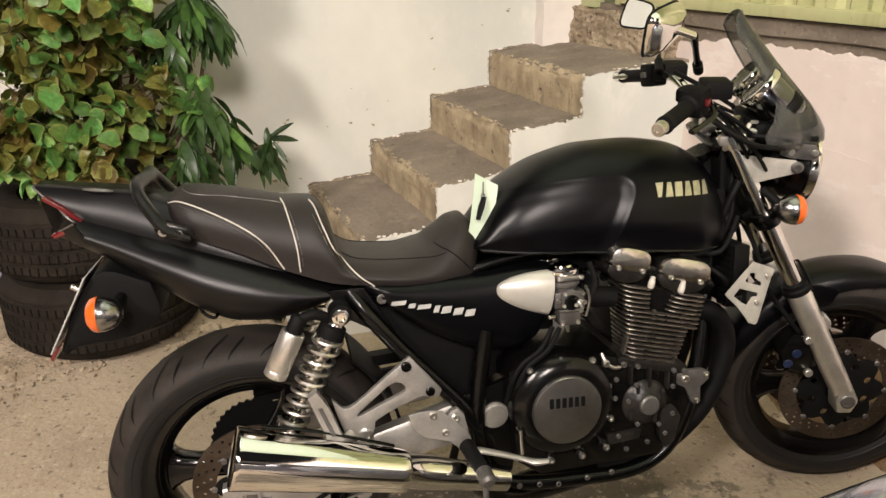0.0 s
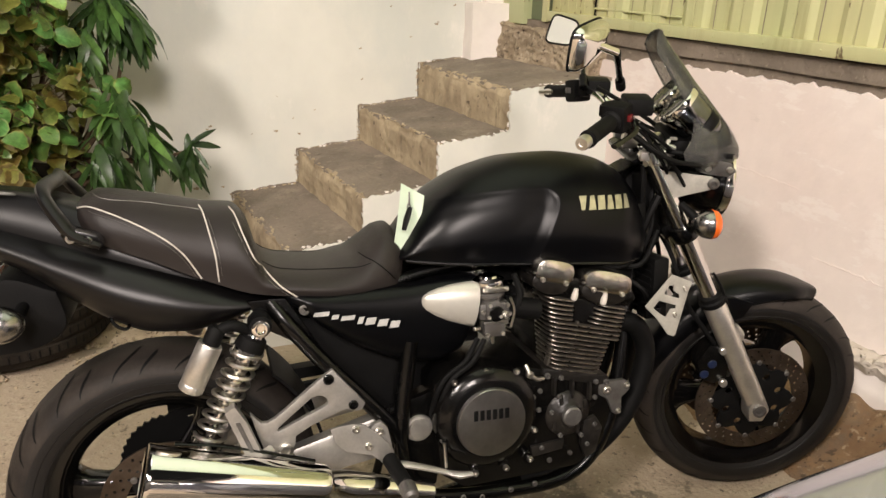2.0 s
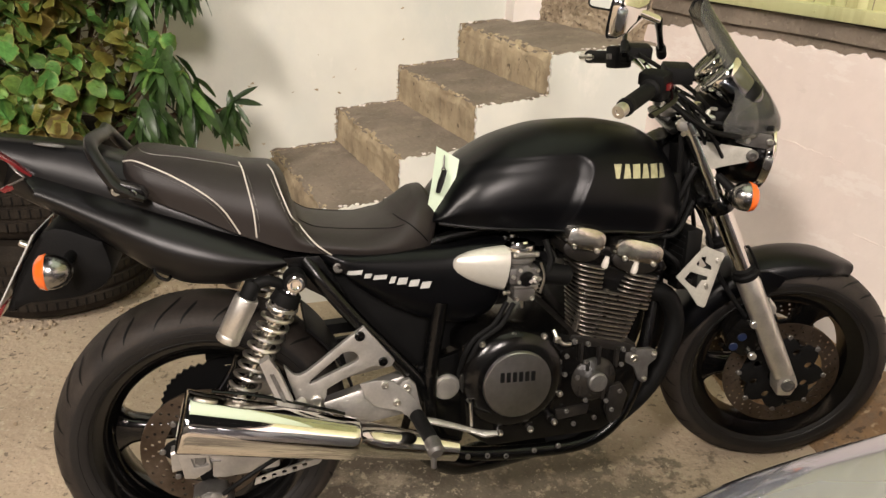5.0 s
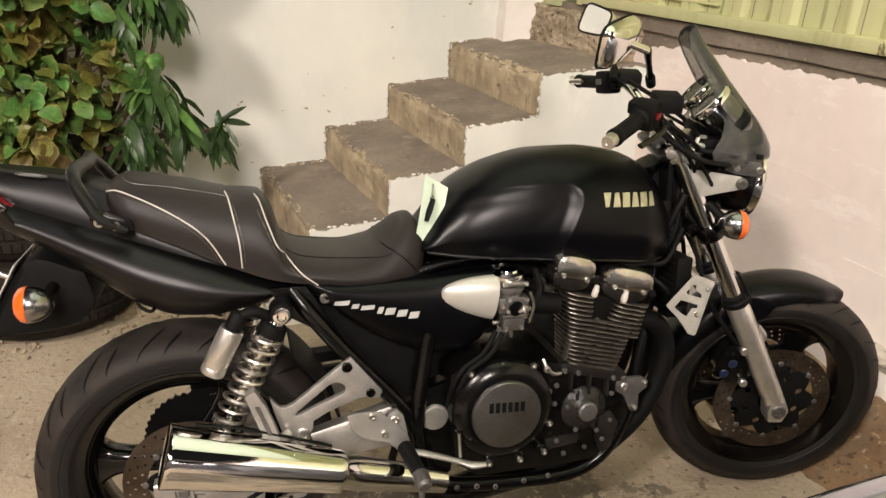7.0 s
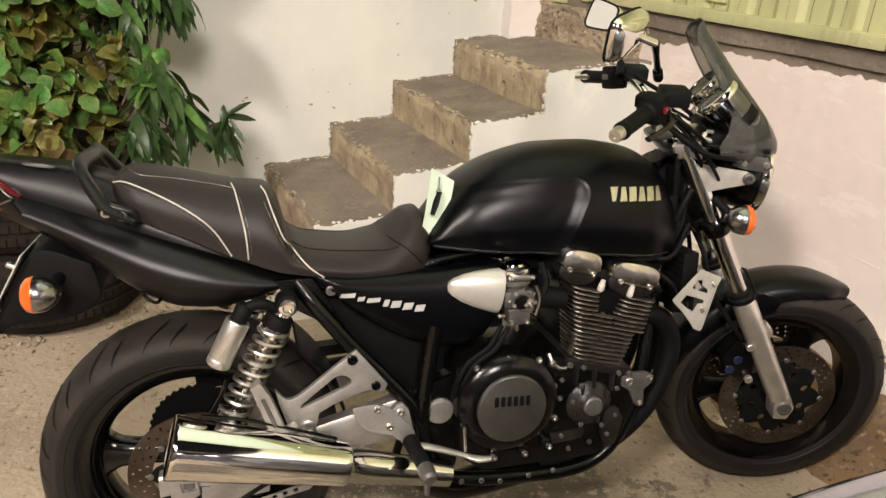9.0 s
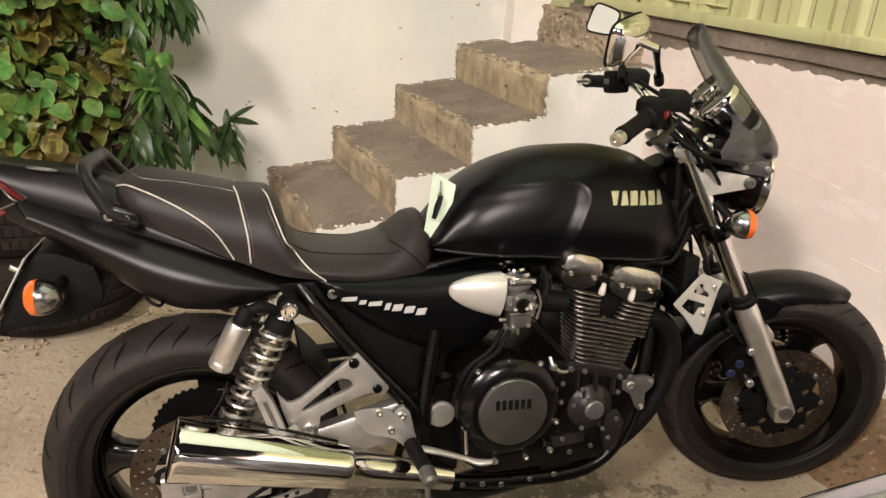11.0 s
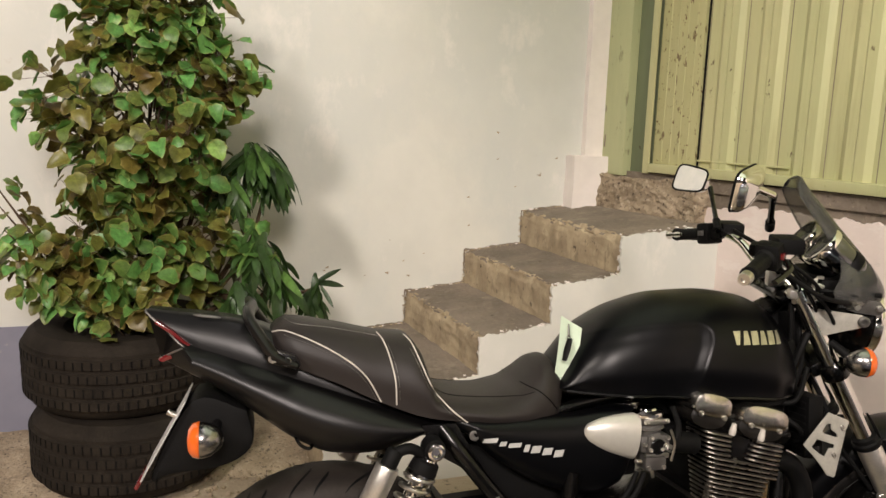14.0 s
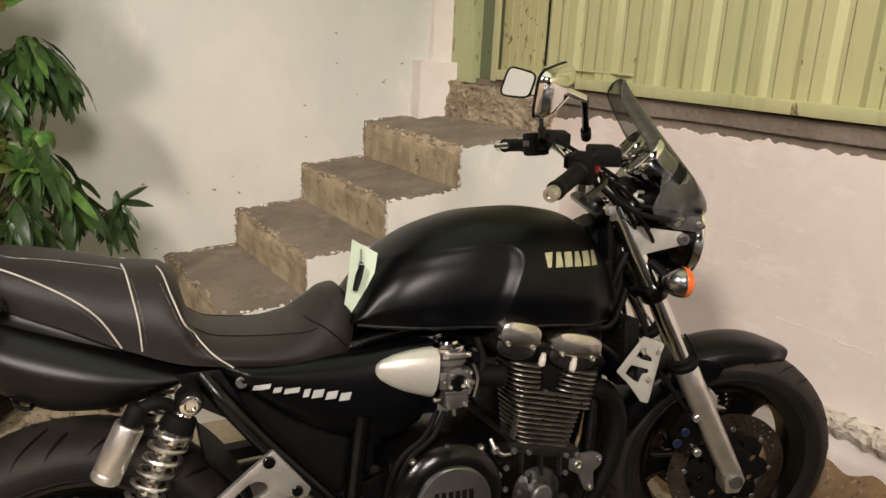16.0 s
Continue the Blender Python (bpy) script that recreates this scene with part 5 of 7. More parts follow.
for x, z, r in ((0.324, 0.571, 0.011), (0.372, 0.509, 0.010), (0.232, 0.430, 0.0155)):
    bolt((x, -0.178, z), r, 0.006, M_frame if r < 0.012 else M_satin, hang)
pp = bp("passenger_peg", bm_loft([[Vector((x + dx * k, -0.198 + dy, z + dx * 0.45)) for dx, dy in ((-0.013, -0.012), (0.013, -0.012), (0.013, 0.012), (-0.013, 0.012))] for x, z, k in ((0.130, 0.548, 0.7), (0.146, 0.512, 1), (0.166, 0.455, 1), (0.176, 0.434, 0.8))]), M_alu, None, "folded silver passenger peg", 30)
bp("peg_slot", bm_loft([[Vector((x + dx, -0.212 + dy, z)) for dx, dy in ((-0.004, -0.001), (0.004, -0.001), (0.004, 0.004), (-0.004, 0.004))] for x, z in ((0.143, 0.52), (0.166, 0.455))]), M_grey, pp)
bp("peg_pivot", bm_cyl((0.182, -0.20, 0.436), (0.205, -0.185, 0.440), 0.011), M_alu, pp)
heel = bp("heel_guard", bm_plate([(0.3206, 0.467), (0.345, 0.471), (0.368, 0.471), (0.393, 0.465), (0.417, 0.443), (0.4415, 0.416), (0.4515, 0.388), (0.438, 0.376), (0.417, 0.383), (0.406, 0.394), (0.3535, 0.411), (0.3314, 0.433)], 0.006, "y", -0.192, 0.002), M_alu, None, "silver heel guard", 30)
for x, z in ((0.373, 0.460), (0.398, 0.417)):
    bolt((x, -0.192, z), 0.008, 0.006, M_satin, heel)
brk = bp("peg_bracket", bm_plate([(0.402, 0.446), (0.414, 0.459), (0.4287, 0.463), (0.4425, 0.446), (0.451, 0.403), (0.458, 0.378), (0.462, 0.362), (0.437, 0.355), (0.423, 0.375), (0.418, 0.41)], 0.014, "y", -0.182, 0.003), M_alu, None, "silver rider peg bracket", 30)
for x, z in ((0.422, 0.443), (0.435, 0.402)):
    bolt((x, -0.184, z), 0.0095, 0.006, M_satin, brk)
peg = bp("rider_peg", bm_cyl((0.440, -0.20, 0.385), (0.452, -0.285, 0.372), 0.0165, 0.0155, 16), M_rubber, None, "black rubber rider foot peg")
bp("peg_tip", bm_lathe([(0.0155, 0), (0.0175, 0.004), (0.0175, 0.03), (0.012, 0.036), (0, 0.036)], (0.452, -0.285, 0.372), (0.456, -0.325, 0.358), 16), M_grey, peg, "worn metal peg end")
bp("peg_feeler", bm_cyl((0.453, -0.30, 0.36), (0.453, -0.302, 0.318), 0.006), M_grey, peg)
bp("brake_pedal", bm_tube([(0.436, -0.20, 0.377), (0.475, -0.205, 0.368), (0.52, -0.21, 0.354), (0.562, -0.215, 0.339), (0.585, -0.228, 0.336), (0.612, -0.232, 0.336)], [0.008, 0.010, 0.009, 0.008, 0.011, 0.008], 10, 4, 0.7), M_alu, None, "silver brake pedal")
bp("pedal_spring", bm_tube([(0.562, -0.205, 0.345), (0.560, -0.2, 0.40)], 0.004, 8, 2), M_satin, None)

# engine
eng = bp("crankcase", bm_plate([(0.545, 0.52), (0.60, 0.555), (0.78, 0.53), (0.96, 0.475), (0.985, 0.40), (0.965, 0.31), (0.90, 0.262), (0.62, 0.258), (0.56, 0.30)], 0.33, "y", -0.165, 0.018), M_engine, None, "black engine crankcase", 40)
CL = Vector((0.665, 0, 0.4345))
bp("clutch_housing", bm_lathe([(0.118, -0.05), (0.118, 0.014), (0.112, 0.024), (0.094, 0.034), (0.084, 0.036), (0, 0.036)], CL + Vector((0, -0.165, 0)), CL + Vector((0, -1, 0)), 48), M_engine, eng, "gloss black clutch housing")
cap = bp("clutch_cover", bm_lathe([(0.0785, 0), (0.0785, 0.007), (0.076, 0.0105), (0.055, 0.0125), (0.028, 0.0138), (0, 0.0142)], CL + Vector((0, -0.200, 0)), CL + Vector((0, -1.2, 0)), 56), M_polish, eng, "polished round clutch cover")
for i in range(6):
    x = CL.x - 0.043 + i * 0.0142
    z = CL.z + 0.012 - 0.0006 * i
    bp("badge_block", bm_box((x, -0.2145, z), (x + 0.0095, -0.2128, z + 0.023), 0.0004), M_black, cap)
for x, z in ((0.659, 0.543), (0.731, 0.533), (0.770, 0.467), (0.777, 0.387), (0.768, 0.316), (0.710, 0.305), (0.637, 0.305), (0.562, 0.399), (0.568, 0.460), (0.588, 0.528)):
    d = Vector((x - CL.x, 0, z - CL.z))
    bp("cover_lug", bm_cyl(Vector((x, -0.155, z)) - d * 0.06, Vector((x, -0.181, z)) - d * 0.06, 0.0125, 0.011, 14), M_engine, eng)
    bolt((x, -0.181, z), 0.0072, 0.008, M_satin, eng)
bp("ignition_housing", bm_lathe([(0.060, -0.03), (0.058, 0.002), (0.050, 0.012), (0.036, 0.016), (0.030, 0.022), (0.027, 0.026), (0, 0.026)], (0.868, -0.160, 0.405), (0.868, -1.160, 0.405), 36), M_case, eng, "dusty black ignition housing")
bp("ignition_cover", bm_lathe([(0.0235, 0), (0.0235, 0.008), (0.020, 0.012), (0, 0.013)], (0.866, -0.186, 0.409), (0.866, -1.186, 0.409), 32), M_grey, eng, "dull grey round ignition cover")
for k in range(4):
    a = radians(30 + 90 * k)
    bp("housing_rib", bm_box((0.868 + 0.044 * math.cos(a) - 0.004, -0.178, 0.405 + 0.044 * math.sin(a) - 0.011), (0.868 + 0.044 * math.cos(a) + 0.004, -0.160, 0.405 + 0.044 * math.sin(a) + 0.011), 0.002), M_case, eng)
for x, z in ((0.840, 0.455), (0.822, 0.418), (0.846, 0.358), (0.899, 0.350), (0.932, 0.372), (0.930, 0.440), (0.80, 0.335), (0.82, 0.30), (0.872, 0.310), (0.915, 0.325), (0.790, 0.43), (0.792, 0.475)):
    bolt((x, -0.174, z), 0.0058, 0.006, M_grey, eng)
for k in range(3):
    x0 = 0.825 + 0.045 * k
    z0 = 0.500 - 0.25 * (x0 - 0.82)
    bp("case_rib", bm_box((x0, -0.178, z0 - 0.042), (x0 + 0.007, -0.150, z0 + 0.002), 0.002), M_case, eng)
bp("base_flange", bm_plate([(0.800, 0.512), (0.805, 0.524), (0.968, 0.484), (0.972, 0.468), (0.955, 0.462), (0.815, 0.498)], 0.32, "y", -0.168, 0.004), M_case, eng, "dusty cast base flange", 30)
for x, z, r in ((0.812, 0.506, 0.007), (0.846, 0.497, 0.006), (0.935, 0.475, 0.006), (0.962, 0.470, 0.007)):
    bolt((x, -0.168, z), r, 0.007, M_grey, eng)
# oil gallery pipe with its unions behind the clutch housing
bp("oil_pipe", bm_tube([(0.758, -0.170, 0.540), (0.764, -0.180, 0.522), (0.780, -0.182, 0.508), (0.800, -0.174, 0.503)], 0.0048, 10, 5), M_satin, eng, "bright oil pipe")
bp("banjo", bm_lathe([(0.009, 0), (0.009, 0.008), (0.006, 0.009), (0.006, 0.013), (0, 0.013)], (0.764, -0.176, 0.520), (0.764, -1.176, 0.520), 6), M_satin, eng)
bp("sump_plate", bm_plate([(0.775, 0.338), (0.86, 0.345), (0.855, 0.320), (0.78, 0.312)], 0.012, "y", -0.172, 0.003), M_case, eng, "", 30)
bp("case_boss", bm_plate([(0.905, 0.385), (0.935, 0.392), (0.955, 0.360), (0.940, 0.300), (0.915, 0.288), (0.900, 0.325)], 0.016, "y", -0.176, 0.004), M_case, eng, "", 30)
bp("engine_mount", bm_plate([(0.945, 0.462), (0.962, 0.470), (1.01, 0.468), (1.028, 0.458), (1.026, 0.440), (1.006, 0.425), (1.008, 0.390), (0.996, 0.380), (0.985, 0.388), (0.968, 0.425), (0.945, 0.44)], 0.012, "y", -0.168, 0.003), M_grey, None, "grey triangular engine mount", 30)
for x, z, r in ((0.965, 0.449, 0.010), (1.017, 0.455, 0.0065), (0.997, 0.392, 0.0065)):
    bolt((x, -0.168, z), r, 0.006, M_satin)

# cylinders lean forward
TILT = Matrix.Translation((0.885, 0, 0.503)) @ Matrix.Rotation(radians(14), 4, "Y")
cyl = bp("cylinder_block", moved(bm_plate([(-0.050, -0.02), (0.052, -0.02), (0.080, 0.09), (0.082, 0.17), (-0.106, 0.17), (-0.084, 0.08)], 0.30, "y", -0.150, 0.008), TILT), M_engine, None, "black finned cylinder block")


def fin(z, x0, x1, y):
    """One cooling fin with a rounded front and a bare rim, on both sides."""
    r = min(0.024, (x1 - x0) * 0.4)
    for s in (-1, 1):
        pts = []
        for cx, cy, a0 in ((x1 - r, y - r, 0), (x0 + r, y - r, 90), (x0 + r, y - 0.10 + r, 180), (x1 - r, y - 0.10 + r, 270)):
            pts += [(cx + r * math.cos(radians(a0 + k)), s * (cy + r * math.sin(radians(a0 + k)))) for k in (0, 18, 36, 54, 72, 90)]
        f = moved(bm_plate(pts, 0.0034, "z", z, 0.0007), TILT)
        f.normal_update()
        up = TILT.to_3x3() @ Vector((0, 0, 1))
        for q in f.faces:
            q.material_index = 1 if abs(q.normal.dot(up)) > 0.9 else 0
        bp("cooling_fin", f, [M_fin_edge, M_fin], cyl, "", 30)


for k in range(16):
    z = 0.002 + 0.0105 * k
    left, right = -0.066 - 0.34 * z, 0.064 + 0.12 * z if k < 8 else 0.095
    if k < 11:
        fin(z, left, right, 0.172)
    else:
        fin(z, left, -0.036 - 0.002 * (k - 11), 0.172)
        fin(z, 0.004 + 0.002 * (k - 11), right, 0.170)
# webs that tie the fins together, and the studs between them
for x in (-0.070, -0.022, 0.048):
    bp("fin_web", moved(bm_box((x - 0.003, -0.158, 0.004), (x + 0.003, -0.140, 0.115), 0.001), TILT), M_fin, cyl)
head = bp("cylinder_head", moved(bm_plate([(-0.135, 0.165), (0.10, 0.165), (0.112, 0.19), (0.09, 0.212), (-0.14, 0.212)], 0.31, "y", -0.155, 0.008), TILT), M_engine, None, "black cylinder head")
for x0, x1, zt, boot in ((-0.168, -0.068, 0.244, -0.058), (-0.046, 0.084, 0.240, 0.017)):
    c, h = (x0 + x1) / 2, (x1 - x0) / 2
    rings = []
    for y in (-0.176, -0.172, -0.160, -0.148, 0.148, 0.172, 0.176):
        k = 0.70 if abs(y) > 0.174 else 0.90 if abs(y) > 0.165 else 1.0
        rings.append([Vector((c + h * k * math.copysign(abs(math.cos(q)) ** 0.62, math.cos(q)), y, zt - 0.026 + (0.030 if math.sin(q) > 0 else 0.024) * k * math.copysign(abs(math.sin(q)) ** 0.7, math.sin(q)))) for q in np.linspace(0, 2 * math.pi, 29)[:-1]])
    bp("cam_cover", moved(bm_loft(rings), TILT), M_cam, head, "tarnished polished cam cover end")
    # the black casting under each cover bulges round the camshaft
    rings = []
    for y in (-0.168, -0.164, -0.150, 0.150, 0.164, 0.168):
        k = 0.8 if abs(y) > 0.166 else 1.0
        rings.append([Vector((c + h * 0.9 * k * math.cos(q), y, zt - 0.050 + 0.026 * k * math.sin(q))) for q in np.linspace(0, 2 * math.pi, 21)[:-1]])
    bp("cam_bearing", moved(bm_loft(rings), TILT), M_case, head, "dusty black bearing housing")
    bp("cover_lip", moved(bm_box((c - h * 0.96, -0.170, zt - 0.036), (c + h * 0.96, -0.10, zt - 0.031), 0.001), TILT), M_satin, head)
    bp("plug_boot", moved(bm_lathe([(0.006, 0), (0.0075, 0.004), (0.007, 0.016), (0.0055, 0.020), (0.0055, 0.026), (0, 0.028)], (boot, -0.172, 0.166), (boot + 0.004, -0.174, 1), 14), TILT), M_piping, head, "pale bolt head")
    for k in (-0.55, 0.6):
        bolt(TILT @ Vector((c + h * k, -0.173, zt - 0.044)), 0.006, 0.006, M_satin, head)

# carburettors
for y in (-0.148, -0.05, 0.05, 0.148):
    o = Vector((0.680, y, 0.678))
    cb = bp("carburettor", bm_lathe([(0.014, -0.058), (0.018, -0.054), (0.024, -0.05), (0.026, -0.022), (0.022, -0.018), (0.025, -0.012), (0.027, 0.022), (0.034, 0.026), (0.034, 0.032), (0.030, 0.036), (0.032, 0.040), (0.032, 0.052)], o, o + Vector((-0.06, 0, 1)), 20), M_grey, None, "grey carburettor with a chromed cap")
    bp("carb_cap", bm_lathe([(0.0335, 0), (0.0345, 0.004), (0.0335, 0.009), (0.022, 0.013), (0.020, 0.017), (0, 0.018)], o + Vector((-0.003, 0, 0.052)), o + Vector((-0.06, 0, 1)), 24), M_chrome, cb, "chromed dome cap")
    bp("carb_body", bm_box((o.x - 0.032, y - 0.028, o.z - 0.022), (o.x + 0.036, y + 0.024, o.z + 0.014), 0.006), M_grey, cb)
    bp("float_bowl", bm_box((o.x - 0.022, y - 0.030, o.z - 0.062), (o.x + 0.028, y + 0.02, o.z - 0.026), 0.007), M_grey, cb)
    if y < -0.1:
        for dx, dz in ((-0.024, -0.004), (0.030, 0.008), (0.026, -0.03), (-0.015, -0.055), (0.020, -0.055), (0.035, -0.012)):
            bolt((o.x + dx, y - 0.028, o.z + dz), 0.005, 0.006, M_satin, cb)
        bp("cap_clip", bm_box((o.x - 0.026, y - 0.037, o.z + 0.040), (o.x + 0.030, y - 0.027, o.z + 0.050), 0.002), M_satin, cb, "bright cap clip")
        bp("side_plate", bm_plate([(o.x - 0.020, o.z - 0.020), (o.x + 0.016, o.z - 0.020), (o.x + 0.022, o.z + 0.004), (o.x + 0.006, o.z + 0.022), (o.x - 0.018, o.z + 0.016)], 0.005, "y", y - 0.034, 0.001), M_grey, cb, "", 30)
        bp("bowl_rib", bm_box((o.x - 0.024, y - 0.034, o.z - 0.030), (o.x + 0.031, y - 0.024, o.z - 0.024), 0.001), M_satin, cb)
        bp("link_rod", bm_tube([(o.x + 0.034, y - 0.034, o.z + 0.026), (o.x + 0.046, y - 0.030, o.z - 0.006), (o.x + 0.040, y - 0.026, o.z - 0.044)], 0.0028, 8, 4), M_satin, cb)
        bp("throttle_spring", bm_tube([(o.x + 0.020 + 0.006 * math.cos(a), y - 0.036 - 0.0012 * a, o.z - 0.008 + 0.006 * math.sin(a)) for a in np.linspace(0, 18, 60)], 0.001, 5, 1, 1, False), M_satin, cb)
        bp("drain_nipple", bm_cyl((o.x + 0.002, y - 0.012, o.z - 0.062), (o.x + 0.004, y - 0.014, o.z - 0.082), 0.005, 0.0035, 10), M_satin, cb)
        bp("idle_screw", bm_cyl((o.x - 0.030, y - 0.024, o.z - 0.040), (o.x - 0.046, y - 0.030, o.z - 0.038), 0.0045, seg=10), M_satin, cb)
        for dx, dz in ((-0.022, 0.047), (0.024, 0.047), (-0.012, 0.012), (0.012, -0.014), (-0.014, -0.014)):
            bolt((o.x + dx, y - 0.036, o.z + dz), 0.0042, 0.005, M_fork, cb)
        bp("throttle_drum", bm_cyl((o.x + 0.004, y - 0.028, o.z - 0.008), (o.x + 0.004, y - 0.038, o.z - 0.008), 0.017), M_engine, cb)
    bp("intake_rubber", bm_cyl(o + Vector((0.03, 0, -0.004)), o + Vector((0.115, 0, -0.02)), 0.025, 0.023), M_rubber, cb)
bp("fuel_hose", bm_tube([(0.735, -0.15, 0.745), (0.745, -0.16, 0.705), (0.735, -0.165, 0.67), (0.725, -0.15, 0.645)], 0.007, 8), M_rubber, None)
for y, dx in ((-0.165, 0.0), (-0.175, 0.012)):
    bp("breather_hose", bm_tube([(0.655 + dx, y + 0.02, 0.605), (0.62 + dx, y, 0.565), (0.575 + dx, y - 0.004, 0.535), (0.552 + dx, y, 0.49), (0.548 + dx, y + 0.03, 0.42)], 0.006, 8), M_rubber, None)

# headers and oil cooler
for y in (-0.125, -0.045, 0.045, 0.125):
    bp("exhaust_header", bm_tube([(1.0, y, 0.60), (1.055, y, 0.585), (1.088, y, 0.53), (1.085, y, 0.46), (1.05, y * 0.95, 0.36), (0.99, y * 0.8, 0.275), (0.9, y * 0.7, 0.215), (0.75, y * 0.65, 0.195)], 0.0235, 14), M_black, None, "black exhaust header pipe")
bp("collector", bm_tube([(0.78, -0.06, 0.195), (0.62, -0.09, 0.190), (0.52, -0.15, 0.225), (0.44, -0.19, 0.305)], [0.05, 0.045, 0.034, 0.030], 16, 5, 0.7), M_frame, None, "black exhaust collector")
cool = bp("oil_cooler", bm_box((1.085, -0.15, 0.60), (1.125, 0.15, 0.745), 0.006), M_black, None, "black oil cooler")
for k in range(8):
    bp("cooler_row", bm_box((1.083, -0.14, 0.612 + 0.016 * k), (1.127, 0.14, 0.618 + 0.016 * k)), M_rubber, cool)
A = [(1.046, 0.647), (1.078, 0.681), (1.111, 0.716), (1.163, 0.695), (1.166, 0.690), (1.158, 0.672), (1.131, 0.570), (1.126, 0.566), (1.110, 0.572), (1.096, 0.591), (1.076, 0.616), (1.050, 0.641)]
holes = [[(1.067, 0.6405), (1.081, 0.657), (1.1278, 0.641), (1.1268, 0.633), (1.113, 0.634), (1.102, 0.6155), (1.087, 0.624)],
         [(1.094, 0.674), (1.106, 0.690), (1.118, 0.690), (1.118, 0.677), (1.1345, 0.6655), (1.1345, 0.657), (1.099, 0.669)]]
guard = bp("cooler_guard", bm_plate(A, 0.003, "y", -0.182, 0.0008, holes), M_plate, None, "pale metal oil cooler side plate with cut-outs", 30)
for x, z in ((1.147, 0.681), (1.150, 0.676), (1.124, 0.621), (1.127, 0.616)):
    bolt((x, -0.182, z), 0.005, 0.003, M_satin, guard)
bp("guard_bracket", bm_box((1.05, -0.18, 0.615), (1.09, -0.14, 0.64), 0.003), M_frame, guard)
bp("horn", bm_lathe([(0.0, -0.02), (0.03, -0.018), (0.038, -0.004), (0.038, 0.004), (0.03, 0.012), (0, 0.016)], (1.10, -0.085, 0.79), (1.14, -1.085, 0.79), 24), M_frame, None, "black horn")
bp("coil", bm_box((0.98, -0.10, 0.69), (1.06, -0.06, 0.735), 0.008), M_rubber, None)
for k, (a, b) in enumerate((((1.0, -0.11, 0.73), (1.12, -0.10, 0.80)), ((0.94, -0.13, 0.735), (1.09, -0.09, 0.76)), ((1.03, -0.12, 0.70), (1.10, -0.11, 0.62)))):
    a, b = Vector(a), Vector(b)
    bp("cable", bm_tube([a, (a + b) / 2 + Vector((0, -0.03, -0.03 + 0.02 * k)), b], 0.006, 8), M_rubber, None)
# black filler boxes and tubes added to darken the gap between tank and fork
for name, lo, hi in (("relay_box", (1.020, -0.105, 0.800), (1.085, -0.030, 0.870)), ("ignition_coil", (1.040, -0.095, 0.735), (1.105, -0.035, 0.790)), ("junction_box", (1.075, -0.085, 0.855), (1.120, -0.015, 0.935))):
    bp(name, bm_box(lo, hi, 0.009), M_black, None)
rw = random.Random(8)
for k in range(5):
    a = Vector((1.03 + rw.uniform(0, 0.05), -0.105 + rw.uniform(-0.02, 0.05), 0.72 + rw.uniform(0, 0.06)))
    b = Vector((1.09 + rw.uniform(-0.02, 0.04), -0.085 + rw.uniform(-0.03, 0.05), 0.90 + rw.uniform(-0.04, 0.06)))
    bp("wiring_loom", bm_tube([a, a.lerp(b, 0.4) + Vector((rw.gauss(0, 0.012), -0.015, 0)), a.lerp(b, 0.75) + Vector((rw.gauss(0, 0.012), -0.01, 0)), b], rw.uniform(0.005, 0.011), 8, 4), M_black, None)
# airbox and gussets added to close gaps where the pale wall showed through
bp("airbox", bm_box((0.555, -0.112, 0.585), (0.672, 0.112, 0.735), 0.012), M_black, None, "black airbox behind the carburettors")
for s in (-1, 1):
    bp("head_gusset", bm_plate([(1.02, 0.775), (1.06, 0.92), (1.105, 0.955), (1.165, 0.80), (1.150, 0.755), (1.08, 0.74)], 0.010, "y", s * 0.048 - 0.005, 0.004), M_black, None, "black steering head gusset", 30)
bp("head_tube", bm_cyl((1.145, 0, 0.79), (1.075, 0, 0.945), 0.042), M_frame, None, "black steering head")
bp("main_spine", bm_box((0.60, -0.06, 0.70), (1.12, 0.06, 0.765), 0.01), M_black, None)
bp("side_stand", bm_tube([(0.52, 0.14, 0.29), (0.50, 0.20, 0.13), (0.49, 0.235, 0.044)], 0.012, 10), M_frame, None, "black side stand")

# fork
def on_fork(z, y):
    """A point on a fork leg's axis at a height."""
    return Vector((AXLE.x - (z - AXLE.z) * math.tan(CA), y, z))


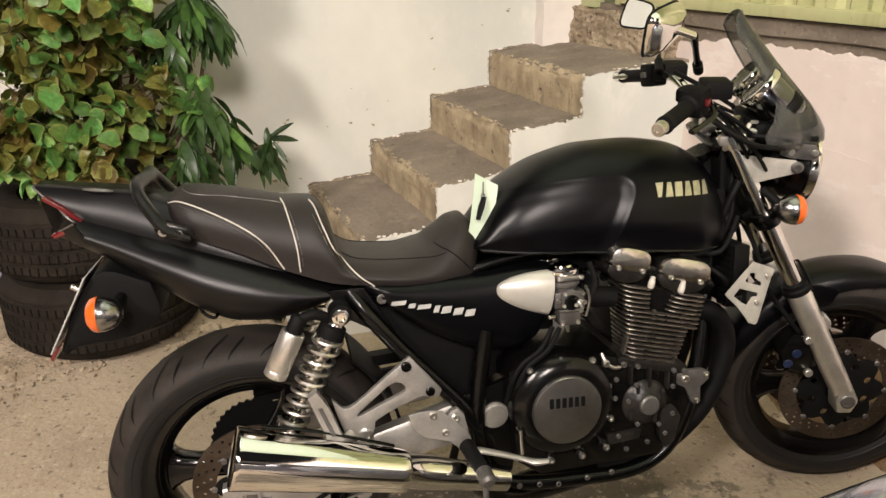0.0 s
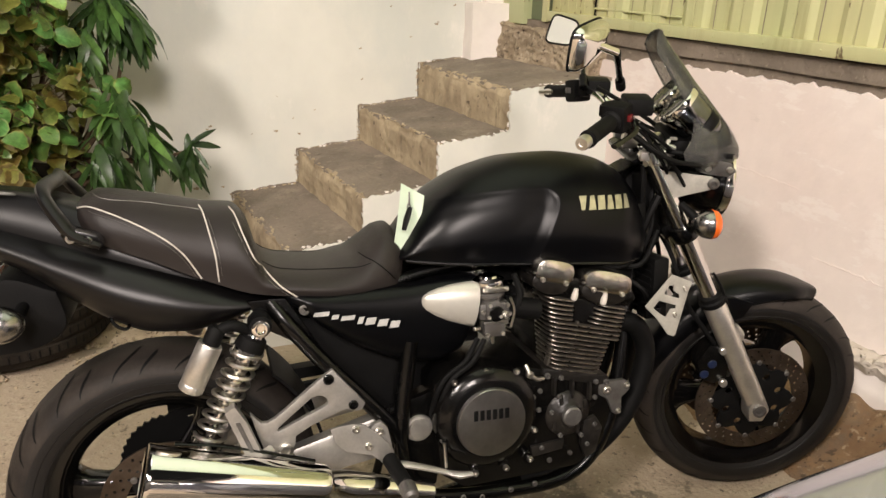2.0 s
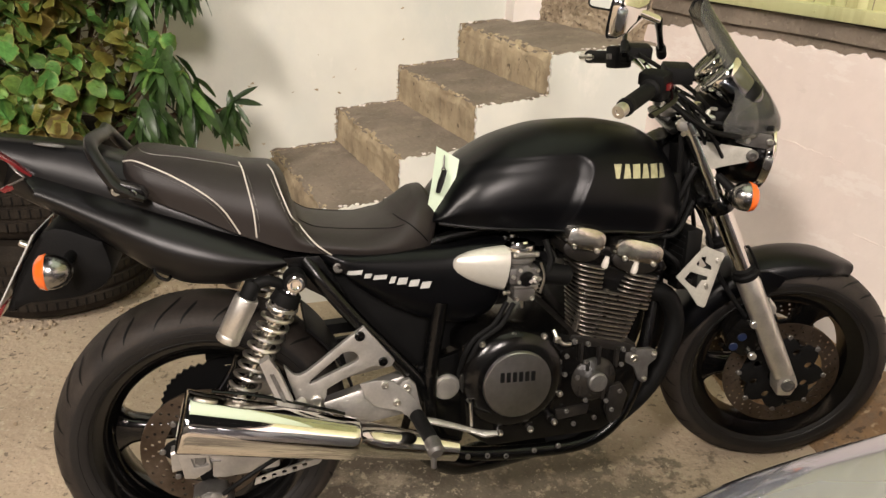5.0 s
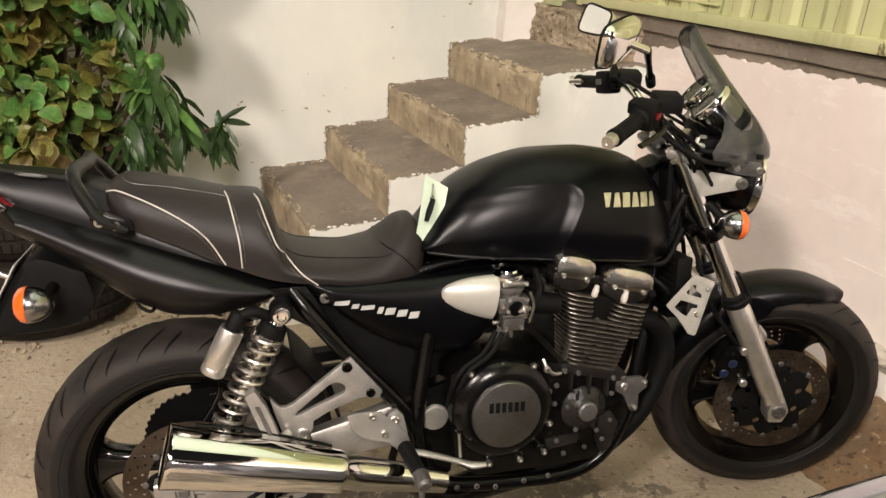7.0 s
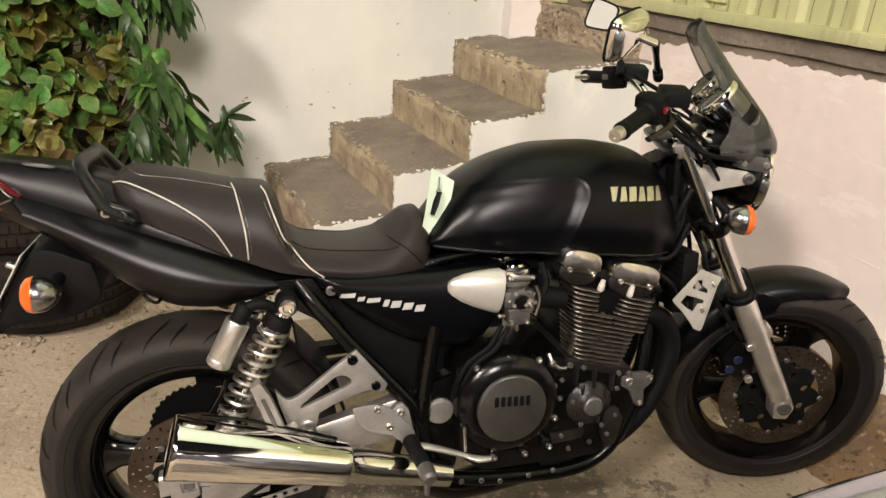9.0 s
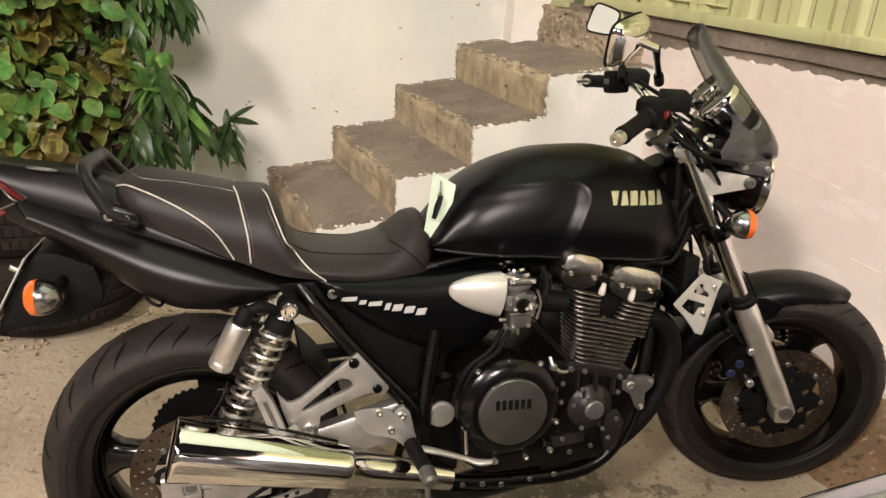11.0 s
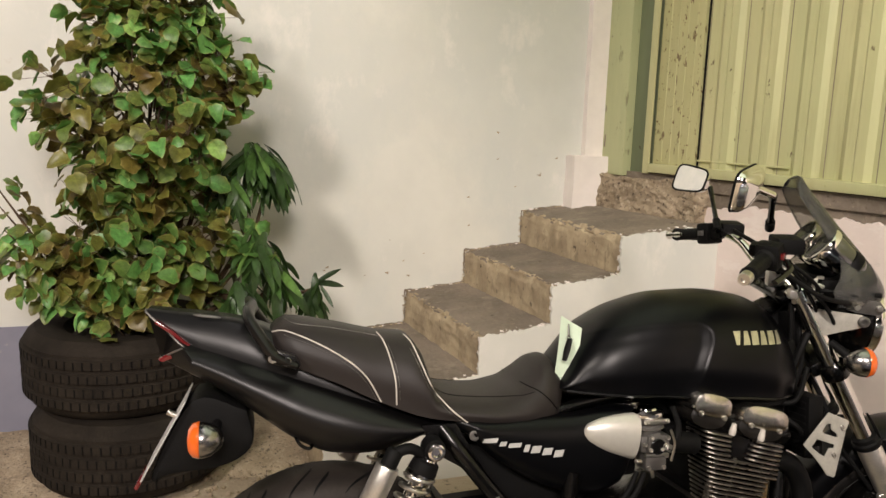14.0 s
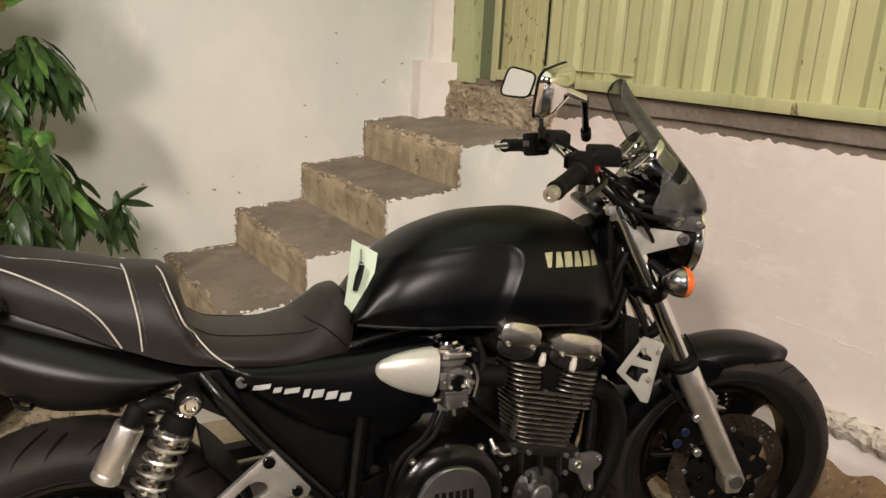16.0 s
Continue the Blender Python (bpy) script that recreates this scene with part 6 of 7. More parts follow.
for s in (-1, 1):
    y = s * 0.100
    a = on_fork(0.275, y)
    leg = fp("fork_slider", bm_lathe([(0.016, 0), (0.026, 0.006), (0.027, 0.05), (0.0275, 0.09), (0.0285, 0.3), (0.0285, 0.365), (0.026, 0.37)], a, a + AXIS, 28), M_fork, None, "brushed silver fork slider")
    fp("axle_clamp", bm_plate([(1.475, 0.262), (1.512, 0.262), (1.520, 0.285), (1.512, 0.325), (1.480, 0.332), (1.468, 0.30)], 0.052, "y", y - 0.026, 0.007), M_fork, leg)
    fp("axle_end", bm_lathe([(0.0175, 0), (0.0175, 0.006), (0.011, 0.006), (0.010, 0.001), (0, 0.001)], (AXLE.x - 0.004, y + s * 0.026, AXLE.z), (AXLE.x - 0.004, y + s * 1.026, AXLE.z), 24), M_grey, leg, "hollow front axle end")
    fp("stanchion", bm_cyl(on_fork(0.58, y), on_fork(1.0, y), 0.0215, seg=28), M_chrome, leg, "chromed fork stanchion")
    fp("dust_seal", bm_lathe([(0.030, 0), (0.033, 0.004), (0.033, 0.014), (0.029, 0.018), (0.029, 0.028), (0.022, 0.032)], on_fork(0.595, y), on_fork(1.0, y), 28), M_rubber, leg, "black dust seal")
    fp("fork_brace", bm_tube([on_fork(0.60, y) + Vector((0.03, s * 0.006, 0)), on_fork(0.64, y) + Vector((0.034, s * 0.008, 0.0)), on_fork(0.68, y) + Vector((0.030, s * 0.008, 0.0))], [0.009, 0.007, 0.004], 10, 4, 0.6), M_rubber, leg)
    fp("lower_clamp", bm_lathe([(0.030, 0), (0.032, 0.003), (0.032, 0.032), (0.030, 0.036)], on_fork(0.768, y), on_fork(1.0, y), 28), M_frame, leg)
    fp("top_cap", bm_lathe([(0.027, -0.03), (0.028, 0.0), (0.022, 0.004), (0.018, 0.012), (0, 0.012)], on_fork(0.982, y), on_fork(1.2, y), 24), M_chrome, leg)
    # caliper behind the leg
    c = fp("front_caliper", bm_plate([(1.318, 0.43), (1.332, 0.385), (1.372, 0.365), (1.405, 0.388), (1.402, 0.44), (1.385, 0.475), (1.345, 0.480)], 0.058, "y", s * 0.078 - 0.029, 0.008), M_engine, None, "dark four-piston brake caliper")
    for x, z in ((1.358, 0.427), (1.341, 0.398)):
        fp("caliper_cap", bm_cyl((x, s * 0.107, z), (x, s * 0.111, z), 0.0115), M_blue, c, "blue caliper cap")
    for x, z in ((1.392, 0.375), (1.378, 0.468)):
        fp("caliper_bolt", bm_cyl((x, s * 0.107, z), (x, s * 0.120, z), 0.010), M_fork, c)
    fp("caliper_lug", bm_tube([(1.385, s * 0.095, 0.47), (1.42, s * 0.10, 0.50), (1.40, s * 0.10, 0.53)], 0.012, 8), M_fork, c)
    fp("brake_hose", bm_tube([(1.36, s * 0.095, 0.48), (1.32, s * 0.10, 0.53), (1.27, s * 0.085, 0.60), (1.235, s * 0.06, 0.70), (1.19, s * 0.03, 0.78)], 0.006, 8), M_rubber, None)
fp("lower_yoke", moved(bm_box((-0.028, -0.09, 0), (0.03, 0.09, 0.034), 0.008), Matrix.Translation(on_fork(0.77, 0) + Vector((-0.02, 0, 0))) @ Matrix.Rotation(-CA, 4, "Y")), M_frame, None, "black lower yoke")
fp("top_yoke", moved(bm_box((-0.030, -0.105, 0), (0.020, 0.105, 0.018), 0.008), Matrix.Translation(on_fork(0.955, 0) + Vector((-0.02, 0, 0))) @ Matrix.Rotation(-CA, 4, "Y")), M_frame, None, "black top yoke")

# front mudguard
def guard_ring(a):
    R, w = 0.331, 0.074
    k = step(63, 80, a) * (1 - 0.25 * step(150, 172, a))
    w = 0.03 + (w - 0.03) * k
    drop = 0.030 + 0.022 * step(72, 110, a) - 0.01 * step(140, 170, a)
    pts = []
    for u in np.linspace(-1, 1, 17):
        r = R - drop * abs(u) ** 3.0
        y = w * math.sin(u * math.pi / 2 * 0.96)
        pts.append((r, y))
    ring = [AXLE + Vector((r * math.cos(radians(a)), y, r * math.sin(radians(a)))) for r, y in pts]
    ring += [AXLE + Vector(((r - 0.004) * math.cos(radians(a)), y * 0.95, (r - 0.004) * math.sin(radians(a)))) for r, y in pts[::-1]]
    return ring


fender = fp("front_mudguard", bm_loft([guard_ring(a) for a in np.linspace(64, 172, 32)]), M_paint, None, "satin black front mudguard", 50)
for s in (-1, 1):
    fp("mudguard_stay", bm_plate([(1.335, 0.60), (1.40, 0.60), (1.45, 0.585), (1.43, 0.545), (1.37, 0.53)], 0.008, "y", s * 0.078 - 0.004, 0.003), M_paint, fender)

# headlamp, brackets and screen
HL = Vector((1.305, 0, 0.918))
lamp = sp("headlamp", bm_lathe([(0, -0.115), (0.035, -0.11), (0.065, -0.085), (0.085, -0.045), (0.092, -0.005), (0.092, 0.0)], HL, HL + Vector((1, 0, -0.05)), 40), M_frame, None, "round headlamp with a black shell and chromed rim")
sp("lamp_rim", bm_lathe([(0.088, -0.006), (0.098, -0.004), (0.1005, 0.006), (0.098, 0.016), (0.089, 0.021), (0.084, 0.016)], HL, HL + Vector((1, 0, -0.05)), 48, True), M_chrome, lamp, "chromed lamp rim")
sp("lamp_lens", bm_lathe([(0.087, 0.012), (0.08, 0.024), (0.05, 0.038), (0, 0.044)], HL, HL + Vector((1, 0, -0.05)), 40), M_clear, lamp)
sp("lamp_reflector", bm_lathe([(0.086, 0.008), (0.07, -0.03), (0.04, -0.06), (0, -0.07)], HL, HL + Vector((1, 0, -0.05)), 32), M_chrome, lamp)
for s in (-1, 1):
    br = sp("lamp_bracket", bm_plate([(1.140, 0.968), (1.168, 0.965), (1.258, 0.955), (1.272, 0.945), (1.272, 0.930), (1.258, 0.924), (1.212, 0.912), (1.178, 0.902)], 0.006, "y", s * 0.118 - 0.003, 0.002), M_plate, None, "pale metal headlamp bracket", 30)
    sp("bracket_bolt", bm_lathe([(0.013, 0), (0.013, 0.006), (0.010, 0.009), (0.006, 0.009), (0.005, 0.004), (0, 0.004)], (1.262, s * 0.121, 0.940), (1.262, s * 1.121, 0.940), 20), M_grey, br)
    sp("lamp_spacer", bm_cyl((1.262, s * 0.09, 0.940), (1.262, s * 0.118, 0.940), 0.012), M_frame, br)
    sp("screen_tab", bm_plate([(1.225, 0.965), (1.26, 0.99), (1.30, 0.985), (1.315, 0.965), (1.30, 0.952), (1.25, 0.957)], 0.004, "y", s * 0.108 - 0.002, 0.001), M_grey, br)
    for x, z in ((1.248, 0.972), (1.298, 0.970)):
        sp("tab_bolt", bm_cyl((x, s * 0.108, z), (x, s * 0.118, z), 0.007), M_satin, br)
    sh = indicator(Vector((1.262, s * 0.150, 0.852)), (1, 0, 0), (1.20, s * 0.11, 0.885), sp, "front_indicator")

rows = []
prof = [(1.350, 0.985, 0.110, 0.10), (1.346, 1.004, 0.138, 0.150), (1.330, 1.030, 0.142, 0.150), (1.308, 1.058, 0.128, 0.110), (1.284, 1.084, 0.106, 0.078), (1.252, 1.118, 0.092, 0.062), (1.222, 1.150, 0.086, 0.056), (1.190, 1.188, 0.074, 0.052), (1.160, 1.222, 0.058, 0.044), (1.142, 1.246, 0.034, 0.024), (1.136, 1.255, 0.014, 0.006)]
for k, (x, z, w, back) in enumerate(prof):
    row = []
    for u in np.linspace(-1, 1, 21):
        row.append(Vector((x - back * abs(u) ** 2.0, w * math.sin(u * 1.3) / math.sin(1.3), z - 0.020 * u * u * (1 - k / 10) + 0.004 * u * u * (k / 10))))
    rows.append(row + [p + Vector((-0.003, 0, -0.0015)) for p in row[::-1]])
screen = sp("fly_screen", bm_loft(rows), M_smoke, None, "smoked clear plastic fly screen", 60)
sp("screen_edge", bm_tube([r[0] for r in rows] + [rows[-1][10]] + [r[20] for r in rows[::-1]], 0.0016, 6, 2), M_smoke, screen)
for s in (-1, 1):
    sp("screen_bolt", bm_cyl((1.29, s * 0.10, 0.998), (1.302, s * 0.108, 1.0), 0.006), M_black, screen)

# instruments
for y in (-0.054, 0.054):
    o, d = Vector((1.176, y, 1.103)), Vector((-0.76, 0.10, 0.64))
    g = sp("gauge", bm_lathe([(0, -0.108), (0.026, -0.107), (0.037, -0.101), (0.042, -0.090), (0.0425, -0.062), (0.0445, -0.058), (0.0455, -0.030), (0.046, -0.028), (0.0465, -0.008), (0.0465, 0.0)], o, o + d, 36), M_can, None, "chromed round instrument")
    sp("gauge_rim", bm_lathe([(0.045, -0.012), (0.0505, -0.010), (0.0515, 0.0), (0.049, 0.006), (0.044, 0.007), (0.043, 0.0)], o, o + d, 40, True), M_chrome, g, "chromed rim")
    sp("gauge_band", bm_lathe([(0.0435, -0.088), (0.0450, -0.086), (0.0450, -0.066), (0.0435, -0.064)], o, o + d, 36, True), M_black, g, "black rubber band")
    sp("dial", bm_lathe([(0.0415, -0.002), (0.0415, 0.001), (0, 0.001)], o, o + d, 32), M_decal, g, "pale dial face")
    sp("needle", bm_tube([o + d * 0.003, o + d * 0.003 + Vector((0.015, 0.012, 0.018))], 0.0012, 6, 1, 1, False), M_black, g)
    sp("gauge_glass", bm_lathe([(0.043, 0.004), (0.034, 0.005), (0, 0.0056)], o, o + d, 28), M_clear, g)
sp("gauge_mount", bm_box((1.17, -0.09, 0.985), (1.225, 0.09, 1.03), 0.012), M_rubber, None, "black instrument mount")

# handlebar and controls
bar = [(1.085, 0, 1.035), (1.080, -0.06, 1.038), (1.055, -0.11, 1.085), (1.022, -0.165, 1.108), (0.993, -0.215, 1.100), (0.927, -0.315, 1.086)]
sp("handlebar", bm_tube([(x, -1.27 * y, z - 0.050 * abs(y) / 0.3) for x, y, z in bar[:0:-1]] + bar, 0.0112, 14, 5), M_chrome, None, "chromed handlebar")
for s in (-1, 1):
    a, b = (Vector((0.995, -0.212, 1.100)), Vector((0.927, -0.315, 1.086))) if s < 0 else (Vector((0.992, 0.278, 1.062)), Vector((0.940, 0.395, 1.036)))
    d = (b - a).normalized()
    grip = sp("grip", bm_lathe([(0.0225, 0), (0.0225, 0.004), (0.0165, 0.008)] + [(0.0172 if k % 2 else 0.0163, 0.012 + 0.006 * k) for k in range(16)] + [(0.0185, 0.112), (0.0185, 0.118), (0.012, 0.119)], a, b, 20), M_rubber, None, "black ribbed rubber grip")
    sp("bar_end", bm_lathe([(0.0115, 0), (0.0142, 0.002), (0.0142, 0.020), (0.0125, 0.024), (0.006, 0.024), (0.005, 0.019), (0, 0.019)], b, b + d, 20), M_satin, grip, "silver bar end weight")
    sw = sp("switch_housing", moved(bm_box((-0.026, -0.024, -0.028), (0.026, 0.024, 0.030), 0.008), Matrix.Translation(a - d * 0.028) @ d.to_track_quat("Y", "Z").to_matrix().to_4x4()), M_rubber, None, "black switch housing")
    sp("switch_button", moved(bm_box((-0.034, -0.008, -0.004), (-0.024, 0.008, 0.010), 0.002), Matrix.Translation(a - d * 0.028) @ d.to_track_quat("Y", "Z").to_matrix().to_4x4()), M_red if s < 0 else M_grey, sw)
    lv = [a - d * 0.01 + Vector((0.045, 0, -0.004)), a + d * 0.03 + Vector((0.062, 0, -0.01)), a + d * 0.08 + Vector((0.06, 0, -0.012)), b + Vector((0.055, 0, -0.012))]
    sp("lever", bm_tube(lv, [0.008, 0.007, 0.006, 0.0075], 10, 4, 0.6), M_frame, None, "black hand lever")
    sp("lever_perch", moved(bm_box((-0.016, -0.02, -0.014), (0.05, 0.02, 0.014), 0.006), Matrix.Translation(a - d * 0.068) @ d.to_track_quat("Y", "Z").to_matrix().to_4x4()), M_rubber, None)
    sp("reservoir_box", moved(bm_box((-0.028, -0.034, 0.0), (0.030, 0.034, 0.036), 0.006), Matrix.Translation(a - d * 0.075 + Vector((0.022, 0, -0.004)))), M_rubber, None, "black brake fluid reservoir")
    sp("bar_clamp", bm_box((1.062, s * 0.045 - 0.014, 1.0), (1.108, s * 0.045 + 0.014, 1.058), 0.007), M_polish, None, "polished handlebar clamp")


def mirror(m0, foot, normal, up, w, h, label, taper=-0.12):
    """A rear-view mirror: cushion-shaped shell, glass and jointed stem, in the machine's own axes."""
    n = Vector(normal).normalized()
    u = Vector(up)
    u = (u - n * u.dot(n)).normalized()
    r = u.cross(n)
    c = Vector(m0)

    def ring(k, depth, px=0.42):
        pts = []
        for q in np.linspace(0, 2 * math.pi, 33)[:-1]:
            cx, cz = math.cos(q), math.sin(q)
            x, z = w * math.copysign(abs(cx) ** px, cx), h * math.copysign(abs(cz) ** px, cz)
            pts.append(c + r * x * k + u * z * k * (1 + taper * x / w) - n * depth)
        return pts
    shell = bp("mirror", bm_loft([ring(0.96, -0.001), ring(1.0, 0.0), ring(1.0, 0.006), ring(0.93, 0.016), ring(0.7, 0.026), ring(0.3, 0.031)]), M_chrome, None, label)
    bp("mirror_rim", bm_tube(ring(0.985, -0.0015) + ring(0.985, -0.0015)[:1], 0.003, 6, 1, 1, False), M_black, shell)
    bp("mirror_glass", bm_loft([ring(0.95, -0.002), ring(0.95, 0.0005)]), M_mirror, shell, "mirror glass")
    j = c - n * 0.03
    f = Vector(foot)
    k = j + (f - j) * 0.12 + Vector((0.03, 0, -0.002))
    bp("mirror_joint", bm_tube([j + n * 0.006, k], 0.0078, 10, 3, 1, False), M_chrome, shell)
    bp("mirror_stem", bm_tube([k, k + (f - k) * 0.35, f], [0.0085, 0.0062, 0.0075], 10, 4), M_frame, shell, "black mirror stem")
    bp("stem_collar", bm_cyl(f + (k - f) * 0.02, f + (k - f) * 0.24, 0.0105), M_rubber, shell)


mr, ml = Vector((0.981, -0.138, 1.130)), Vector((1.052, 0.160, 1.120))
mirror((0.828, -0.258, 1.222), mr, (-0.62, 0.72, 0.29), (-0.006, -0.03, 0.062), 0.066, 0.038, "chromed rear-view mirror seen from behind, tilted away", 0.22)
mirror((1.079, 0.338, 1.268), ml, (-0.955, -0.100, 0.280), (0.0, -0.16, 1), 0.074, 0.037, "rear-view mirror reflecting the pale wall")

# cables
runs = [[(1.03, -0.14, 1.10), (1.10, -0.16, 1.06), (1.17, -0.10, 1.0), (1.19, -0.05, 0.955), (1.18, -0.03, 0.93)],
        [(1.0, -0.18, 1.10), (1.12, -0.19, 1.02), (1.22, -0.13, 0.985), (1.25, -0.05, 0.96)],
        [(1.02, -0.15, 1.09), (1.09, -0.13, 1.03), (1.13, -0.09, 0.985), (1.16, -0.06, 0.95)],
        [(1.03, 0.14, 1.10), (1.12, 0.15, 1.05), (1.2, 0.10, 0.99), (1.18, 0.03, 0.88)],
        [(1.0, 0.18, 1.10), (1.13, 0.17, 1.02), (1.24, 0.09, 0.975), (1.25, 0.04, 0.95)],
        [(1.09, -0.05, 1.0), (1.17, -0.12, 1.01), (1.24, -0.12, 1.0), (1.27, -0.06, 0.985)]]
for k, run in enumerate(runs):
    sp("control_cable", bm_tube(run, 0.0055 if k % 2 else 0.0045, 8, 5), M_rubber, None)
sp("ignition_lock", bm_lathe([(0.022, -0.02), (0.024, 0.0), (0.02, 0.012), (0.009, 0.014), (0, 0.014)], (1.15, 0, 1.005), (1.11, 0, 1.1), 20), M_satin, None)
for x, y, z in ((1.12, -0.10, 1.005), (1.135, -0.115, 0.99), (1.16, -0.10, 1.01), (1.10, -0.115, 1.0)):
    sp("clamp_block", bm_box((x - 0.011, y - 0.011, z - 0.011), (x + 0.011, y + 0.011, z + 0.011), 0.004), M_fork, None)
rc = random.Random(5)
for k in range(9):
    x, y, z = 1.09 + rc.uniform(0, 0.10), -0.085 - rc.uniform(0, 0.035), 0.985 + rc.uniform(-0.01, 0.05)
    d = Vector((rc.gauss(0, 1), -1.2, rc.gauss(0, 0.7))).normalized() * rc.uniform(0.008, 0.018)
    sp("cable_nut", bm_cyl((x, y, z), Vector((x, y, z)) + d, rc.uniform(0.004, 0.008), seg=6), M_satin if k % 2 else M_fork, None)
for k in range(4):
    p0 = Vector((1.04 + rc.uniform(0, 0.05), -0.12 - rc.uniform(0, 0.05), 1.06 + rc.uniform(-0.02, 0.03)))
    p2 = Vector((1.17 + rc.uniform(0, 0.06), -0.04 - rc.uniform(0, 0.06), 0.93 + rc.uniform(-0.03, 0.05)))
    sp("wire", bm_tube([p0, p0.lerp(p2, 0.45) + Vector((0.03, -0.03, -0.03)), p2], rc.uniform(0.0022, 0.0045), 6, 5), M_rubber, None)
sp("yoke_bolt", bm_lathe([(0.019, 0), (0.02, 0.006), (0.016, 0.014), (0.009, 0.016), (0, 0.016)], on_fork(0.992, -0.1), on_fork(1.2, -0.1), 16), M_satin, None)

# paper slip tucked between seat and tank, with a key on it
slip = thing("paper_slip", "pale green paper slip with a key, tucked behind the tank", "paper", m=BIKE)
c0, c1, c2, c3 = Vector((0.514, -0.057, 0.939)), Vector((0.566, -0.054, 0.908)), Vector((0.528, -0.082, 0.770)), Vector((0.486, -0.080, 0.795))
rows = []
for k in range(7):
    t = k / 6
    a, b = c0.lerp(c3, t), c1.lerp(c2, t)
    bend = 0.006 * math.sin(t * 3.0)
    top = [a.lerp(b, s) + Vector((0, -bend + 0.004 * math.sin(3 * s), 0)) for s in np.linspace(0, 1, 5)]
    rows.append(top + [p + Vector((0, 0.0006, 0)) for p in top[::-1]])
part("sheet", bm_loft(rows), M_paper, slip)
K0 = Vector((0.530, -0.062, 0.920))
part("key", bm_tube([K0, K0 + Vector((-0.002, -0.006, -0.016)), K0 + Vector((-0.004, -0.009, -0.028))], [0.0018, 0.0022, 0.003], 8, 3, 0.4), M_grey, slip, "small metal key")
part("key_ring", bm_tube([K0 + Vector((-0.004 + 0.004 * math.cos(a), -0.010, -0.029 + 0.006 * math.sin(a))) for a in np.linspace(0, 6.283, 13)], 0.0009, 6, 1, 1, False), M_grey, slip)
part("key_fob", bm_tube([K0 + Vector((-0.002, -0.013, -0.030)), K0 + Vector((-0.011, -0.019, -0.052)), K0 + Vector((-0.020, -0.025, -0.076))], [0.0065, 0.0085, 0.0060], 10, 4, 0.5), M_black, slip, "black key fob")

# ---- stacked tyres ----
def car_tyre(m, label):
    t = thing("tyre", label, "tyre", group="tyres in the planter stack", m=m)
    H, R = 0.295, 0.358
    prof = [(0.20, 0.05), (0.215, 0.02), (0.26, 0.004), (0.31, 0.010), (0.335, 0.030), (0.346, 0.055)]
    for k in range(4):
        z = 0.075 + k * 0.048
        b = 0.004 * math.sin(math.pi * (z / H))
        prof += [(R - 0.004 + b, z - 0.016), (R - 0.004 + b, z + 0.014), (R - 0.013 + b, z + 0.017), (R - 0.013 + b, z + 0.029)]
    prof += [(0.346, 0.248), (0.335, 0.268), (0.31, 0.287), (0.26, 0.292), (0.215, 0.275), (0.20, 0.245)]
    part("casing", bm_lathe(prof, (0, 0, 0), (0, 0, 1), 88, True), M_tyre, t, "", 30)
    # raised black blocks whose colour stands in for the shade inside the slits
    slots = []
    for k in range(4):
        z = 0.075 + k * 0.048
        for i in range(72):
            a = 2 * math.pi * (i + 0.5 * (k % 2)) / 72
            s = bm_box((R - 0.010, -0.0022, z - 0.015), (R + 0.0012, 0.0022, z + 0.013))
            slots.append(moved(s, Matrix.Rotation(a, 4, "Z")))
    tagged(part("tread_sipe", joined(*slots), M_black, t), kind="stuff")
    part("bead", bm_lathe([(0.196, 0.03), (0.204, 0.02), (0.208, 0.03), (0.2, 0.04)], (0, 0, 0), (0, 0, 1), 48, True), M_black, t)
    return t


car_tyre(pose(-0.513, 1.497, 0.012), "black worn car tyre lying on the ground")
car_tyre(pose(-0.535, 1.545, 0.300, 0.6, -0.6, 40), "black worn car tyre lying on another tyre")
M_soil = material("dark_soil", (0.035, 0.025, 0.016), 0.95, vary=0.3, scale=20, bump=1.0, bump_scale=60)
soil = bm_lathe([(0.0, 0.25), (0.10, 0.255), (0.19, 0.235), (0.22, 0.20), (0.22, 0.0)], (-0.535, 1.545, 0.3), (-0.535, 1.545, 1.3), 40)
solid("soil", soil, M_soil, "dark soil filling the tyre planter", "soil", smooth=60)


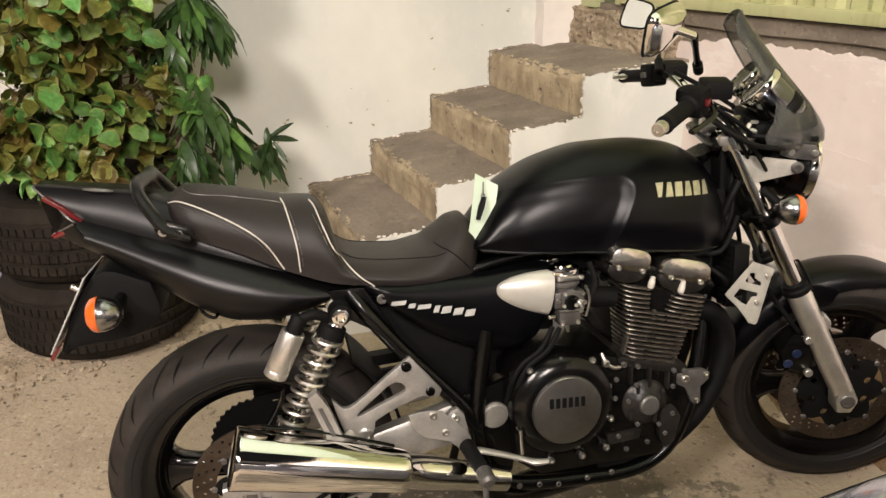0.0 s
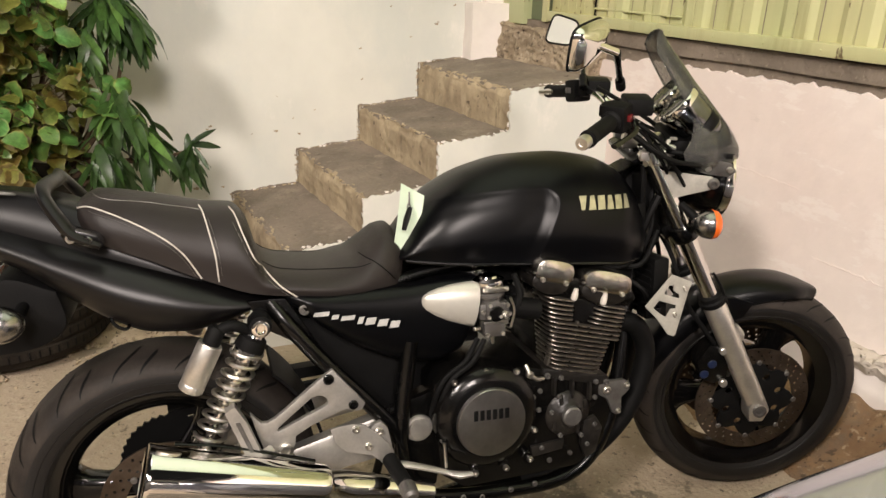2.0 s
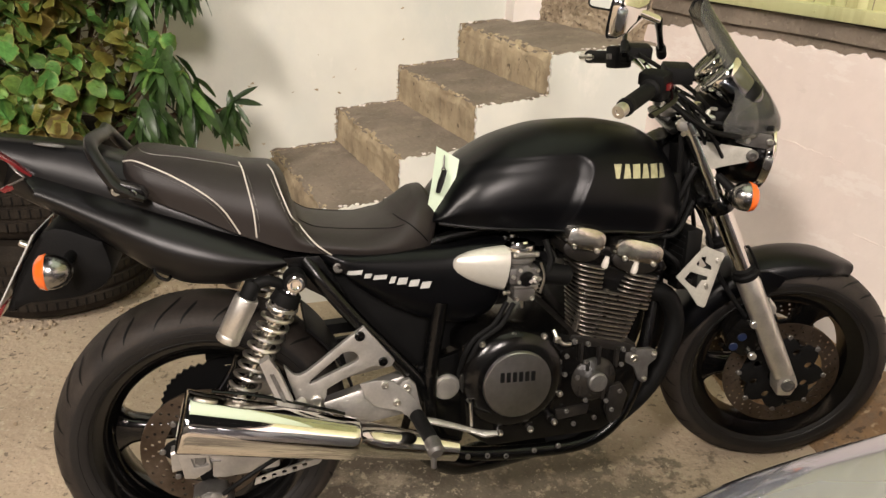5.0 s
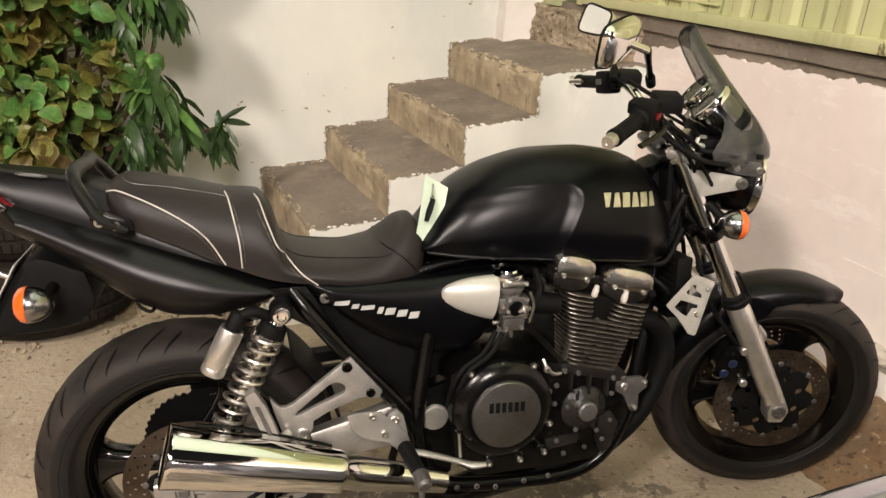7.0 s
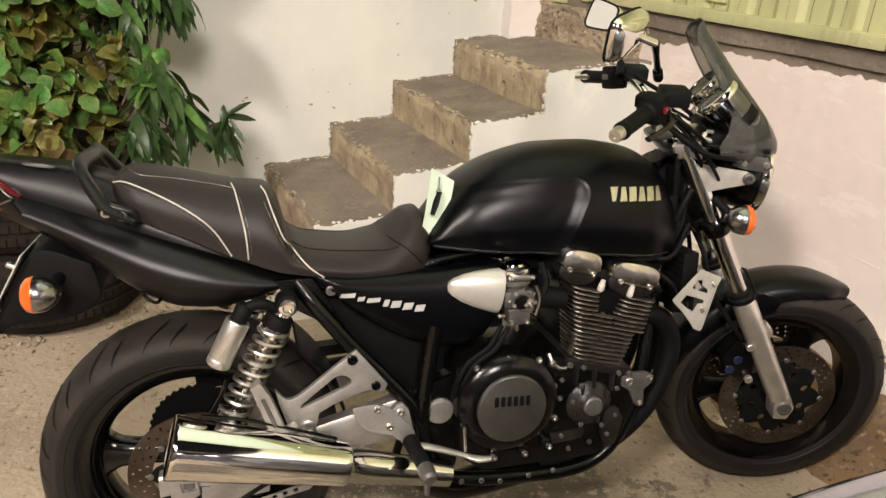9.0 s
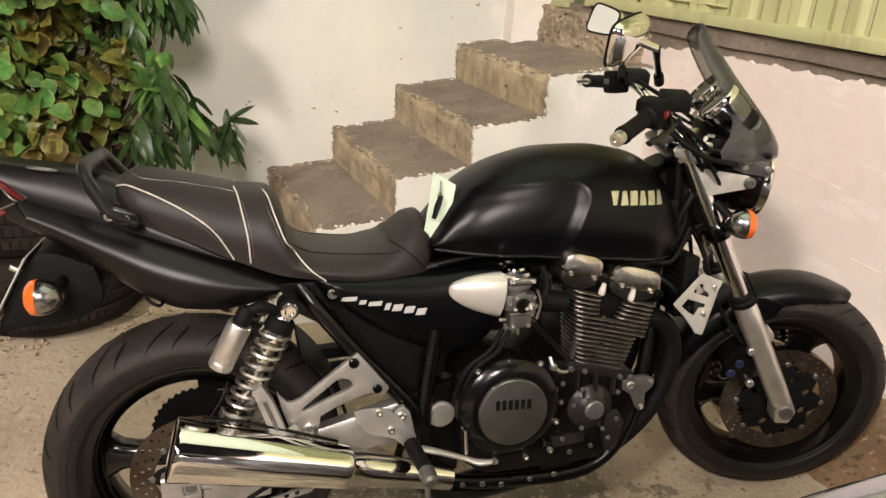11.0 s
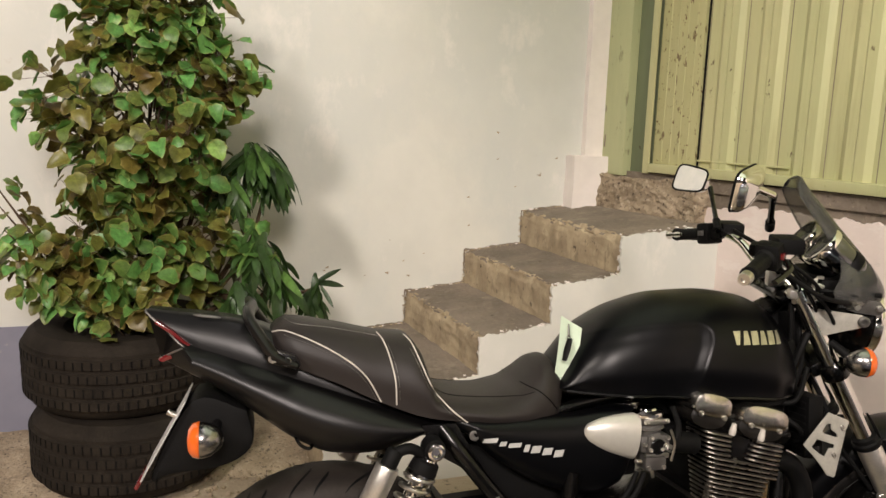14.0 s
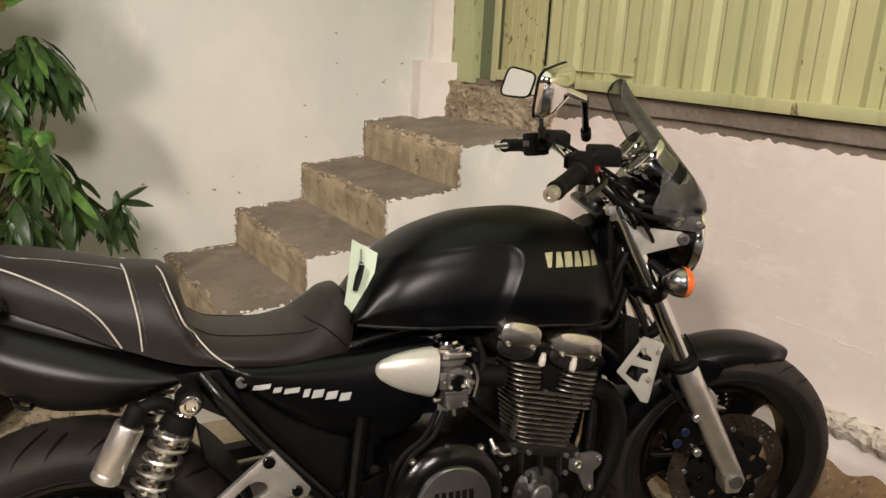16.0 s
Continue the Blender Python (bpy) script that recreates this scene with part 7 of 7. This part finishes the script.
# ---- plants ----
def leaf_material(name, stops, rough=0.45, island=False, edge=False):
    m = bpy.data.materials.new(name)
    m.use_nodes = True
    n, l = m.node_tree.nodes, m.node_tree.links
    b = n["Principled BSDF"]
    info, geo = n.new("ShaderNodeObjectInfo"), n.new("ShaderNodeNewGeometry")
    clump, far, add = n.new("ShaderNodeTexNoise"), n.new("ShaderNodeMath"), n.new("ShaderNodeMath")
    clump.inputs["Scale"].default_value, clump.inputs["Detail"].default_value = 6.5, 1
    l.new(geo.outputs["Position"] if island else info.outputs["Location"], clump.inputs["Vector"])
    far.operation, far.inputs[1].default_value, far.inputs[2].default_value = "MULTIPLY_ADD", 1.7, -0.64
    l.new(clump.outputs["Fac"], far.inputs[0])
    add.operation, add.inputs[1].default_value = "MULTIPLY_ADD", 0.6
    l.new(geo.outputs["Random Per Island"] if island else info.outputs["Random"], add.inputs[0]), l.new(far.outputs[0], add.inputs[2])
    src = add.outputs[0]
    rp = n.new("ShaderNodeValToRGB")
    el = rp.color_ramp.elements
    for k, (p, c) in enumerate(stops):
        e = el[k] if k < 2 else el.new(p)
        e.position, e.color = p, (*c, 1)
    l.new(src, rp.inputs["Fac"])
    tc, nz, gr, mx = n.new("ShaderNodeTexCoord"), n.new("ShaderNodeTexNoise"), n.new("ShaderNodeValToRGB"), n.new("ShaderNodeMix")
    nz.inputs["Scale"].default_value = 55
    l.new(tc.outputs["Object"], nz.inputs["Vector"])
    gr.color_ramp.elements[0].position, gr.color_ramp.elements[1].position = 0.35, 0.68
    gr.color_ramp.elements[0].color, gr.color_ramp.elements[1].color = (0.62, 0.56, 0.42, 1), (1.1, 1.06, 0.92, 1)
    l.new(nz.outputs["Fac"], gr.inputs["Fac"])
    mx.data_type, mx.blend_type = "RGBA", "MULTIPLY"
    mx.inputs["Factor"].default_value = 0.8
    l.new(rp.outputs["Color"], mx.inputs["A"]), l.new(gr.outputs["Color"], mx.inputs["B"])
    l.new(mx.outputs["Result"], b.inputs["Base Color"])
    # across the leaf: a paler midrib, side veins, and a yellow-brown rim on the variegated shrub
    luv, sep = n.new("ShaderNodeUVMap"), n.new("ShaderNodeSeparateXYZ")
    luv.uv_map = "leaf"
    l.new(luv.outputs[0], sep.inputs[0])

    def calc(op, a, b_=0.0, c_=0.0):
        nd = n.new("ShaderNodeMath")
        nd.operation = op
        for k, v in enumerate((a, b_, c_)):
            if isinstance(v, (int, float)):
                nd.inputs[k].default_value = v
            else:
                l.new(v, nd.inputs[k])
        return nd.outputs[0]
    off = calc("ABSOLUTE", calc("SUBTRACT", sep.outputs[1], 0.5))
    rib = calc("LESS_THAN", off, 0.028)
    wave = calc("SINE", calc("MULTIPLY", calc("SUBTRACT", sep.outputs[0], calc("MULTIPLY", off, 0.5)), 44.0))
    vein = calc("MULTIPLY", calc("GREATER_THAN", wave, 0.86), 0.55)
    line = calc("MAXIMUM", rib, vein)
    mv = n.new("ShaderNodeMix")
    mv.data_type, mv.blend_type = "RGBA", "MULTIPLY"
    mv.inputs["B"].default_value = (1.5, 1.4, 1.35, 1) if edge else (1.25, 1.25, 1.2, 1)
    l.new(calc("MULTIPLY", line, 0.6), mv.inputs["Factor"]), l.new(mx.outputs["Result"], mv.inputs["A"])
    last = mv.outputs["Result"]
    if edge:
        out_ = calc("MAXIMUM", calc("MULTIPLY", off, 2.0), calc("ABSOLUTE", calc("MULTIPLY_ADD", sep.outputs[0], 2.0, -1.0)))
        rim = n.new("ShaderNodeMapRange")
        rim.inputs["From Min"].default_value, rim.inputs["From Max"].default_value, rim.inputs["To Max"].default_value = 0.82, 1.04, 0.7
        l.new(calc("ADD", out_, calc("MULTIPLY_ADD", nz.outputs["Fac"], 0.5, -0.25)), rim.inputs["Value"])
        me_ = n.new("ShaderNodeMix")
        me_.data_type = "RGBA"
        me_.inputs["B"].default_value = (0.34, 0.29, 0.085, 1)
        l.new(rim.outputs["Result"], me_.inputs["Factor"]), l.new(last, me_.inputs["A"])
        last = me_.outputs["Result"]
    l.new(last, b.inputs["Base Color"])
    bu = n.new("ShaderNodeBump")
    bu.inputs["Strength"].default_value, bu.inputs["Distance"].default_value = 0.5, 0.002
    l.new(calc("SUBTRACT", 1.0, line), bu.inputs["Height"]), l.new(bu.outputs["Normal"], b.inputs["Normal"])
    b.inputs["Roughness"].default_value = rough
    tr, ms = n.new("ShaderNodeBsdfTranslucent"), n.new("ShaderNodeMixShader")
    l.new(mx.outputs["Result"], tr.inputs[0])
    ms.inputs[0].default_value = 0.18
    l.new(b.outputs[0], ms.inputs[1]), l.new(tr.outputs[0], ms.inputs[2]), l.new(ms.outputs[0], n["Material Output"].inputs[0])
    return m


ROUND = [(0.0, (0.115, 0.083, 0.023)), (1.0, (0.29, 0.51, 0.145)), (0.2, (0.160, 0.135, 0.032)), (0.34, (0.170, 0.177, 0.041)), (0.52, (0.14, 0.195, 0.046)), (0.70, (0.11, 0.26, 0.069)), (0.87, (0.15, 0.41, 0.125))]
LONG = [(0.0, (0.018, 0.04, 0.012)), (1.0, (0.13, 0.26, 0.065)), (0.5, (0.035, 0.08, 0.022)), (0.85, (0.065, 0.15, 0.037))]
M_round, M_round_all = leaf_material("round_leaf", ROUND, 0.38, edge=True), leaf_material("round_leaves", ROUND, 0.38, True, True)
M_long, M_long_all = leaf_material("long_leaf", LONG, 0.35), leaf_material("long_leaves", LONG, 0.35, True)
M_bark = material("brown_stem", (0.12, 0.075, 0.04), 0.85, vary=0.25, scale=30, bump=0.5, bump_scale=80)


def leaf_bm(length, width, fold, curl, tip=0.5):
    """A leaf along +x from its stalk: two folded halves, uneven edges and a curled tip."""
    bm = bmesh.new()
    uv = bm.loops.layers.uv.new("leaf")
    where, rows = {}, []
    for k, t in enumerate((0.0, 0.05, 0.15, 0.29, 0.44, 0.59, 0.73, 0.86, 0.95, 1.0)):
        w = width * (math.sin(math.pi * min(1, t ** tip)) ** 0.62 if 0 < t < 1 else 0.03)
        w *= 1 + (0.07 if k % 2 else -0.05) * (width > 0.045)
        x, z = length * t, -curl * length * t * t
        row = []
        for s in (-1, 0, 1):
            v = bm.verts.new((x - 0.03 * length * abs(s) * (t < 0.1), s * w / 2, z + fold * abs(s) * w + 0.05 * width * s * math.sin(11 * t + 3 * curl)))
            where[v] = (t, 0.5 + 0.5 * s)
            row.append(v)
        rows.append(row)
    for p, q in zip(rows, rows[1:]):
        for i in (0, 1):
            f = bm.faces.new((p[i], p[i + 1], q[i + 1], q[i]))
            for lp in f.loops:
                lp[uv].uv = where[lp.vert]
    return bm


def leaf_pose(at, out, droop, roll, scale):
    d = Vector(out).normalized()
    d.z -= droop
    q = d.to_track_quat("X", "Z")
    return Matrix.Translation(at) @ q.to_matrix().to_4x4() @ Matrix.Rotation(roll, 4, "X") @ Matrix.Diagonal((scale, scale, scale, 1))


def leaf_face(at, normal, angle, scale):
    """A leaf whose upper side looks along the normal, turned in its plane."""
    n = Vector(normal).normalized()
    return Matrix.Translation(at) @ n.to_track_quat("Z", "X").to_matrix().to_4x4() @ Matrix.Rotation(angle, 4, "Z") @ Matrix.Diagonal((scale, scale, scale, 1))


def foliage(plant, spots, shapes, mat, mat_all, near, name):
    """The nearest leaves as parts, the rest joined."""
    meshes = [mesh_of(name, leaf_bm(*s), mat, 70) for s in shapes]
    spots.sort(key=lambda s: s[0])
    rest = []
    for k, (key, m) in enumerate(spots):
        if k < near:
            ob = new(name, meshes[k % len(meshes)])
            ob.parent, ob.matrix_basis = plant, m
        else:
            rest.append(moved(leaf_bm(*shapes[k % len(shapes)]), m))
    if rest:
        tagged(part("far_leaves", joined(*rest), mat_all, plant, "", 70), kind="stuff")


bush = thing("potted_bush", "bushy variegated shrub with round green and brown leaves in stacked tyres", "plant")
r2 = random.Random(11)
base = Vector((-0.52, 1.54, 0.52))
profile = curve((0.52, 0.13), (0.60, 0.20), (0.70, 0.27), (0.82, 0.29), (0.95, 0.26), (1.08, 0.26), (1.2, 0.30), (1.34, 0.315), (1.48, 0.275), (1.60, 0.215), (1.70, 0.19), (1.80, 0.16), (1.92, 0.07))
crown_x = lambda h: -0.455 + 0.075 * step(1.25, 1.75, h)
stems, twigs, spots = [], [], []
for k in range(34):
    a, r0 = r2.uniform(0, 2 * math.pi), r2.uniform(0.02, 0.15)
    h = r2.uniform(0.75, 1.85) if k > 6 else r2.uniform(1.7, 1.98)
    rt = profile(h) * r2.uniform(0.55, 1.0)
    p0 = base + Vector((r0 * math.cos(a), r0 * math.sin(a) * 0.7, 0))
    p3 = Vector((crown_x(h) + rt * math.cos(a), 1.50 + rt * math.sin(a) * 0.72, h))
    p1 = p0.lerp(p3, 0.4) + Vector((r2.gauss(0, 0.03), r2.gauss(0, 0.02), 0.08))
    path = smooth_path([p0, p1, p3], 8)
    stems.append(bm_tube([p0, p1, p3], [0.010, 0.006, 0.002], 6, 5))
    n = int(10 + 10 * r2.random())
    for i in range(n):
        t = r2.uniform(0.12, 1.0) ** 0.8
        c = path[min(int(t * (len(path) - 1)), len(path) - 1)]
        b = r2.uniform(0, 2 * math.pi)
        out = Vector((math.cos(b), math.sin(b) - 0.25, r2.uniform(-0.2, 0.7)))
        at = c + out.normalized() * r2.uniform(0.01, 0.10)
        rr = profile(min(max(at.z, 0.52), 1.98)) * 1.08
        dd = Vector(((at.x - crown_x(at.z)) / rr, (at.y - 1.50) / (rr * 0.8), 0)).length
        if dd > 1.0 or at.y > WALL_Y - 0.03 or at.z < 0.60:
            continue
        if r2.random() < 0.35:
            twigs.append(bm_tube([c, at], [0.0018, 0.001], 4, 1, 1, False))
        s = r2.uniform(0.7, 1.25)
        spots.append((at.y + r2.uniform(-0.05, 0.05), leaf_pose(at, out + Vector((0, -0.5, 0)), r2.uniform(0.3, 1.1), r2.gauss(0, 0.5), s)))
# leafy clumps over the crown, each round the end of a twig, some deep inside and some well out
for k in range(165):
    h = 0.62 + 1.22 * (k + r2.random()) / 165
    a = r2.uniform(-math.pi * 1.08, 0.10)
    rt = profile(h) * (r2.uniform(0.50, 0.98) if k % 6 else r2.uniform(1.0, 1.16)) * (1 + 0.40 * noise.noise(Vector((a * 1.5, h * 4.5, 2))))
    c = Vector((crown_x(h) + rt * math.cos(a), 1.50 + rt * math.sin(a) * 0.80, h))
    if c.y > WALL_Y - 0.08:
        continue
    face = Vector((math.cos(a), math.sin(a) * 1.1, 0.45)).normalized()
    twigs.append(bm_tube([c - face * 0.14 - Vector((0, 0, 0.07)), c - face * 0.05 - Vector((0, 0, 0.01)), c], [0.0032, 0.0022, 0.0012], 4, 2))
    for i in range(r2.randint(6, 12)):
        at = c + Vector((r2.gauss(0, 0.046), r2.gauss(0, 0.036), r2.gauss(0, 0.036)))
        b = r2.uniform(0, 2 * math.pi)
        if at.z < 0.585 or at.y > WALL_Y - 0.04:
            continue
        if r2.random() < 0.68:
            m = leaf_pose(at, face * 0.9 + Vector((math.cos(b), math.sin(b), r2.uniform(-0.2, 0.3))), r2.uniform(0.1, 1.3), r2.gauss(0, 0.6), r2.uniform(0.7, 1.25))
        else:
            m = leaf_face(at, face + Vector((r2.gauss(0, 0.5), r2.gauss(0, 0.4), r2.gauss(0.35, 0.45))), b, r2.uniform(0.7, 1.2))
        twigs.append(bm_tube([c, at], [0.0012, 0.0008], 3, 1, 1, False))
        spots.append((at.y + r2.uniform(-0.05, 0.05), m))
# thin bare twigs with single leaves that stand out above the crown
for k in range(9):
    x0 = -0.40 + r2.uniform(-0.15, 0.15)
    p0, p1 = Vector((x0, 1.50, 1.72)), Vector((x0 + r2.gauss(0, 0.07), 1.46 + r2.gauss(0, 0.04), r2.uniform(1.84, 2.0)))
    twigs.append(bm_tube([p0, p0.lerp(p1, 0.5) + Vector((0.012, 0, 0.01)), p1], [0.003, 0.002, 0.001], 4, 3))
    for q in (0.6, 0.8, 1.0):
        b = r2.uniform(0, 6.28)
        spots.append((1.4, leaf_pose(p0.lerp(p1, q), (math.cos(b), math.sin(b) - 0.4, 0.3), r2.uniform(0, 0.8), r2.gauss(0, 0.5), r2.uniform(0.6, 1.0))))
# a side branch that leans out to the left
for k in range(5):
    p0, p3 = base + Vector((-0.1, -0.05, 0.02)), Vector((-0.86 - 0.03 * k, 1.42 + 0.05 * k, 0.75 + 0.09 * k))
    p1 = p0.lerp(p3, 0.5) + Vector((-0.02, -0.03, 0.06))
    path = smooth_path([p0, p1, p3], 8)
    stems.append(bm_tube([p0, p1, p3], [0.009, 0.006, 0.002], 6, 5))
    for i in range(20):
        c = path[int(r2.uniform(0.35, 1) * (len(path) - 1))]
        b = r2.uniform(0, 2 * math.pi)
        out = Vector((math.cos(b), math.sin(b) - 0.4, r2.uniform(-0.2, 0.6)))
        at = c + out.normalized() * r2.uniform(0.02, 0.09)
        spots.append((at.y, leaf_pose(at, out, r2.uniform(0.3, 1.0), r2.gauss(0, 0.5), r2.uniform(0.6, 1.05))))
for b in stems:
    part("stem", b, M_bark, bush)
tagged(part("twig", joined(*twigs), M_bark, bush), kind="stuff")
foliage(bush, spots, [(0.070, 0.062, 0.16, 0.28, 0.78), (0.060, 0.054, 0.3, 0.45, 0.80), (0.076, 0.068, 0.10, 0.2, 0.76), (0.056, 0.052, 0.35, 0.6, 0.82), (0.070, 0.060, -0.12, 0.3, 0.78)], M_round, M_round_all, 300, "leaf")

drac = thing("long_leaf_plant", "dark green plant with long pointed drooping leaves", "plant")
stems, spots = [], []
heads = [((-0.06, 1.52, 1.215), (-0.30, 1.60, 0.55), 46, 0.17, (0.35, -0.3, 0.2)), ((0.00, 1.50, 1.17), (-0.30, 1.60, 0.55), 26, 0.16, (0.5, -0.2, 0.0)), ((-0.15, 1.50, 1.10), (-0.33, 1.60, 0.55), 30, 0.15, (0.1, -0.5, 0.1)), ((0.02, 1.45, 0.76), (-0.28, 1.58, 0.55), 32, 0.16, (0.6, -0.3, 0.1)),
         ((-0.06, 1.42, 0.88), (-0.30, 1.58, 0.55), 34, 0.17, (0.4, -0.5, 0.1)), ((0.15, 1.46, 0.69), (-0.20, 1.52, 0.66), 22, 0.12, (0.6, -0.2, 0.0)), ((-0.12, 1.38, 0.70), (-0.30, 1.55, 0.55), 26, 0.16, (0.3, -0.5, 0.0))]
for hd, ft, n, ln, lean in heads:
    hd, ft, lean = Vector(hd), Vector(ft), Vector(lean)
    stems.append(bm_tube([ft, ft.lerp(hd, 0.5) + Vector((0.06, 0, -0.02)), hd], [0.012, 0.009, 0.005], 8, 6))
    for i in range(int(n * 1.5)):
        b = r2.uniform(0, 2 * math.pi)
        out = Vector((math.cos(b), math.sin(b), r2.uniform(-0.3, 0.4))) + lean
        at = hd + Vector((r2.gauss(0, 0.02), r2.gauss(0, 0.02), r2.gauss(0, 0.025)))
        spots.append((at.y, leaf_pose(at, out, r2.uniform(0.7, 1.9), r2.gauss(0, 0.4), ln / 0.15 * r2.uniform(0.75, 1.15))))
# two bright leaves at the end of the outer twig
for out, s in (((0.75, -0.1, 0.55), 0.75), ((1.0, -0.1, 0.02), 0.8)):
    spots.append((0, leaf_pose((0.165, 1.45, 0.715), out, 0.0, 0.9, s)))
for b in stems:
    part("stem", b, M_bark, drac)
foliage(drac, spots, [(0.15, 0.030, 0.12, 0.22, 0.85), (0.14, 0.036, 0.1, 0.35, 0.8), (0.16, 0.028, 0.15, 0.12, 0.9)], M_long, M_long_all, 300, "leaf")

# ---- parked car, only a corner of its bonnet in view ----
M_carpaint = material("pale_blue_car_paint", (0.42, 0.435, 0.54), 0.16, 0.65, vary=0.03, scale=3, coat=1.0)
M_carpaint.node_tree.nodes["Principled BSDF"].inputs["Coat Roughness"].default_value = 0.03
M_glass = material("dark_car_glass", (0.01, 0.012, 0.012), 0.04, vary=0.0, scale=3)
CAR = pose(0.20, -0.856, 0.02, 0, 0, -85.8)
car = thing("car", "pale blue grey parked car with a glossy bonnet", "car", m=CAR)
# local x runs back from the nose, local y across; heights and the nose's bow by the distance from the side
c_h = curve((0.0, 0.52), (0.05, 0.66), (0.15, 0.740), (0.5, 0.790), (0.82, 0.797))
c_w = curve((0.0, 0.61), (0.08, 0.725), (0.3, 0.795), (0.5, 0.802), (0.82, 0.796))
CAR_WIDE = 1.64
rings = []
for s in np.concatenate([np.linspace(0, 0.3, 16), np.linspace(0.34, 1.30, 24), np.linspace(1.34, CAR_WIDE, 16)]):
    e = min(s, CAR_WIDE - s)
    h, w = c_h(e), c_w(e)
    back = 0.62 + 0.33 * step(0.0, 0.10, e)
    sec = [(0.90, 0.20), (0.98, 0.32), (1.0, 0.46), (0.985, h - 0.09), (0.965, h - 0.045), (0.93, h - 0.015), (0.87, h), (0.70, h + 0.014), (0.68, h + 0.011), (0.66, h + 0.016), (0.4, h + 0.03), (0.0, h + 0.035)]
    ring = [Vector((0.80 - w * f, s, z)) for f, z in sec]
    ring += [Vector((x, s, z)) for x, z in ((1.15, h + 0.055), (1.6, max(back, h + 0.06)), (2.6, back + 0.01), (3.5, back), (3.8, back - 0.05), (3.95, back - 0.25), (3.98, 0.5), (3.92, 0.22))]
    rings.append(ring)
part("body", bm_loft(rings), M_carpaint, car, "", 35)
cab = []
for x, z in ((1.25, 0.90), (1.75, 1.30), (2.2, 1.42), (3.0, 1.40), (3.7, 0.98)):
    w = 0.66 if z < 1.0 else 0.56
    cab.append([Vector((x, 0.82 + w, z - 0.05)), Vector((x, 0.82 + w * 0.9, z)), Vector((x, 0.82 - w * 0.9, z)), Vector((x, 0.82 - w, z - 0.05)), Vector((x, 0.82 - w, 0.8)), Vector((x, 0.82 + w, 0.8))])
part("cabin", bm_loft(cab), M_glass, car, "dark glazed cabin", 30)
for x in (0.74, 3.2):
    for y in (0.12, 1.52):
        o = Vector((x, y, 0.30))
        w = part("wheel", bm_lathe([(0.17, -0.09), (0.19, -0.1), (0.28, -0.1), (0.30, -0.07), (0.30, 0.07), (0.28, 0.1), (0.19, 0.1), (0.17, 0.09)], o, o + Vector((0, 1, 0)), 40, True), M_tyre, car)
        part("rim", bm_lathe([(0, -0.05), (0.17, -0.06), (0.175, 0.06), (0, 0.05)], o, o + Vector((0, 1, 0)), 32), M_alu, w)
